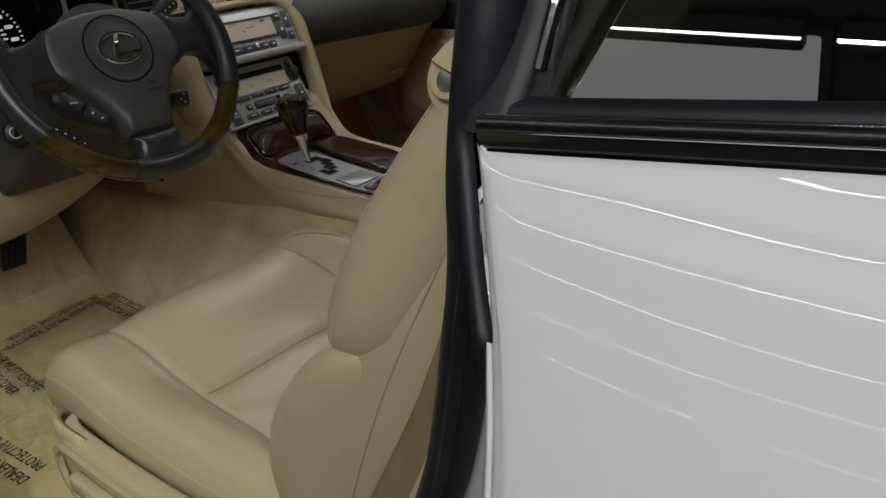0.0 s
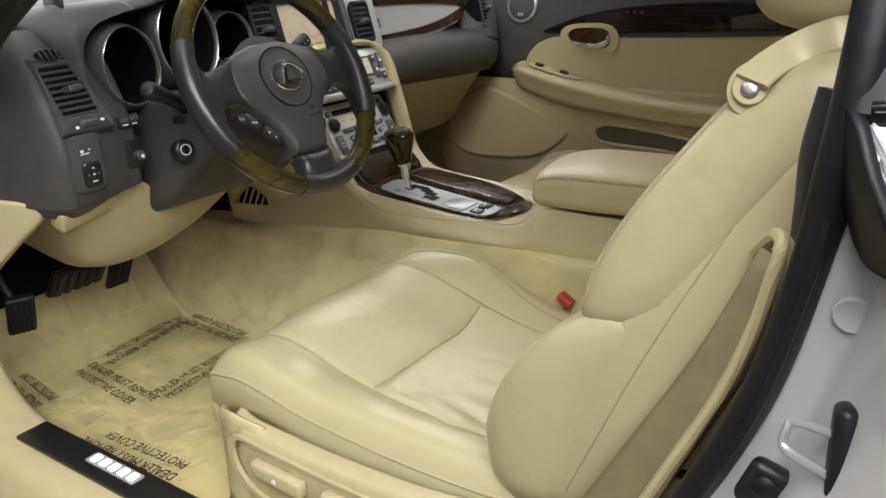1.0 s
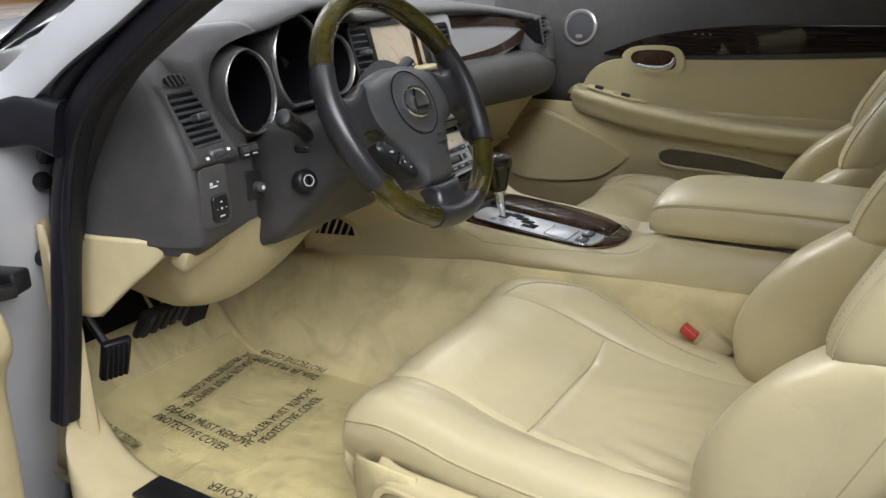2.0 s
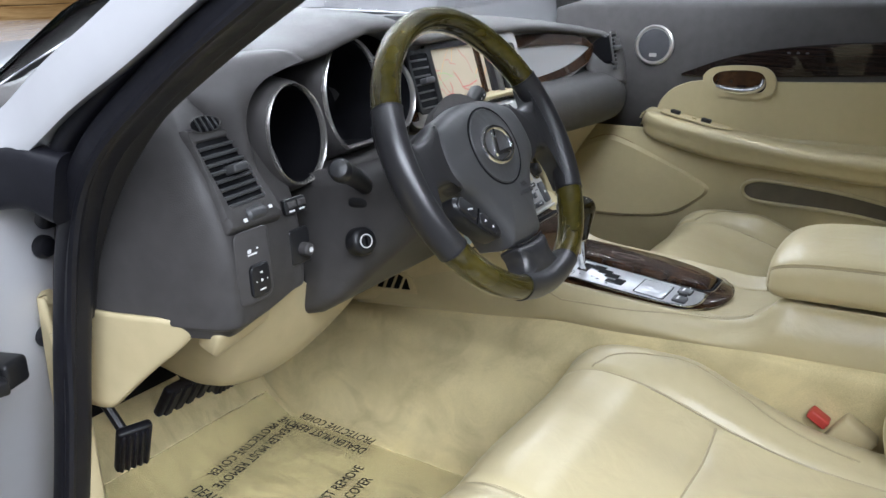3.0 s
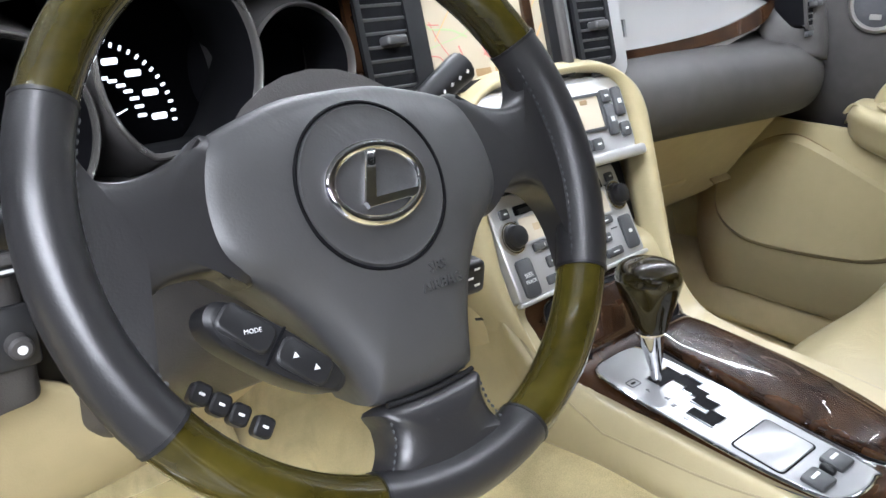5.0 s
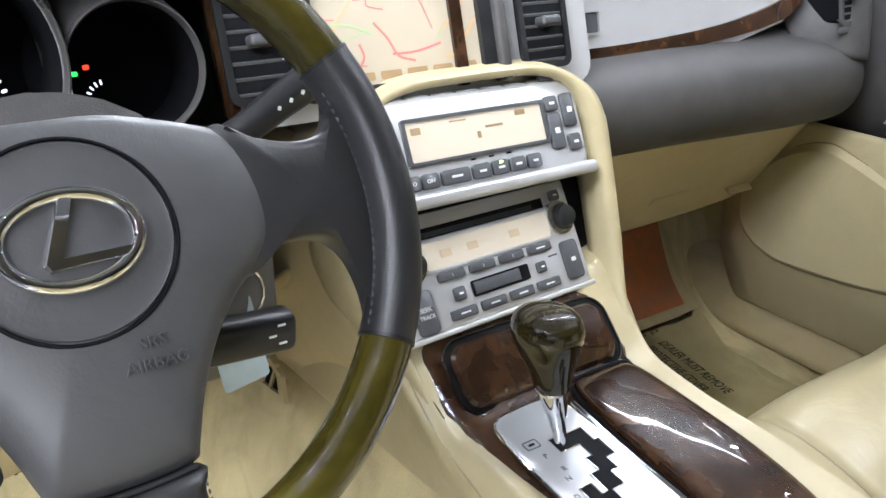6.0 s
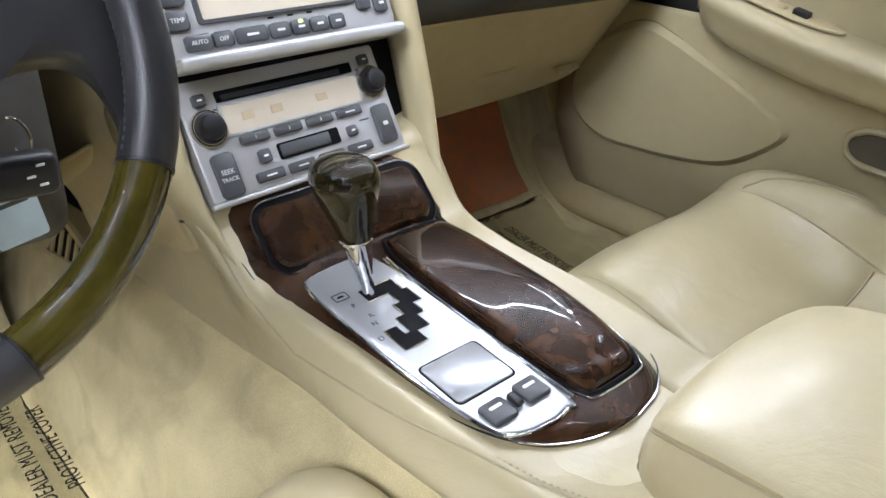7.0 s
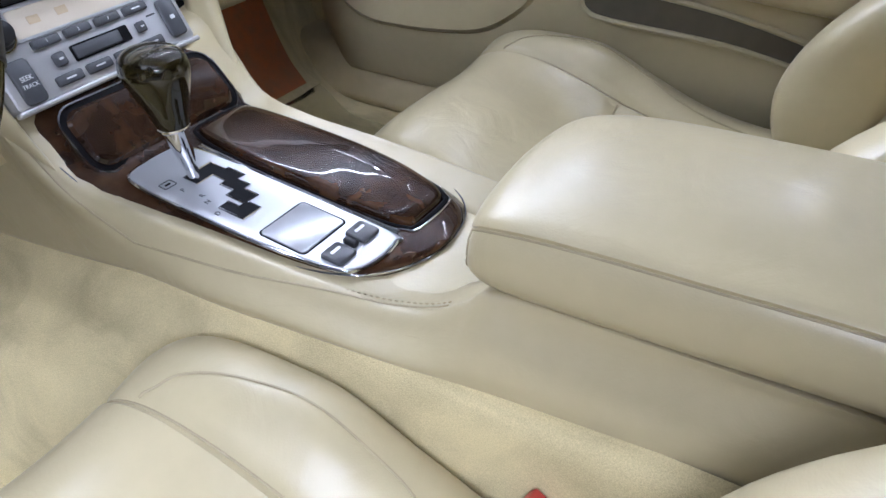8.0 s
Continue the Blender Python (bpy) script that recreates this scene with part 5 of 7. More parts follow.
part("switch_split", prism(rrect(0.0012, 0.022, 0.0004, 1), 0.0012, SWM @ Matrix.Translation((-0.002, 0, 0))), DARK, sw)
for dx, w in ((-0.0195, 0.031), (0.0155, 0.031)):
    part("switch_key", prism(rrect(w, 0.0165, 0.005), 0.0022, SWM @ Matrix.Translation((dx, 0.0005, 0)), 0.0012), BLACK, sw)
words("MODE", 0.0034, SWM @ Matrix.Translation((-0.0165, 0.0005, 0.0023)) @ Matrix.Rotation(radians(38), 4, "Z"), MARK, "key_word", sw)
for dx in (0.009, 0.022):
    part("key_mark", prism([(-0.0018, -0.0013), (0.0018, -0.0013), (0, 0.0016)], 0.0003, SWM @ Matrix.Translation((dx, 0.0005, 0.0022)) @ Matrix.Rotation(radians(38), 4, "Z")), MARK, sw)
m2 = WM @ Matrix.Translation((-0.103, -0.088, -0.026)) @ Matrix.Rotation(radians(-42), 4, "Z")
for k in range(4):
    part("voice_key", prism(rrect(0.0105, 0.0115, 0.003), 0.008, m2 @ Matrix.Translation((-0.019 + (0.0115 if k < 3 else 0.0125) * k, -0.001 * k, 0)), 0.0012), BLACK, sw)
    part("key_mark", prism(rrect(0.0034, 0.0014, 0.0004, 1), 0.0004, m2 @ Matrix.Translation((-0.019 + (0.0115 if k < 3 else 0.0125) * k, -0.001 * k, 0.0082))), MARK, sw)
emb = WM @ Matrix.Translation((0.024, -0.058, 0.0104))
words("SRS", 0.0085, emb @ Matrix.Translation((0, 0.006, 0.0008)), HUBMAT, "airbag_lettering", pad, 0.0008)
words("AIRBAG", 0.0085, emb @ Matrix.Translation((0, -0.004, 0.0006)), HUBMAT, "airbag_lettering", pad, 0.0008)
part("wheel_boss", lathe([(0.05, -0.06), (0.075, -0.035), (0.08, -0.015)], WM, 28), CHAR, wheel)

# ---------------------------------------------------------------- centre console
cons = thing("centre_console", (0, -0.2, 0.21), "cream console with walnut surround and satin selector plate", "console")
# cream flanks and rim of the console, from the stack back to the armrest
TOP = [(0.44, 0.150, 0.64), (0.34, 0.138, 0.63), (0.26, 0.127, 0.622), (0.165, 0.118, 0.615), (0.13, 0.115, 0.584), (0.085, 0.107, 0.544), (0.03, 0.098, 0.532), (-0.05, 0.09, 0.524), (-0.12, 0.082, 0.517), (-0.17, 0.076, 0.513), (-0.2, 0.074, 0.511), (-0.235, 0.068, 0.517), (-0.262, 0.066, 0.533), (-0.285, 0.066, 0.553), (-0.34, 0.067, 0.556), (-0.6, 0.068, 0.56), (-0.95, 0.068, 0.56)]
for sx in (-1, 1):
    rows = []
    for y, xi, z in TOP:
        k = 0.012 + 0.045 * min(1, max(0, (0.1 - y) / 0.25)) if sx > 0 else 0.0
        zb = 0.472 - 0.12 * max(0, y - 0.02)
        slim = min(0.033, 0.075 * max(0, -y - 0.06))
        xm = max(xi, 0.09 - slim) + 0.012 + k * 0.5 - slim * 0.4
        xb = 0.103 + k * 0.8 - slim
        rows.append([(sx * (xi + k - 0.05), y, z - 0.006), (sx * (xi + k - 0.012), y, z - 0.001), (sx * (xi + k), y, z + 0.0015), (sx * ((xi + k) * 0.5 + xm * 0.5), y, z - 0.002), (sx * xm, y, z - 0.012), (sx * (xb + 0.009), y, (z + zb) / 2 - 0.004), (sx * (xb + 0.005), y, zb + 0.006), (sx * (xb - 0.006), y, zb - 0.006)])
    r = surf(rows, 4, 5)
    fb = grid(r)
    if sx < 0:
        line = drape(fb, crom([(-0.128, 0.185, 0.5), (-0.118, 0.10, 0.5), (-0.107, -0.014, 0.5), (-0.096, -0.09, 0.5), (-0.080, -0.166, 0.5), (-0.0675, -0.215, 0.5), (-0.062, -0.248, 0.5)], 8), lift=0.0)
        side = drape(fb, crom([(-0.3, y, z) for y, z in ((0.185, 0.535), (0.10, 0.508), (0.0, 0.498), (-0.1, 0.494), (-0.2, 0.492))], 8), (1, 0, 0))
    part("console_flank", fb, TAN, cons, "cream leather console flank", solid=0.003)
part("flank_seam", tube(line, 0.0011, 6), SEAM, cons)
stitches([q + V((0.005, 0, 0.0006)) for q in line], SEAM, cons, 0.005, 0.0006)
part("console_bridge", grid(surf([[(x, y, z - 0.008 * (abs(x - 0.02) > 0.07)) for x in (-0.085, -0.05, 0.02, 0.09, 0.125)] for y, z in ((-0.17, 0.5075), (-0.205, 0.5075), (-0.235, 0.512), (-0.28, 0.521), (-0.34, 0.529))], 3, 3)), TAN, cons, "cream leather behind the walnut surround", solid=0.003)
# panel beside the stack down to the footwell
for sx in (-1, 1):
    rows = []
    for f in (0.0, 0.3, 0.65, 1.0):
        r = []
        for z, y0, x in ((0.76, 0.205, 0.140), (0.70, 0.196, 0.146), (0.64, 0.180, 0.138), (0.585, 0.170, 0.128), (0.54, 0.17, 0.112), (0.50, 0.18, 0.094), (0.46, 0.20, 0.080)):
            r.append((sx * (x + 0.035 * f) + (0.002 if sx > 0 else 0.0), y0 + (0.45 - y0) * f, z - 0.03 * f * (z < 0.5)))
        rows.append(r)
    part("stack_flank", grid(surf(rows, 4, 4)), TAN_TRIM, cons, "cream panel beside the centre stack", solid=0.004)
# walnut surround
def zw(y):
    return float(np.interp(y, (-0.21, -0.16, -0.1, 0.0, 0.065, 0.085, 0.11, 0.14, 0.165), (0.512, 0.516, 0.521, 0.530, 0.539, 0.547, 0.567, 0.596, 0.611)))


LEFT = crom([(-0.117, 0.155, 0), (-0.112, 0.12, 0), (-0.105, 0.085, 0), (-0.095, 0.02, 0), (-0.087, -0.05, 0), (-0.075, -0.11, 0), (-0.060, -0.150, 0), (-0.040, -0.174, 0), (-0.012, -0.190, 0), (0.018, -0.197, 0)], 5)
RIGHT = crom([(0.117, 0.155, 0), (0.116, 0.12, 0), (0.115, 0.085, 0), (0.116, 0.02, 0), (0.118, -0.05, 0), (0.116, -0.11, 0), (0.109, -0.146, 0), (0.094, -0.173, 0), (0.069, -0.190, 0), (0.038, -0.197, 0)], 5)
rows = []
for a, b in zip(LEFT, RIGHT):
    r = []
    for k in range(9):
        f = k / 8
        y = a[1] + (b[1] - a[1]) * f
        edge = 0.006 * (abs(2 * f - 1) ** 4)
        r.append((a[0] + (b[0] - a[0]) * f, y, zw(y) + 0.001 - edge))
    rows.append(r)
part("wood_surround", grid(rows), BURL, cons, "glossy burl walnut surround", solid=0.006)
part("surround_edge", tube([V((x, y, zw(y) - 0.0035)) for x, y, _ in LEFT] + [V((x, y, zw(y) - 0.0035)) for x, y, _ in RIGHT[::-1]], 0.0009, 6), CHROME, cons, "thin bright edge strip")
# ashtray lid on the slope
LIDM = plane_at((0.003, 0.109, 0.568), (1, 0, 0), (0, 0.70, 0.714))
part("lid_gap", prism(rrect(0.182, 0.068, 0.020, 6), 0.0025, LIDM, 0.0005), DARK, cons, "dark gap round the ashtray lid")
lid = part("ashtray_lid", prism(rrect(0.172, 0.058, 0.016, 6), 0.007, LIDM, 0.003), BURL, cons, "glossy walnut ashtray lid")
part("lid_rim", plate_with_hole(rrect(0.186, 0.072, 0.022, 6), rrect(0.183, 0.069, 0.0205, 6), 0.0035, LIDM), CHROME, lid, "thin bright rim")
# selector plate
PM = plane_at((-0.034, -0.043, 0.5290), (1, 0, 0), (0, 0.995, 0.105))
po = crom([(-0.030, 0.116, 0), (0.018, 0.120, 0), (0.032, 0.106, 0), (0.037, 0.06, 0), (0.038, 0.0, 0), (0.038, -0.112, 0), (0.030, -0.121, 0), (0.006, -0.123, 0), (-0.018, -0.117, 0), (-0.030, -0.10, 0), (-0.039, -0.04, 0), (-0.042, 0.04, 0), (-0.041, 0.095, 0)], 4, True)
plate_ = part("selector_plate", prism([(p[0], p[1]) for p in po], 0.003, PM, 0.001), SILVER_PLATE, cons, "satin silver selector plate")
part("plate_edge", tube([PM @ V((p[0] * 1.02, p[1] * 1.01, 0.0012)) for p in po], 0.0015, 6, closed=True), CHROME, plate_)
GATE = [(-0.044, 0.030), (-0.010, 0.030), (-0.010, 0.012), (-0.006, 0.012), (-0.006, -0.008), (-0.015, -0.008), (-0.015, -0.022), (-0.023, -0.022), (-0.023, -0.037), (-0.036, -0.037), (-0.036, -0.051), (-0.058, -0.051), (-0.058, -0.024), (-0.046, -0.024), (-0.046, -0.036), (-0.040, -0.036), (-0.040, -0.016), (-0.031, -0.016), (-0.031, -0.001), (-0.024, -0.001), (-0.024, 0.014), (-0.044, 0.014)]
GATE = [(x + 0.033, y + 0.045) for x, y in GATE]
part("gate_slot", prism(GATE, 0.0006, PM @ Matrix.Translation((0, 0, 0.003))), DARK, plate_, "dark stepped selector gate")
ge = [PM @ V((x, y, 0.0036)) for x, y in GATE]
part("gate_edge", tube(ge, 0.0008, 6, closed=True), CHROME, plate_)
part("coin_lid", prism(rrect(0.056, 0.045, 0.004), 0.0012, PM @ Matrix.Translation((-0.003, -0.051, 0.003)), 0.0005), SILVER_PLATE, plate_, "flush silver lid")
part("lid_line", plate_with_hole(rrect(0.0595, 0.0485, 0.005), rrect(0.0565, 0.0455, 0.0045), 0.0004, PM @ Matrix.Translation((-0.003, -0.051, 0.003))), DARK, plate_)
for dx, dy in ((-0.015, -0.096), (0.021, -0.094)):
    b = part("seat_heater_switch", prism(rrect(0.023, 0.021, 0.003), 0.0035, PM @ Matrix.Translation((dx, dy, 0.003)), 0.001), BUTTON, plate_, "dark grey rocker switch")
    part("switch_mark", prism(rrect(0.012, 0.003, 0.0008, 1), 0.0004, PM @ Matrix.Translation((dx, dy + 0.003, 0.0066))), MARK, b)
part("lever_switch", rbox(0.007, 0.013, 0.006, 0.002, PM @ pose(0.003, -0.095, 0.005)), BLACK, plate_)
part("lock_release", plate_with_hole(rrect(0.014, 0.010, 0.002), rrect(0.012, 0.008, 0.0015), 0.0004, PM @ Matrix.Translation((-0.026, 0.078, 0.003))), BUTTON, plate_)
part("release_slot", prism(rrect(0.006, 0.002, 0.0008), 0.0005, PM @ Matrix.Translation((-0.026, 0.078, 0.003))), DARK, plate_)
for ch, x, y in (("P", -0.024, 0.062), ("R", -0.020, 0.044), ("N", -0.024, 0.034), ("D", -0.031, 0.016)):
    words(ch, 0.007, PM @ Matrix.Translation((x, y, 0.0032)), BUTTON, "gear_letter", plate_)
# raised storage lid
rows, rim = [], ([], [])
for y, x0, x1, h in ((0.079, 0.030, 0.078, 0.002), (0.074, 0.021, 0.088, 0.008), (0.05, 0.017, 0.096, 0.0115), (0.0, 0.015, 0.099, 0.0145), (-0.06, 0.014, 0.099, 0.0155), (-0.11, 0.014, 0.095, 0.014), (-0.143, 0.016, 0.088, 0.011), (-0.158, 0.020, 0.081, 0.007), (-0.164, 0.028, 0.070, 0.001)):
    z = zw(y)
    rows.append([(x0, y, z - 0.002), (x0 + 0.0005, y, z + h * 0.55), (x0 + 0.004, y, z + h * 0.85), (x0 * 0.7 + x1 * 0.3, y, z + h * 0.97), ((x0 + x1) / 2, y, z + h), (x0 * 0.3 + x1 * 0.7, y, z + h * 0.97), (x1 - 0.005, y, z + h * 0.82), (x1 - 0.0005, y, z + h * 0.5), (x1, y, z - 0.002)])
    rim[0].append((x0 - 0.0025, y + (0.0025 if y > 0.076 else -0.0025 if y < -0.162 else 0), z + 0.0015))
    rim[1].append((x1 + 0.0025, y + (0.0025 if y > 0.076 else -0.0025 if y < -0.162 else 0), z + 0.0015))
tray = part("storage_lid", grid(surf(rows, 4, 4)), BURL, cons, "raised glossy walnut storage lid", solid=0.003)
ring_ = crom(rim[0] + rim[1][::-1], 4, True)
part("lid_gap", tube(ring_, 0.0024, 8, closed=True), DARK, tray, "dark gap round the lid")
part("lid_rim", tube([V(p) + (V(p) - V((0.057, -0.045, p[2]))).normalized() * 0.0035 for p in ring_], 0.0009, 6, closed=True), CHROME, tray, "thin bright rim")
for dx in (0.0, 0.0035):
    part("lid_strip", tube([V((0.0085 - dx, 0.06 - 0.22 * f, zw(0.06 - 0.22 * f) + 0.0035)) for f in [k / 14 for k in range(15)]], 0.0013, 8), CHROME, tray, "bright strip along the lid")
rr = plane_at((0.080, -0.176, 0.498), (0.88, 0.47, 0), (0.25, -0.47, 0.85))
part("socket_cover", prism(rrect(0.03, 0.02, 0.005), 0.005, rr, 0.002), BLACK, cons, "small dark socket cover")
# armrest
ARM = []
for y, x0, x1, z0, zs, z1 in ((-0.256, -0.030, 0.070, 0.568, 0.580, 0.592), (-0.262, -0.060, 0.098, 0.561, 0.593, 0.614), (-0.282, -0.077, 0.112, 0.560, 0.607, 0.630), (-0.33, -0.083, 0.117, 0.563, 0.616, 0.640), (-0.42, -0.085, 0.119, 0.567, 0.621, 0.643), (-0.55, -0.085, 0.119, 0.571, 0.624, 0.643), (-0.85, -0.085, 0.119, 0.571, 0.618, 0.634)):
    xc, h = (x0 + x1) / 2, (x1 - x0) / 2
    ARM.append([(x0 + 0.014, y, z0), (x0 + 0.003, y, z0 + 0.006), (x0 - 0.003, y, z0 * 0.6 + zs * 0.4), (x0 + 0.001, y, zs), (x0 + 0.012, y, zs + (z1 - zs) * 0.5), (xc - h * 0.55, y, z1 - 0.004), (xc, y, z1), (xc + h * 0.55, y, z1 - 0.004), (x1 - 0.012, y, zs + (z1 - zs) * 0.5), (x1 - 0.001, y, zs), (x1 + 0.003, y, z0 * 0.6 + zs * 0.4), (x1 - 0.003, y, z0 + 0.006), (x1 - 0.014, y, z0)])
arm = surf(ARM, 4, 5)
seamL, seamR = groove(arm, 12, 0.0035, (1, 0, 0)), groove(arm, 36, 0.0035, (-1, 0, 0))
ab = grid(arm)
bmesh.ops.holes_fill(ab, edges=[e for e in ab.edges if e.is_boundary], sides=400)
rest = thing("armrest", (0.013, -0.55, 0.545), "padded cream leather armrest on the console", "armrest")
part("armrest_pad", ab, TAN, rest, "cream padded leather armrest")
for s, cols in ((seamL, range(12, 2, -1)), (seamR, range(36, 46))):
    part("armrest_seam", tube([V(arm[6][k]) for k in cols][::-1] + [V(q) for q in s[6:]], 0.0012, 6), SEAM, rest)
    stitches([V(q) + V((0.004 if q[0] < 0 else -0.004, 0, 0.006)) for q in s[6:]], SEAM, rest, 0.005, 0.0006)
# cream arch over the stack
rows = []
for k in range(25):
    f = k / 24
    ang = math.pi * f
    cx, cz = math.cos(ang), math.sin(ang)
    x = 0.003 + 0.127 * (abs(cx) ** 0.45) * (1 if cx > 0 else -1)
    z = 0.70 + 0.099 * (abs(cz) ** 0.5)
    rows.append((x, z))
rows = [(0.115, 0.52), (0.118, 0.55), (0.123, 0.59), (0.128, 0.64)] + rows[1:-1] + [(-0.124, 0.64), (-0.118, 0.59), (-0.110, 0.55), (-0.105, 0.52)]
archr = []
for x, z in rows:
    yf = float(np.interp(z, (0.45, 0.52, 0.56, 0.60, 0.66, 0.70, 0.76, 0.80), (0.06, 0.085, 0.109, 0.134, 0.160, 0.172, 0.192, 0.210)))
    sg = 1 if x > 0.01 else -1
    top = max(0, (z - 0.775) / 0.02)
    ox, oz = sg * 0.020 * (1 - min(1, top)) * min(1, max(0.05, (z - 0.535) / 0.12)), 0.008 * min(1, top)
    archr.append([(x - sg * 0.006, yf + 0.03, z - 0.006 * min(1, top)), (x - sg * 0.004, yf + 0.001, z - 0.003), (x + ox * 0.35, yf - 0.005, z + oz * 0.6), (x + ox, yf + 0.004, z + oz), (x + ox * 1.35, yf + 0.03, z + oz * 1.1), (x + ox * 1.4, yf + 0.09, z + oz * 1.2)])
part("stack_arch", grid(surf(archr, 3, 2)), TAN, cons, "cream leather arch round the centre stack", solid=0.003)
part("stack_backing", rbox(0.26, 0.02, 0.25, 0.004, pose(0.003, 0.222, 0.69, -24)), BLACK, cons)

# climate panel
clim = thing("climate_panel", (0.006, 0.20, 0.70), "silver climate control panel with an amber display", "control panel")
CM = plane_at((0.001, 0.194, 0.746), (1, 0.04, -0.02), (0, 0.42, 0.907))
part("panel_body", prism(rrect(0.232, 0.088, 0.014), 0.008, CM, 0.003, 0.02), SILVER, clim, "silver painted panel")
part("panel_lip", rbox(0.232, 0.022, 0.012, 0.004, CM @ pose(0, -0.043, 0.008, 90)), SILVER, clim)
part("display_frame", plate_with_hole(rrect(0.158, 0.040, 0.003), rrect(0.150, 0.034, 0.002), 0.003, CM @ Matrix.Translation((-0.008, 0.007, 0.008))), BUTTON, clim)
dsp = part("display", prism(rrect(0.152, 0.036, 0.002), 0.001, CM @ Matrix.Translation((-0.008, 0.007, 0.008))), LCD, clim, "amber liquid crystal display")
for x, y, w, h in ((-0.02, 0.013, 0.018, 0.0016), (0.018, 0.004, 0.02, 0.0022), (0.0, -0.002, 0.004, 0.006), (-0.065, 0.009, 0.010, 0.006), (0.050, 0.012, 0.012, 0.005)):
    part("display_segment", prism(rrect(w, h, 0.0004, 1), 0.0003, CM @ Matrix.Translation((-0.008 + x, 0.007 + y, 0.009))), LCD_INK, dsp)


def key(m, x, y, w, h, parent, text="", mark=True, mat=None, d=0.004):
    b = part("button", prism(rrect(w, h, min(w, h) * 0.22), d, m @ Matrix.Translation((x, y, 0)), 0.001), mat or BUTTON, parent)
    if text:
        words(text, min(0.0052, h * 0.5), m @ Matrix.Translation((x, y, d + 0.0001)), MARK, "button_word", b)
    elif mark:
        part("button_mark", prism(rrect(w * 0.38, h * 0.16, 0.0003, 1), 0.0003, m @ Matrix.Translation((x, y, d))), MARK, b)
    return b


CK = CM @ Matrix.Translation((0, 0, 0.008))
for x, w, t in ((-0.092, 0.024, "AUTO"), (-0.070, 0.018, "OFF"), (-0.043, 0.030, ""), (-0.015, 0.020, ""), (0.006, 0.018, ""), (0.026, 0.018, ""), (0.046, 0.016, "")):
    key(CK, x, -0.027, w, 0.013, clim, t)
part("led", prism(rrect(0.004, 0.0022, 0.001), 0.0006, CK @ Matrix.Translation((0.006, -0.0225, 0.004))), glow("green_led", (0.55, 1.0, 0.1), 4), clim, "lit green indicator")
key(CK, -0.1035, 0.012, 0.020, 0.018, clim)
key(CK, -0.105, -0.008, 0.020, 0.016, clim, "TEMP")
for x, y, w, h in ((0.080, 0.022, 0.016, 0.014), (0.080, -0.004, 0.016, 0.034), (0.100, 0.014, 0.015, 0.032), (0.100, -0.017, 0.015, 0.016)):
    key(CK, x, y, w, h, clim)
for k in range(7):
    key(CM @ pose(0, 0.042, 0.004, -55), -0.085 + 0.027 * k, 0.004, 0.024, 0.008, clim, mat=SILVER, d=0.002)
for k in range(3):
    part("vent_slit", prism(rrect(0.006, 0.0016, 0.0006, 1), 0.0004, CK @ Matrix.Translation((-0.02 + 0.02 * k, -0.0155, 0.0001))), DARK, clim)

# radio
rad = thing("car_radio", (0, 0.17, 0.60), "silver car radio with a cassette slot and two knobs", "radio")
RM = plane_at((-0.0085, 0.168, 0.645), (1, 0.08, -0.02), (0, 0.50, 0.866))
part("faceplate", prism(rrect(0.216, 0.103, 0.004), 0.008, RM, 0.0015, 0.02), SILVER, rad, "silver painted faceplate")
part("bottom_strip", rbox(0.222, 0.005, 0.008, 0.002, RM @ pose(0, -0.0535, 0.006)), SILVER, rad)
RK = RM @ Matrix.Translation((0, 0, 0.008))
cd = part("disc_slot", prism(rrect(0.148, 0.0095, 0.001), 0.001, RK @ Matrix.Translation((0.0, 0.034, 0))), DARK, rad, "dark disc slot")
part("slot_lip", prism(rrect(0.128, 0.0045, 0.001), 0.002, RK @ Matrix.Translation((-0.006, 0.0325, 0.001))), BLACK, cd)
rd = part("display", prism(rrect(0.148, 0.025, 0.002), 0.001, RK @ Matrix.Translation((0.0, 0.0135, 0))), LCD, rad, "amber radio display")
part("display_frame", plate_with_hole(rrect(0.152, 0.029, 0.003), rrect(0.147, 0.024, 0.002), 0.0015, RK @ Matrix.Translation((0.0, 0.0135, 0))), SILVER, rad)
for x in (-0.05, -0.02, 0.03):
    part("display_segment", prism(rrect(0.012, 0.007, 0.0004, 1), 0.0003, RK @ Matrix.Translation((x, 0.0135, 0.001))), FAINT, rd)
for k, t in enumerate("1234"):
    key(RK, -0.052 + 0.035 * k, -0.0065, 0.029, 0.008, rad, t if k < 3 else "")
for k in range(4):
    key(RK, -0.050 + 0.034 * k, -0.041, 0.028, 0.009, rad)
cs = part("cassette_slot", prism(rrect(0.068, 0.0145, 0.002), 0.0012, RK @ Matrix.Translation((0.0, -0.024, 0))), DARK, rad, "dark cassette slot")
part("cassette_flap", prism(rrect(0.054, 0.011, 0.001), 0.002, RK @ Matrix.Translation((-0.005, -0.024, 0.001)), 0.0008), BUTTON, cs)
key(RK, -0.049, -0.024, 0.012, 0.012, rad), key(RK, 0.049, -0.024, 0.011, 0.010, rad)
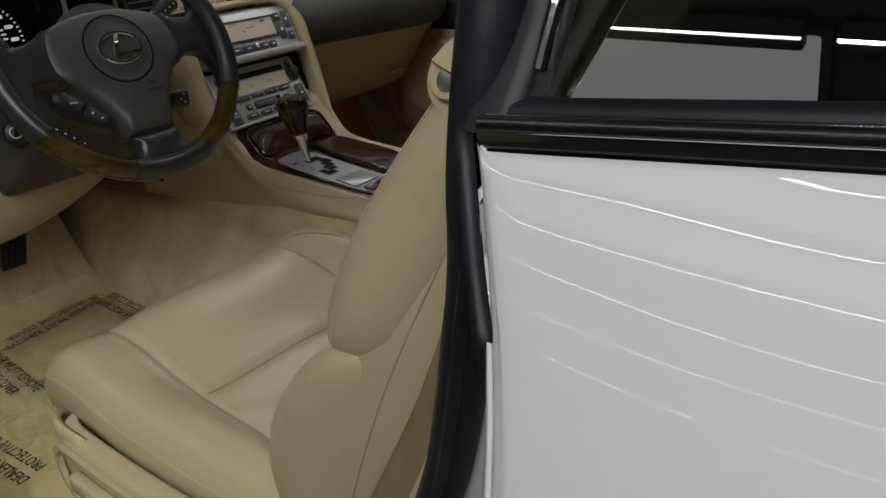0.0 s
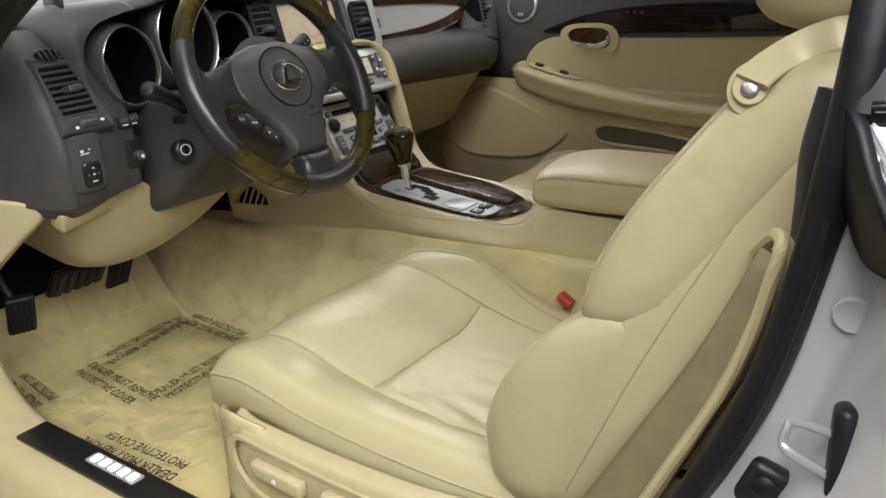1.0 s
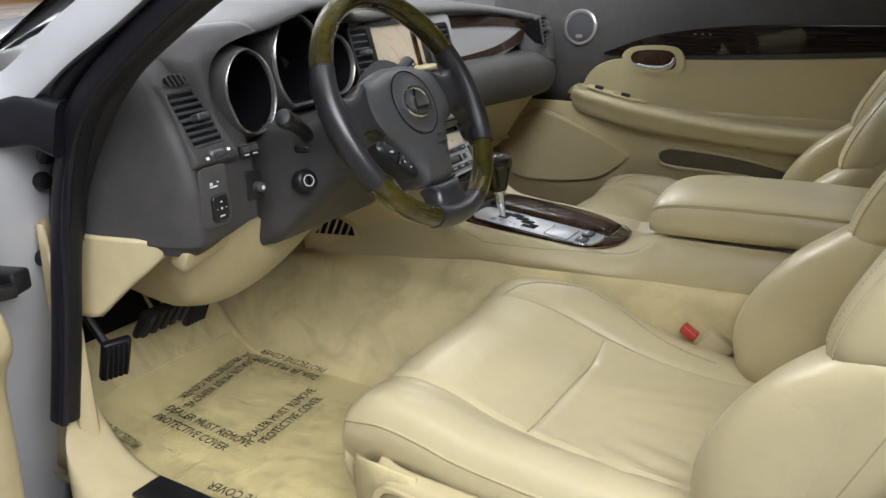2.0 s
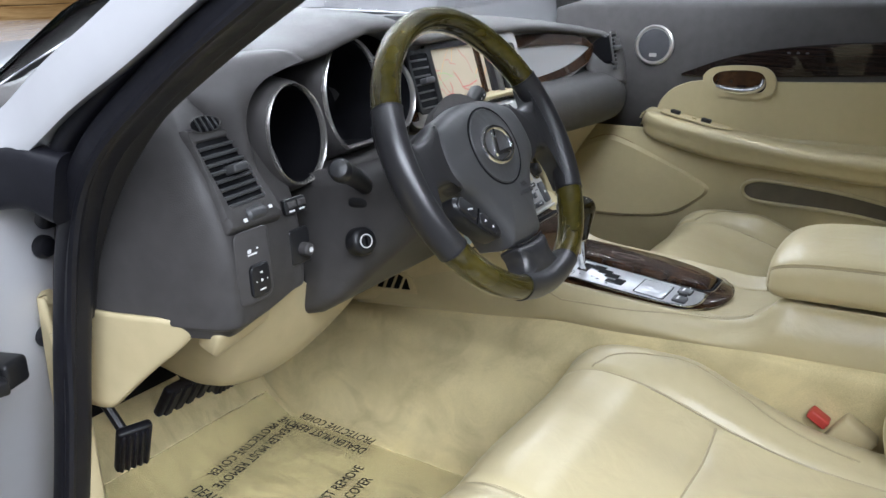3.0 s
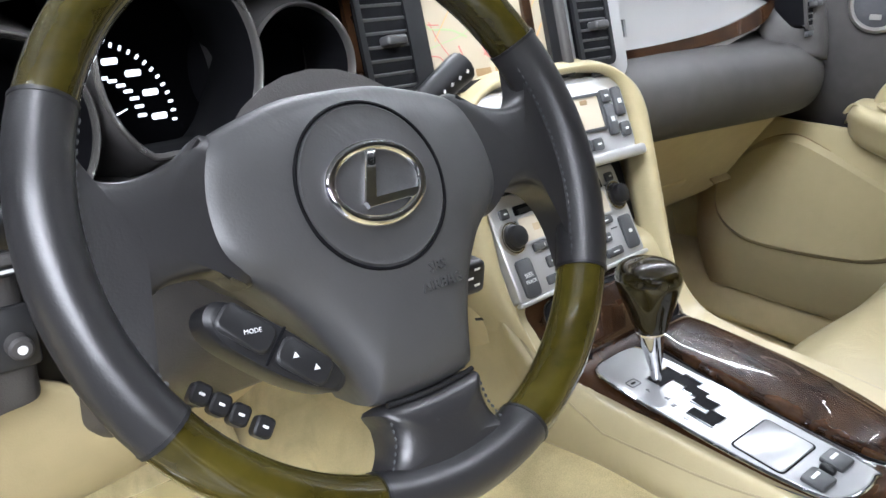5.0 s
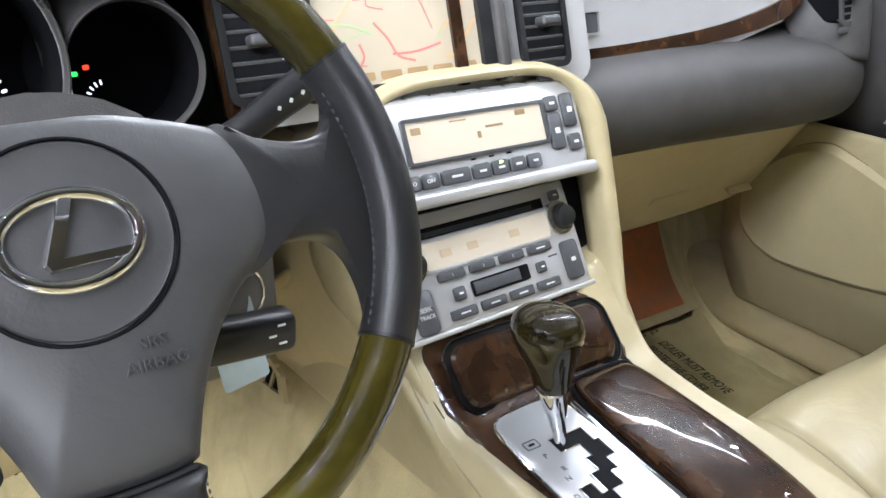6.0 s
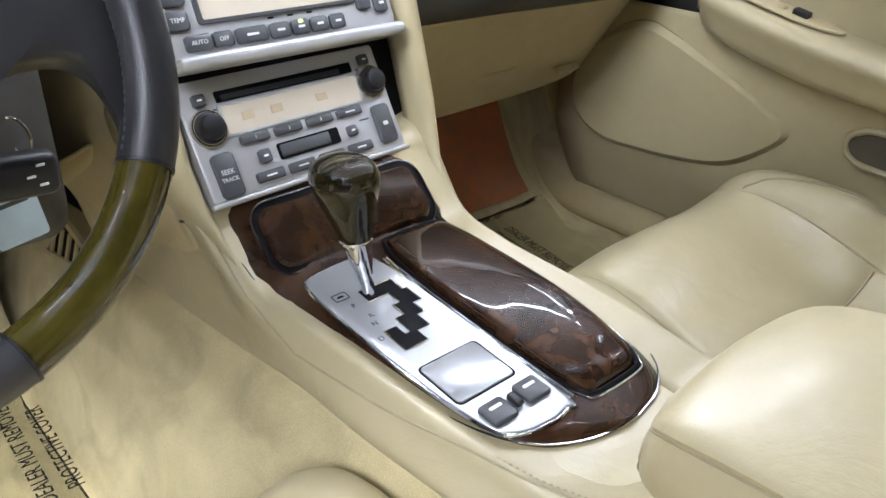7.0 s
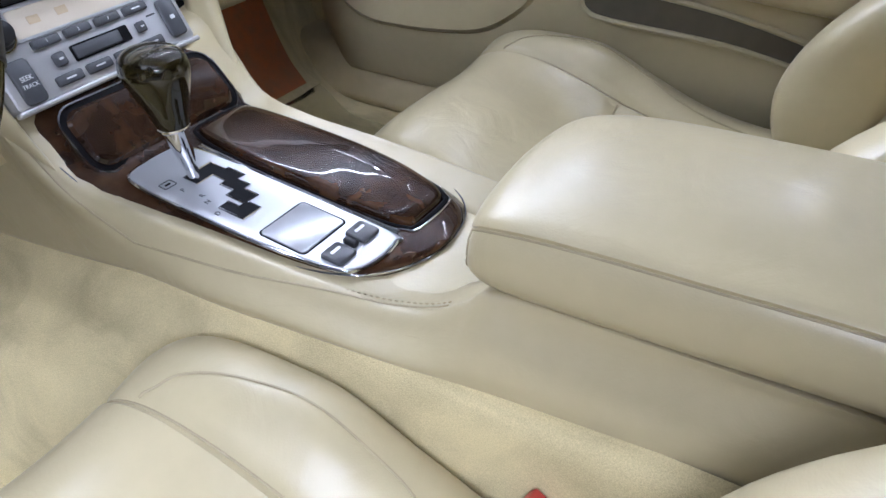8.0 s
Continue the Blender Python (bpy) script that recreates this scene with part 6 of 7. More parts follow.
for sx in (-1, 1):
    sk = key(RK, sx * 0.089, -0.031 if sx < 0 else -0.026, 0.021, 0.038, rad, mark=False)
    if sx < 0:
        words("SEEK", 0.006, RK @ Matrix.Translation((-0.089, -0.0285, 0.0042)), MARK, "button_word", sk)
        words("TRACK", 0.005, RK @ Matrix.Translation((-0.089, -0.035, 0.0042)), MARK, "button_word", sk)
    else:
        part("button_mark", prism(rrect(0.006, 0.004, 0.001, 1), 0.0003, RK @ Matrix.Translation((sx * 0.089, -0.026, 0.004))), MARK, sk)
    key(RK, sx * 0.090, 0.038 if sx > 0 else 0.034, 0.012, 0.010, rad)
    km = RK @ Matrix.Translation((sx * 0.090, 0.010 if sx < 0 else 0.016, 0))
    kn = part("knob_ring", lathe([(0.0165, 0), (0.0165, 0.003), (0.0145, 0.0035)], km, 30), RING, rad, "thin metal knob ring")
    part("gold_line", grid([[km @ V((x * s, y * s, 0.0036)) for x, y in ellipse(0.0155, 0.0155, 30)] for s in (1.0, 0.93)], wrap=True), surface("brass_line", (0.55, 0.42, 0.12), 0.25, 1.0), kn)
    part("knob", lathe([(0.0135, 0.0015), (0.0132, 0.006), (0.0112, 0.007), (0.0110, 0.011), (0.0098, 0.0135), (0.006, 0.0145), (0.002, 0.0148)], km, 30), BLACK, kn, "black rotary knob")
for x, y, w in ((-0.085, 0.024, 0.018), (0.085, 0.030, 0.014), (0.068, -0.017, 0.012)):
    part("print_bar", prism(rrect(w, 0.0016, 0.0004, 1), 0.0002, RK @ Matrix.Translation((x, y, 0))), BUTTON, rad)

# gear lever
gear = thing("gear_lever", (-0.037, 0.023, 0.534), "chrome gear lever with a dark olive wooden knob", "gear lever")
AX = plane_at((-0.037, 0.023, 0.532), (1, 0, 0), (0, 1, 0.10))
LEAN = AX @ Matrix.Rotation(radians(-13), 4, "X") @ Matrix.Rotation(radians(-7), 4, "Y")
sec = [(0.0052, 0.0, 0.0), (0.006, 0.02, 0.0), (0.0085, 0.035, 0.0), (0.0115, 0.052, 0.0), (0.0125, 0.058, 0.0)]
part("lever_shaft", lathe([(r, h) for r, h, _ in sec], LEAN, 20), CHROME, gear, "tapered chrome shaft")
part("lever_collar", lathe([(0.0125, 0.0575), (0.014, 0.059), (0.014, 0.061), (0.0125, 0.062)], LEAN, 24), CHROME, gear)
kn = [(0.0125, 0.061), (0.0145, 0.068), (0.0175, 0.080), (0.0215, 0.094), (0.0245, 0.106), (0.0255, 0.114), (0.0235, 0.1225), (0.018, 0.1275), (0.009, 0.130), (0.002, 0.1305)]
kb = grid([[LEAN @ V((x, y * 1.25 - 0.004 * (h - 0.06) / 0.06, h + 0.10 * y * (h - 0.061) / 0.07)) for x, y in ellipse(r, r, 28)] for r, h in [(q[0], q[1]) for q in crom([(a, b, 0) for a, b in kn], 3)]], wrap=True, cap=True)
part("lever_knob", kb, wood("dark_olive_knob", (0.006, 0.004, 0.0012), (0.026, 0.020, 0.004), (30, 30, 60), burl=2), gear, "glossy dark olive wooden knob")

# ---------------------------------------------------------------- seats
def seat(nm, label):
    """The driver's seat, where it stands; the other one is a copy."""
    s = thing(nm, (-0.375, -0.35, 0.21), label, "car seat", "front seats")
    cx = -0.375
    # cushion: stations from the front edge back; columns from the outer flank over the crowns
    net = []
    for y, zc, zl, zr, w in ((0.018, 0.360, 0.350, 0.365, 0.226), (0.028, 0.392, 0.385, 0.400, 0.234), (0.020, 0.420, 0.412, 0.432, 0.240), (-0.010, 0.440, 0.432, 0.456, 0.244), (-0.06, 0.448, 0.438, 0.468, 0.246), (-0.13, 0.437, 0.432, 0.470, 0.247), (-0.20, 0.412, 0.420, 0.466, 0.247), (-0.27, 0.394, 0.412, 0.438, 0.246), (-0.36, 0.384, 0.405, 0.408, 0.244), (-0.46, 0.382, 0.402, 0.398, 0.240), (-0.56, 0.388, 0.402, 0.405, 0.232)):
        drop = 0.0 if y > 0.0 else 1.0
        y -= 0.045 * min(1, max(0, (y + 0.20) / 0.22))
        zp = zl - 0.014 - 0.012 * drop
        net.append([(cx - w + 0.014, y, zp - 0.075), (cx - w - 0.002, y, zp - 0.035), (cx - w, y, zp), (cx - w + 0.022, y, zl + 0.002), (cx - w + 0.06, y, zl + 0.004), (cx - 0.145, y, (zl + zc) / 2 - 0.004), (cx - 0.07, y, zc), (cx + 0.02, y, zc), (cx + 0.10, y, zc - 0.002), (cx + 0.165, y, (zc + zr) / 2 - 0.002), (cx + 0.212, y, zr), (cx + w + 0.008, y, zr - 0.012), (cx + w + 0.022, y, zr - 0.045), (cx + w + 0.014, y, zr - 0.09)])
    r = surf(net, 8, 8)
    for q in r:
        for j in range(30, 78):
            x, y = q[j][0], q[j][1]
            d = 0.0
            for ax, ay, bx, by, h in ((-0.47, -0.36, -0.50, -0.46, 0.0045), (-0.43, -0.37, -0.455, -0.48, 0.004), (-0.50, -0.34, -0.545, -0.42, 0.0035), (-0.38, -0.35, -0.37, -0.45, 0.003), (-0.30, -0.30, -0.24, -0.42, 0.003), (-0.33, -0.32, -0.28, -0.46, 0.003)):
                t = min(1, max(0, ((x - ax) * (bx - ax) + (y - ay) * (by - ay)) / ((bx - ax) ** 2 + (by - ay) ** 2)))
                e = math.hypot(x - ax - t * (bx - ax), y - ay - t * (by - ay))
                d += h * (math.exp(-(e / 0.007) ** 2) - 0.5 * math.exp(-((e - 0.018) / 0.012) ** 2)) * math.sin(math.pi * (0.1 + 0.85 * t))
            q[j] = q[j] - np.array((0, 0, d))
    sl, sr = groove(r, 40, 0.006), groove(r, 72, 0.006)
    cross = r[54]
    for j in range(41, 72):
        cross[j] = cross[j] + np.array((0, 0, -0.005))
    cb = grid(r)
    arcline = drape(cb, crom([(-0.206, -0.070, 0.45), (-0.196, -0.078, 0.45), (-0.180, -0.091, 0.45), (-0.163, -0.133, 0.45), (-0.154, -0.195, 0.45), (-0.158, -0.266, 0.45), (-0.169, -0.309, 0.45), (-0.18, -0.42, 0.45)], 8))
    cu = part("seat_cushion", cb, TAN, s, "cream leather seat cushion", solid=0.004)
    for ln in (sl[16:], sr[16:]):
        part("cushion_seam", tube([V(q) + V((0, 0, 0.001)) for q in ln], 0.0014, 6), SEAM, cu)
    part("cushion_seam", tube([V(q) + V((0, 0, 0.001)) for q in cross[41:72]], 0.0014, 6), SEAM, cu)
    part("piping", tube([V(q[16]) + V((-0.001, 0, 0)) for q in r[16:]], 0.0022, 6), TAN, cu)
    part("cushion_seam", tube(arcline, 0.0012, 6), SEAM, cu)
    part("piping", tube([V(q[16]) + V((-0.0005, 0, -0.007)) for q in r[16:]], 0.0012, 6), SEAM, cu)
    # base with cream plastic valance
    val = []
    for y, x, zt, zb in ((-0.103, -0.560, 0.345, 0.205), (-0.083, -0.605, 0.350, 0.205), (-0.088, -0.638, 0.352, 0.205), (-0.113, -0.654, 0.352, 0.205), (-0.16, -0.658, 0.350, 0.205), (-0.30, -0.660, 0.349, 0.205), (-0.45, -0.660, 0.358, 0.205), (-0.58, -0.655, 0.385, 0.205), (-0.66, -0.64, 0.395, 0.205)):
        val.append([(x + 0.03, y, zt + 0.012), (x + 0.012, y, zt + 0.010), (x + 0.002, y, zt), (x, y, zt - 0.03), (x + 0.002, y, (zt + zb) / 2), (x + 0.006, y, zb)])
    va = part("valance", grid(surf(val, 4, 4)), TAN_TRIM, s, "cream plastic seat valance", solid=0.004)
    wl = [[(x, y, 0.205), (x, y, 0.28), (x, y, zt - 0.013), (x + 0.004, y, zt)] for x, y, zt in ((-0.28, -0.024, 0.338), (-0.45, -0.021, 0.338), (-0.56, -0.024, 0.340), (-0.605, -0.032, 0.346), (-0.632, -0.054, 0.358), (-0.648, -0.091, 0.37), (-0.652, -0.121, 0.372), (-0.650, -0.156, 0.368))]
    part("side_bolster_cloth", grid(surf(wl, 3, 3)), CARPET, s, "pale cloth side of the seat base", solid=0.01)
    recess = crom([(-0.12, 0.345, 0), (-0.20, 0.342, 0), (-0.32, 0.338, 0), (-0.42, 0.335, 0), (-0.44, 0.30, 0), (-0.40, 0.268, 0), (-0.28, 0.262, 0), (-0.16, 0.268, 0), (-0.115, 0.30, 0)], 4, True)
    fm = plane_at((-0.657, 0, 0), (0, -1, 0), (0, 0, 1))
    oo = [(-p[0], p[1]) for p in recess]
    c0 = np.mean(oo, 0)
    part("switch_recess", plate_with_hole([(c0[0] + (x - c0[0]) * 1.06, c0[1] + (y - c0[1]) * 1.12) for x, y in oo], oo, 0.007, fm), TAN_TRIM, va)
    for y, L in ((-0.200, 0.092), (-0.296, 0.034)):
        part("seat_switch", rbox(0.018, L, 0.026, 0.006, pose(-0.668, y, 0.316, 3)), TAN_TRIM, va, "cream seat adjuster switch")
    part("switch_pip", lathe([(0.004, 0), (0.004, 0.001)], plane_at((-0.677, -0.20, 0.315), (0, -1, 0), (0, 0, 1)), 8), MARK, va)
    part("seat_frame", rbox(0.44, 0.55, 0.13, 0.02, pose(cx, -0.33, 0.275)), BLACK, s)
    # backrest shell and centre
    sh = []
    for z, yf, yb, hw in ((0.365, -0.545, -0.640, 0.225), (0.42, -0.560, -0.665, 0.240), (0.50, -0.592, -0.702, 0.248), (0.58, -0.625, -0.735, 0.250), (0.66, -0.662, -0.768, 0.248), (0.74, -0.705, -0.796, 0.240), (0.81, -0.738, -0.818, 0.228), (0.87, -0.770, -0.838, 0.212), (0.897, -0.790, -0.846, 0.185), (0.910, -0.805, -0.846, 0.14)):
        f = yf
        sh.append([(cx - hw * 0.80, yb - 0.012, z), (cx - hw * 0.96, yb + 0.004, z), (cx - hw, yb + 0.03, z), (cx - hw, (f * 0.7 + yb * 0.3), z), (cx - hw * 0.97, f + 0.012, z), (cx - hw * 0.86, f + 0.022, z), (cx - hw * 0.62, f + 0.008, z), (cx - hw * 0.3, f + 0.004, z), (cx, f + 0.002, z), (cx + hw * 0.3, f + 0.004, z), (cx + hw * 0.62, f + 0.008, z), (cx + hw * 0.86, f + 0.022, z), (cx + hw * 0.97, f + 0.012, z), (cx + hw, (f * 0.7 + yb * 0.3), z), (cx + hw, yb + 0.03, z), (cx + hw * 0.96, yb + 0.004, z), (cx + hw * 0.80, yb - 0.012, z)])
    r = surf(sh, 4, 4)
    bm = grid(r, cap=False)
    bmesh.ops.holes_fill(bm, edges=[e for e in bm.edges if e.is_boundary], sides=600)
    bk = part("backrest", bm, TAN, s, "cream leather backrest")
    for col in (12, 52):
        part("backrest_seam", tube([V(q[col]) for q in r[4:30]], 0.0009, 6), SEAM, bk)
    # bolsters: a lower and an upper roll on each side
    for sg in (-1, 1):
        for nm_, st in (("lower_bolster", ((0.385, -0.515, 0.034, 0.205, 0.04), (0.42, -0.490, 0.048, 0.204, 0.058), (0.48, -0.480, 0.052, 0.203, 0.074), (0.545, -0.502, 0.053, 0.203, 0.076), (0.60, -0.545, 0.052, 0.203, 0.066), (0.63, -0.586, 0.048, 0.203, 0.045), (0.644, -0.612, 0.036, 0.203, 0.025), (0.648, -0.63, 0.02, 0.203, 0.012))), ("upper_bolster", ((0.624, -0.632, 0.022, 0.200, 0.012), (0.630, -0.602, 0.042, 0.200, 0.036), (0.65, -0.590, 0.053, 0.199, 0.060), (0.70, -0.603, 0.056, 0.197, 0.070), (0.76, -0.634, 0.056, 0.192, 0.072), (0.82, -0.676, 0.053, 0.186, 0.068), (0.87, -0.718, 0.050, 0.174, 0.058), (0.895, -0.758, 0.046, 0.156, 0.046), (0.910, -0.80, 0.030, 0.14, 0.024)))):
            rw = []
            for z, yf, rx, xo, ry in st:
                ring = []
                for k in range(20):
                    a = 2 * math.pi * k / 20
                    c, d = math.cos(a), math.sin(a)
                    ring.append((cx + sg * (xo + rx * 0.92 * abs(c) ** 0.75 * (1 if c > 0 else -1)), yf + ((0.042 if nm_ == "lower_bolster" else 0.02) if sg > 0 else 0.0) - ry + ry * abs(d) ** 0.8 * (1 if d > 0 else -1), z - 0.25 * ry * d))
                rw.append(ring)
            rw = [[q for q in row] for row in zip(*[crom([row[k] for row in rw], 4) for k in range(20)])]
            b = part(nm_, grid(rw, wrap=True, cap=True), TAN, s, "cream leather side bolster")
            if nm_ == "upper_bolster":
                part("bolster_seam", tube([V(row[3 if sg < 0 else 7]) for row in rw[4:]], 0.0012, 6), SEAM, b)
                stitches([V(row[4 if sg < 0 else 6]) for row in rw[4:]], SEAM, b, 0.006, 0.0006)
            if nm_ == "upper_bolster" and sg < 0:
                ub = grid(rw, wrap=True, cap=True)
                spot = drape(ub, [(-0.585, -0.733, 0.858)], (0.95, 0.1, -0.3), 0.0)[0]
                strap = drape(ub, crom([(-0.59, -0.732, 0.854), (-0.586, -0.740, 0.872), (-0.580, -0.753, 0.890), (-0.572, -0.770, 0.900), (-0.566, -0.790, 0.904)], 5), (0.9, 0.0, -0.45), 0.016)
                ub.free()
    # belt guide strap with a metal snap on the outer shoulder
    patch = plane_at(spot, (0.05, -1, 0), (0.34, -0.12, 0.93))
    part("strap_patch", puff(ellipse(0.0205, 0.0235, 30), patch, [(1.0, -0.012), (1.0, 0.003), (0.95, 0.006), (0.85, 0.0065), (0.5, 0.007)]), TAN, s, "round leather strap patch")
    SP = strap[2:] + [strap[-1] + V((0.02, -0.03, 0.002)), strap[-1] + V((0.04, -0.06, -0.01))]
    part("strap_end", puff(ellipse(0.0150, 0.0150, 28), patch, [(1.0, 0.004), (1.0, 0.0105), (0.93, 0.012), (0.6, 0.0122)]), TAN, s, "rounded strap end")
    part("belt_strap", sweep(SP, rrect(0.030, 0.0055, 0.0025), up=(-0.85, 0.1, 0.5)), TAN, s, "cream leather belt guide strap")
    part("strap_snap", lathe([(0.0075, -0.008), (0.0075, 0.0016), (0.006, 0.0026), (0.003, 0.0030)], patch @ Matrix.Translation((0, -0.002, 0.0115)), 24), RING, s, "round metal snap")
    part("back_panel", grid(surf([[(cx - hw, yb, z) for hw in (0.20, 0.1, -0.1, -0.2)] for z, yb in ((0.40, -0.672), (0.6, -0.758), (0.8, -0.830))], 3, 3)), BACKCLOTH, s, "brown seat back panel", solid=0.006)
    # headrest
    part("headrest", rbox(0.25, 0.095, 0.16, 0.04, pose(cx, -0.752, 0.976, 14), 6), TAN, s, "cream leather headrest")
    for dx in (-0.05, 0.05):
        part("headrest_post", tube([(cx + dx, -0.79, 0.88), (cx + dx, -0.785, 0.95)], 0.006, 10, up=(1, 0, 0)), CHROME, s, "chrome headrest post")
    slim = Matrix(((0.953, 0, 0, -0.0094), (0, 1, 0, 0.004), (0, 0, 1, 0.008), (0, 0, 0, 1)))
    return shifted(s, slim)


driver = seat("driver_seat", "cream leather driver's seat with side bolsters and a headrest")
other = copy_thing(driver, pose(0.375, -0.275, 0.222))
other.name = "passenger_seat"
other["label"] = "cream leather passenger seat beside the console armrest"

# belt buckle between seat and console
buck = thing("seat_belt_buckle", (-0.115, -0.36, 0.33), "cream seat belt buckle with a red button", "buckle")
part("buckle_body", rbox(0.026, 0.05, 0.11, 0.006, pose(-0.117, -0.381, 0.374, 32)), TAN_TRIM, buck, "cream plastic buckle body")
part("release_button", rbox(0.020, 0.028, 0.014, 0.003, pose(-0.117, -0.356, 0.4195, 32)), RED, buck, "red release button")

# ---------------------------------------------------------------- passenger door
pd = thing("passenger_door", (0.70, -0.2, 0.28), "closed passenger door with cream panels and a dark veneer strip", "car door")
rows = []
for z, x in ((0.945, 0.725), (0.925, 0.695), (0.90, 0.686), (0.86, 0.68), (0.80, 0.674), (0.76, 0.672), (0.70, 0.676), (0.64, 0.70), (0.56, 0.765), (0.44, 0.80), (0.30, 0.82)):
    rows.append([(x, y, z) for y in (0.42, 0.30, 0.1, -0.2, -0.5, -0.9)])
part("door_card", grid(surf(rows, 3, 4)), CHAR, pd, "charcoal upper door card", solid=0.01)
DM = plane_at((0.672, 0, 0), (0, -1, 0), (-0.0, 0, 1))


def dpatch(nm, pts, d, mat, label, parent, bev=0.003, dx=0.0, n=5, m=None):
    o = crom([(-y, z, 0) for y, z in pts], n, True)
    return part(nm, prism([(p[0], p[1]) for p in o], d, (m or DM) @ Matrix.Translation((0, 0, dx)), bev, 0.02), mat, parent, label)


dpatch("door_insert", [(0.155, 0.66), (0.152, 0.69), (0.138, 0.72), (0.105, 0.747), (0.04, 0.762), (-0.15, 0.766), (-0.40, 0.778), (-0.70, 0.80), (-0.86, 0.81), (-0.87, 0.70), (-0.86, 0.58), (-0.5, 0.57), (0.0, 0.60), (0.13, 0.635)], 0.006, TAN, "cream leather door insert", pd)
dpatch("veneer_strip", [(0.10, 0.770), (0.07, 0.785), (0.0, 0.812), (-0.10, 0.833), (-0.25, 0.848), (-0.45, 0.853), (-0.70, 0.856), (-0.87, 0.86), (-0.87, 0.815), (-0.6, 0.802), (-0.35, 0.788), (-0.1, 0.774), (0.04, 0.768)], 0.007, DARKWOOD, "dark glossy veneer strip", pd)
for k in range(3):
    part("memory_button", prism(rrect(0.006, 0.004, 0.001), 0.002, DM @ Matrix.Translation((0.125 + 0.018 * k, 0.826, 0.007))), BUTTON, pd)
# speaker
SM = plane_at((0.676, 0.168, 0.834), (0, -1, 0), (0.12, 0, 0.99))
spk = part("speaker", lathe([(0.045, 0.0), (0.045, 0.005), (0.041, 0.007), (0.0395, 0.005)], SM, 44), RING, pd, "round door speaker with a satin ring")
part("speaker_grille", lathe([(0.0395, 0.002), (0.036, 0.0055), (0.02, 0.007), (0.004, 0.0072)], SM, 40), surface("grey_speaker_cloth", (0.055, 0.055, 0.06), 0.9, bump=0.8, bump_scale=1500), spk)
part("speaker_badge", prism(rrect(0.017, 0.008, 0.001), 0.001, SM @ Matrix.Translation((0.0, -0.022, 0.007))), RING, spk)
# handle cup
HM = plane_at((0.668, -0.030, 0.763), (0, -1, 0), (0, 0, 1))
oc = crom([(-0.078, 0.0, 0), (-0.06, 0.026, 0), (0.0, 0.034, 0), (0.055, 0.030, 0), (0.076, 0.005, 0), (0.068, -0.028, 0), (0.02, -0.036, 0), (-0.045, -0.030, 0)], 5, True)
oc = [(p[0], p[1]) for p in oc]
cup = part("handle_surround", plate_with_hole(oc, [(x * 0.74, y * 0.70) for x, y in oc], 0.009, HM), TAN, pd, "cream oval surround of the door handle")
part("handle_well", grid([[HM @ V((x * s, y * s, z)) for x, y in oc] for s, z in ((0.75, 0.004), (0.7, -0.012))], wrap=True, cap=True), BURL, cup, "dark glossy handle cup")
hd = [(-0.048, -0.012, 0.006), (-0.02, -0.018, 0.010), (0.02, -0.019, 0.011), (0.045, -0.010, 0.008), (0.050, 0.006, 0.004)]
part("door_handle", tube([HM @ V(p) for p in crom(hd, 5)], 0.0068, 12, up=(1, 0, 0), scale=lambda f: 0.7 + 0.5 * math.sin(math.pi * f)), CHROME, cup, "chrome inside door handle")
# armrest
AR = []
for y, xi, zt, zb in ((0.185, 0.664, 0.668, 0.640), (0.172, 0.640, 0.684, 0.632), (0.14, 0.622, 0.684, 0.622), (0.06, 0.612, 0.668, 0.604), (-0.04, 0.608, 0.650, 0.588), (-0.17, 0.608, 0.632, 0.578), (-0.35, 0.608, 0.622, 0.566), (-0.55, 0.608, 0.618, 0.562), (-0.85, 0.61, 0.618, 0.56)):
    AR.append([(0.684, y, zt + 0.008), (0.668, y, zt + 0.006), (0.65, y, zt + 0.002), (xi + 0.014, y, zt), (xi + 0.003, y, zt - 0.006), (xi, y, zt - 0.016), (xi + 0.006, y, (zt + zb) / 2), (xi + 0.024, y, zb), (0.73, y, zb - 0.004)])
part("door_armrest", grid(surf(AR, 4, 5)), TAN, pd, "cream leather door armrest", solid=0.003)
swm = plane_at((0.652, 0.062, 0.6745), (0, -1, -0.21), (1, 0, 0.10))
sp_ = part("switch_plinth", prism([(p[0], p[1]) for p in crom([(-0.075, 0.0, 0), (-0.06, 0.016, 0), (0.05, 0.016, 0), (0.09, 0.006, 0), (0.05, -0.014, 0), (-0.06, -0.014, 0)], 4, True)], 0.003, swm, 0.001), TAN_TRIM, pd, "cream window switch plinth")
for dx in (-0.042, 0.030):
    part("window_switch", rbox(0.022, 0.012, 0.008, 0.002, swm @ pose(dx, 0.001, 0.006)), BLACK, sp_, "black window switch")
part("lock_switch", rbox(0.010, 0.009, 0.005, 0.0015, swm @ pose(0.003, 0.001, 0.004)), TAN_TRIM, sp_)
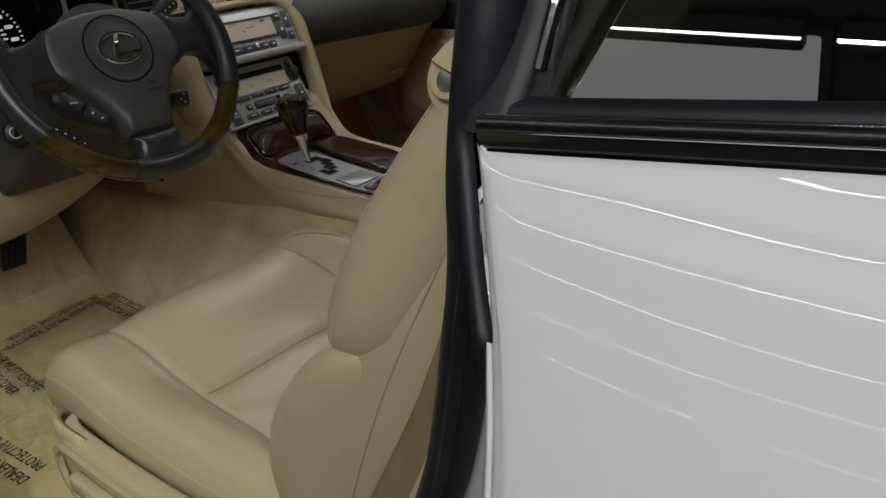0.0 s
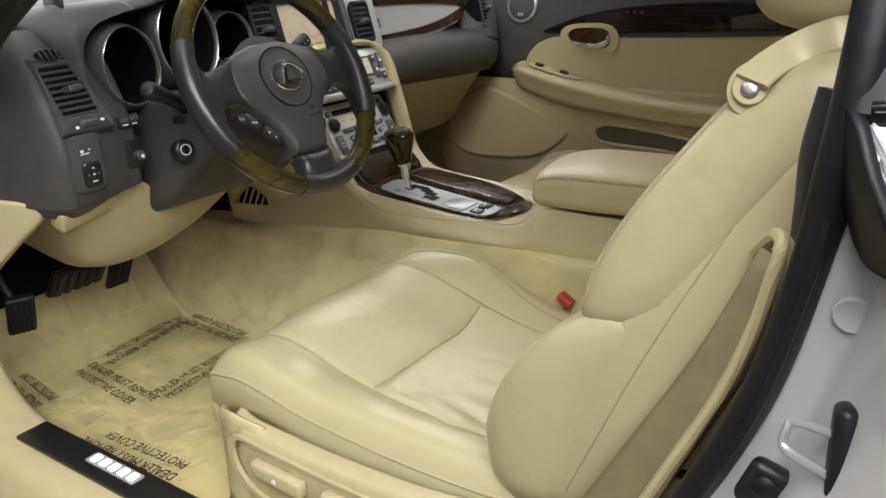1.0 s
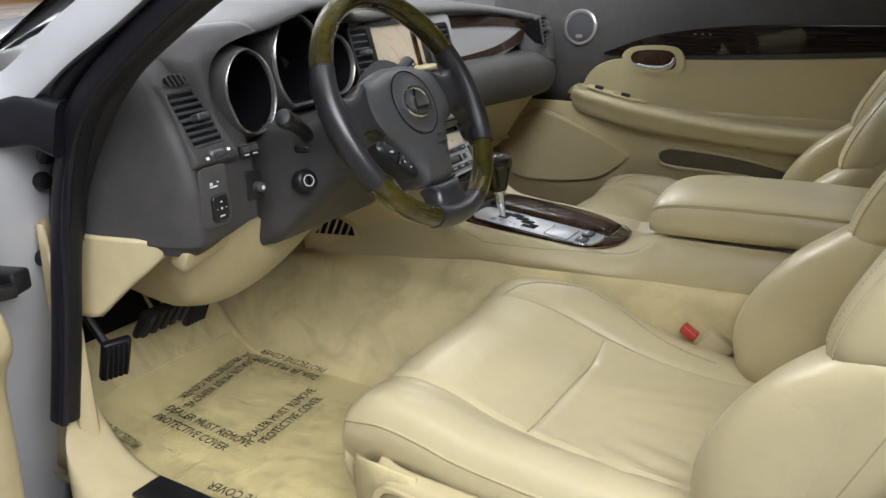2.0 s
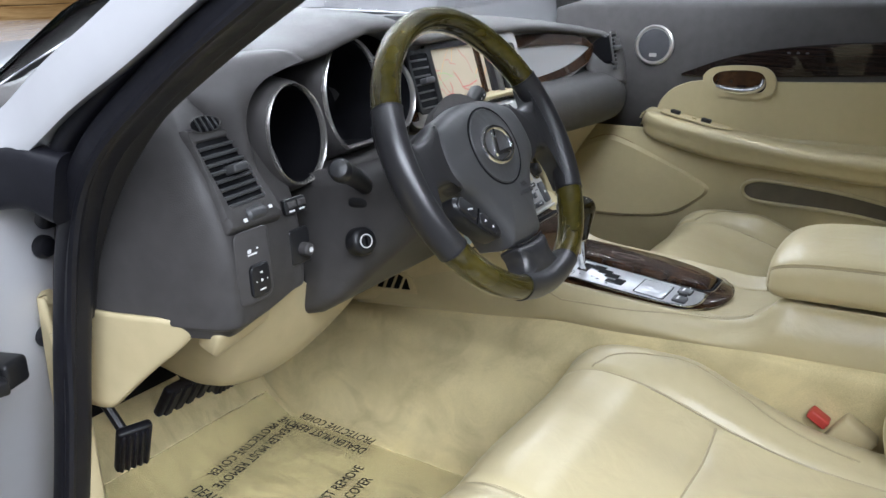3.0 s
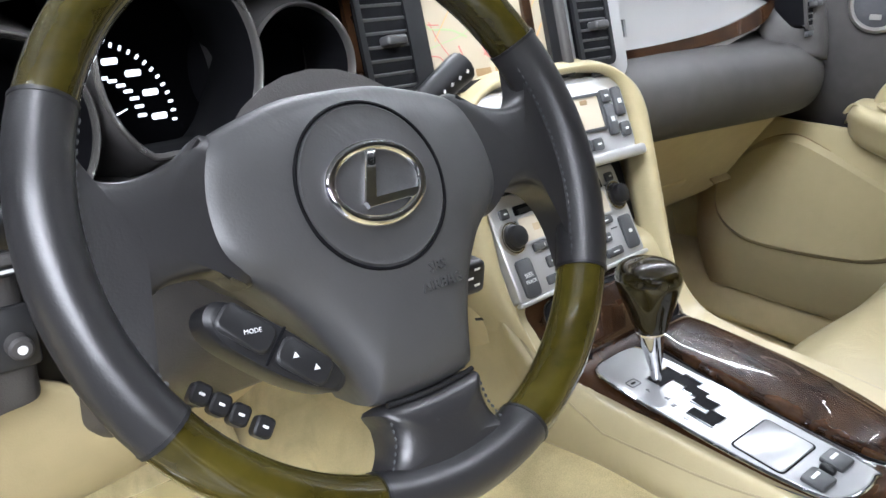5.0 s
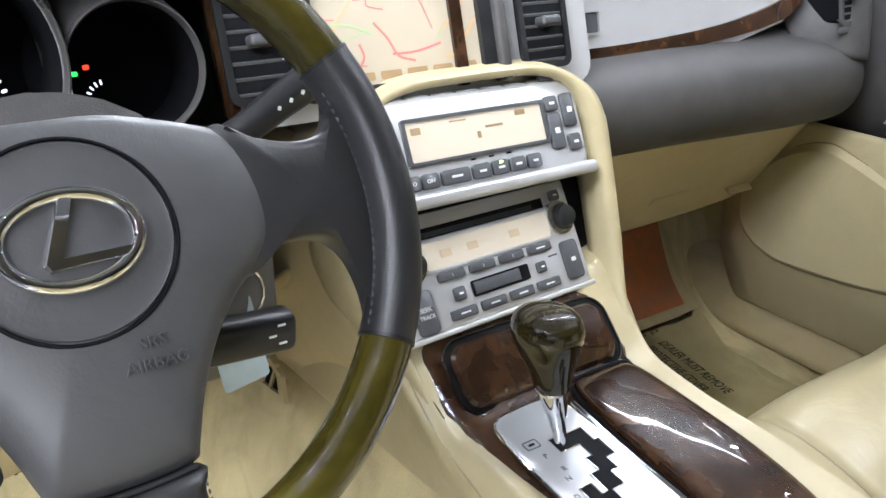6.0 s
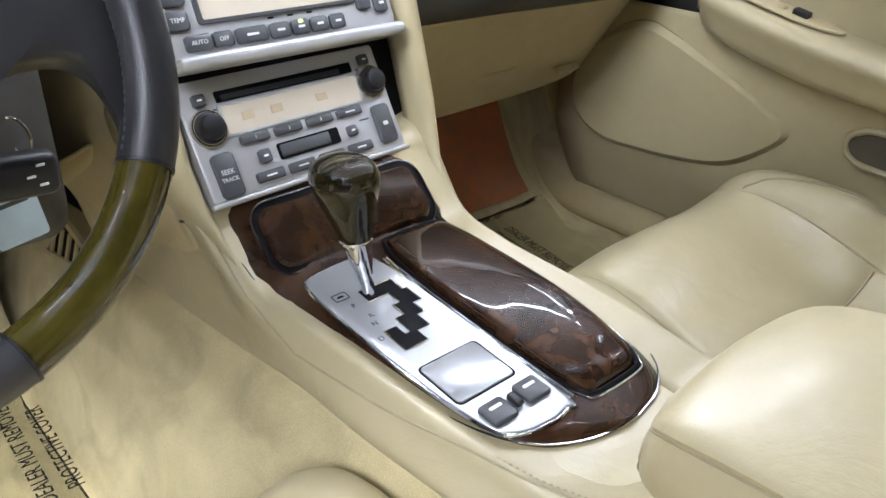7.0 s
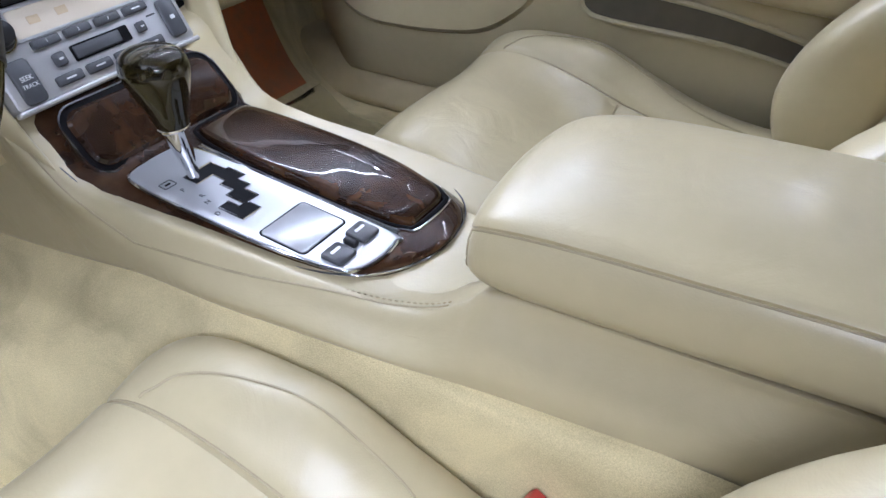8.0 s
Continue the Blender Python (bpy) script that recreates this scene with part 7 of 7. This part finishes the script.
# lower panel, speaker pod and map pocket
rows = []
for z, x in ((0.645, 0.674), (0.61, 0.668), (0.57, 0.664), (0.53, 0.663), (0.47, 0.663), (0.42, 0.668), (0.37, 0.69), (0.325, 0.715), (0.30, 0.735)):
    rows.append([(x, y, z) for y in (0.42, 0.25, 0.1, -0.1, -0.4, -0.9)])
part("lower_panel", grid(surf(rows, 3, 4)), TAN, pd, "cream moulded lower door panel", solid=0.008)
LOW = plane_at((0.644, 0, 0), (0, -1, 0), (0.03, 0, 1))
POD = [(0.012, 0.517), (0.05, 0.476), (0.10, 0.447), (0.17, 0.433), (0.25, 0.426), (0.32, 0.427), (0.37, 0.45), (0.39, 0.49), (0.38, 0.54), (0.33, 0.595), (0.27, 0.622), (0.22, 0.614), (0.106, 0.57), (0.05, 0.544)]
dpatch("speaker_pod", POD, 0.012, TAN, "cream leather lower door pod", pd, 0.009, m=LOW)
part("pod_seam", tube([LOW @ V((-p[0], p[1], 0.001)) for p in crom([(y, z, 0) for y, z in POD], 5, True)], 0.0019, 6, up=(1, 0, 0), closed=True), PIPING, pd, "dark joint round the pod")
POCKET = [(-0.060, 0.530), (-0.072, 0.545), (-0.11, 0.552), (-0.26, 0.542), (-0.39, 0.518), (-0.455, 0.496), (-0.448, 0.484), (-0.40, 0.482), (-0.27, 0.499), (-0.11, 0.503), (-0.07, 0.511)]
# flat patch; its dark colour paints the shade inside the pocket opening
dpatch("map_pocket", POCKET, 0.0075, surface("pocket_opening_shade", (0.10, 0.085, 0.055), 0.9), "map pocket in the door", pd, 0.001, m=LOW)
part("pocket_rim", tube([LOW @ V((-p[0], p[1], 0.008)) for p in crom([(y, z, 0) for y, z in POCKET], 5, True)], 0.0045, 8, up=(1, 0, 0), closed=True), TAN, pd, "cream padded rim of the map pocket")
part("sill_vent", rbox(0.03, 0.13, 0.012, 0.003, pose(0.742, 0.245, 0.346, 0, 0, 0)), BLACK, pd, "black sill trim")
pg = part("door_window", grid([[(0.71 - 0.10 * h, y, 0.935 + 0.36 * h) for y in (0.25 - 0.35 * h, 0.0 - 0.1 * h, -0.4, -0.85)] for h in (0, 0.4, 0.8)]), clear("clear_glass", (0.92, 0.95, 0.94), 0, 1.45), pd, "clear door window", solid=0.004)
pg.visible_shadow = False

# ---------------------------------------------------------------- driver's door, standing open
dd = thing("driver_door", (-0.90, 0.34, 0.25), "open white driver's door with a cream inner panel", "car door")
DD = Matrix.Translation((-0.908, 0.30, 0)) @ Matrix.Rotation(radians(-79), 4, "Z")
rows = []
for z, t in ((0.22, 0.05), (0.30, 0.08), (0.45, 0.095), (0.55, 0.10), (0.60, 0.125), (0.64, 0.115), (0.665, 0.085)):
    rows.append([DD @ V((t * a, y, z)) for y, a in ((0.0, 0.15), (-0.012, 0.75), (-0.05, 1.0), (-0.25, 1.0), (-0.7, 1.0), (-1.1, 0.9), (-1.16, 0.1))])
part("door_lining", grid(surf(rows, 4, 4)), TAN_TRIM, dd, "cream moulded door lining", solid=0.004)
rows = [[DD @ V((x - 0.02 * (abs(z - 0.6) > 0.3), y, z)) for y in (0.0, -0.4, -0.8, -1.16)] for z, x in ((0.18, -0.03), (0.3, -0.07), (0.6, -0.085), (0.8, -0.06), (0.885, -0.02))]
part("door_skin", grid(surf(rows, 4, 4)), WHITE, dd, "white outer door skin", solid=0.004)
part("upper_card", grid(surf([[DD @ V((t * a, y, z)) for y, a in ((-0.01, 0.2), (-0.03, 0.9), (-0.06, 1.0), (-0.6, 1.0), (-1.1, 0.9))] for z, t in ((0.66, 0.09), (0.72, 0.085), (0.80, 0.07), (0.885, 0.055))], 4, 3)), CHAR, dd, "charcoal upper door card", solid=0.004)
part("door_edge", grid([[DD @ V((x, 0.0, z)) for x in (-0.08, 0.02)] for z in (0.2, 0.885)]), WHITE, dd, "white door shut face", solid=0.003)
part("door_top_trim", rbox(0.09, 1.14, 0.03, 0.012, DD @ pose(0.015, -0.58, 0.885)), CHAR, dd, "charcoal door top")
dg = part("door_window", grid([[DD @ V((-0.01 + 0.06 * h, y, 0.89 + 0.3 * h)) for y in (-0.12 - 0.3 * h, -0.6, -1.1)] for h in (0, 0.5, 1)]), GLASS, dd, "tinted door window", solid=0.004)
dg.visible_shadow = False

# ---------------------------------------------------------------- pedals, floor cover, key tag
for nm, m, w, h, lab in (("footrest_pedal", pose(-0.645, 0.385, 0.422, 118, 0, -18), 0.045, 0.085, "ribbed black parking brake pedal"), ("brake_pedal", pose(-0.512, 0.425, 0.436, 125), 0.11, 0.062, "ribbed black brake pedal"), ("accelerator_pedal", pose(-0.395, 0.47, 0.41, 118), 0.048, 0.11, "ribbed black accelerator pedal")):
    p = thing(nm, m.translation, lab, "pedal")
    part("pedal_pad", rbox(w, h, 0.014, 0.005, m), RUBBER, p, "black rubber pedal pad")
    for k in range(5):
        part("pedal_rib", rbox(w * 0.12, h * 0.9, 0.006, 0.002, m @ pose(w * (-0.36 + 0.18 * k), 0, 0.008), 1), RUBBER, p)
    a, b = m.translation, m.translation + V((0, 0.09, 0.16))
    part("pedal_arm", tube([a, (a + b) / 2 + V((0, 0.03, 0)), b], 0.007, 8, up=(1, 0, 0)), BLACK, p)

film = thing("floor_film", (-0.44, 0.25, 0.215), "clear plastic floor cover with printed warnings", "floor cover")
rows = []
rnd = random.Random(7)
FOLDS = [(rnd.uniform(-0.66, -0.25), rnd.uniform(0.0, 0.56), rnd.uniform(0, math.pi), rnd.uniform(0.02, 0.06), rnd.uniform(0.003, 0.006)) for _ in range(34)]


def fold(x, y):
    """Height of the sharp little folds in the plastic."""
    h = 0.0
    for fx, fy, a, half, top in FOLDS:
        u, v = (x - fx) * math.cos(a) + (y - fy) * math.sin(a), (y - fy) * math.cos(a) - (x - fx) * math.sin(a)
        if abs(u) < half:
            h = max(h, (top - abs(v) * 0.9) * (1 - (u / half) ** 2))
    return h


for i in range(97):
    y = -0.06 + 0.64 * i / 96
    rows.append([(x, y, 0.2165 + 0.003 * max(0, noise.noise(V((x * 20, y * 14, 3.1)))) + 0.0025 * max(0, noise.noise(V((x * 41, y * 51, 8.0)))) + fold(x, y) + max(0, y - 0.52) * 0.6) for x in [-0.685 + 0.46 * j / 72 for j in range(73)]])
ff = part("film_sheet", grid(rows), FILM, film, "crinkled clear plastic sheet", solid=0.0006)
ff.visible_shadow = False


def printed(a, b, t1, t2, gap, parent):
    """Two printed lines side by side, the first along a to b."""
    a, b = V((*a, 0.2272)), V((*b, 0.2272))
    u = (b - a).normalized()
    v = V((0, 0, 1)).cross(u)
    m = plane_at((a + b) / 2, u, v)
    L = (b - a).length
    words(t1, 0.027, m @ Matrix.Translation((0, gap / 2, 0)), INK, "printed_line", parent, fit=L, bold=0.0)
    words(t2, 0.027, m @ Matrix.Translation((-L * 0.04, -gap / 2, 0)), INK, "printed_line", parent, fit=L * 0.86, bold=0.0)


T1, T2 = "DEALER MUST REMOVE", "PROTECTIVE COVER"
printed((-0.501, 0.485), (-0.519, 0.264), T1, T2, 0.031, film)
printed((-0.495, 0.266), (-0.300, 0.278), T1, T2, 0.031, film)
printed((-0.245, 0.316), (-0.238, 0.516), T1, T2, 0.031, film)
printed((-0.264, 0.50), (-0.467, 0.472), T1, T2, 0.031, film)
printed((-0.622, 0.045), (-0.635, 0.261), T1, T2, 0.031, film)
printed((-0.616, 0.42), (-0.59, 0.59), T1, T2, 0.031, film)
pf = thing("floor_film", (0.45, 0.2, 0.215), "clear plastic floor cover with printed warnings", "floor cover")
rows = [[(0.24 + 0.44 * j / 17, y, 0.2165 + 0.012 * max(0, noise.noise(V((j * 0.5, i * 0.5, 9.1)))) + max(0, y - 0.38) * 0.6) for j in range(18)] for i, y in enumerate([0.06 + 0.4 * k / 17 for k in range(18)])]
fp = part("film_sheet", grid(rows), FILM, pf, "crinkled clear plastic sheet", solid=0.0006)
fp.visible_shadow = False
printed((0.575, 0.46), (0.545, 0.29), T1, T2, 0.031, pf)

keys = thing("ignition_key", (-0.27, 0.12, 0.64), "ignition key ring with a pale blue tag", "key")
part("key_ring", tube([plane_at((-0.259, 0.10, 0.705), (1, 0, 0), (0, 0.2, 1)) @ V((0.012 * math.cos(a), 0.016 * math.sin(a), 0)) for a in [k * math.pi / 8 for k in range(16)]], 0.0012, 6, closed=True, up=(0, 1, 0)), CHROME, keys)
kt = part("key_tag", prism(rrect(0.034, 0.062, 0.003), 0.0012, plane_at((-0.269, 0.10, 0.668), (1, 0.1, 0.1), (-0.1, 0.1, 1))), TAG, keys, "pale blue paper tag")
for k in range(3):
    part("tag_bar", prism(rrect(0.024, 0.003, 0.0005, 1), 0.0003, plane_at((-0.269, 0.0986, 0.653 + 0.012 * k), (1, 0.1, 0.1), (-0.1, 0.1, 1))), BUTTON, kt)
# footwell vent on the tunnel
fv = thing("footwell_vent", (-0.19, 0.30, 0.50), "cream triangular footwell vent", "vent")
FVM = plane_at((-0.184, 0.309, 0.517), (0.12, -0.99, 0), (0.15, 0, 1))
tri = [(-0.045, -0.016), (0.045, -0.012), (0.038, 0.006), (0.0, 0.022), (-0.012, 0.018)]
part("vent_frame", plate_with_hole([(x * 1.25, y * 1.35) for x, y in tri], tri, 0.004, FVM), TAN_TRIM, fv)
part("vent_hole", prism(tri, 0.001, FVM), DARK, fv)
for k in range(5):
    part("vent_bar", rbox(0.004, 0.034, 0.004, 0.001, FVM @ pose(-0.03 + 0.015 * k, 0.001, 0.002, 0, 0, -20), 1), TAN_TRIM, fv)
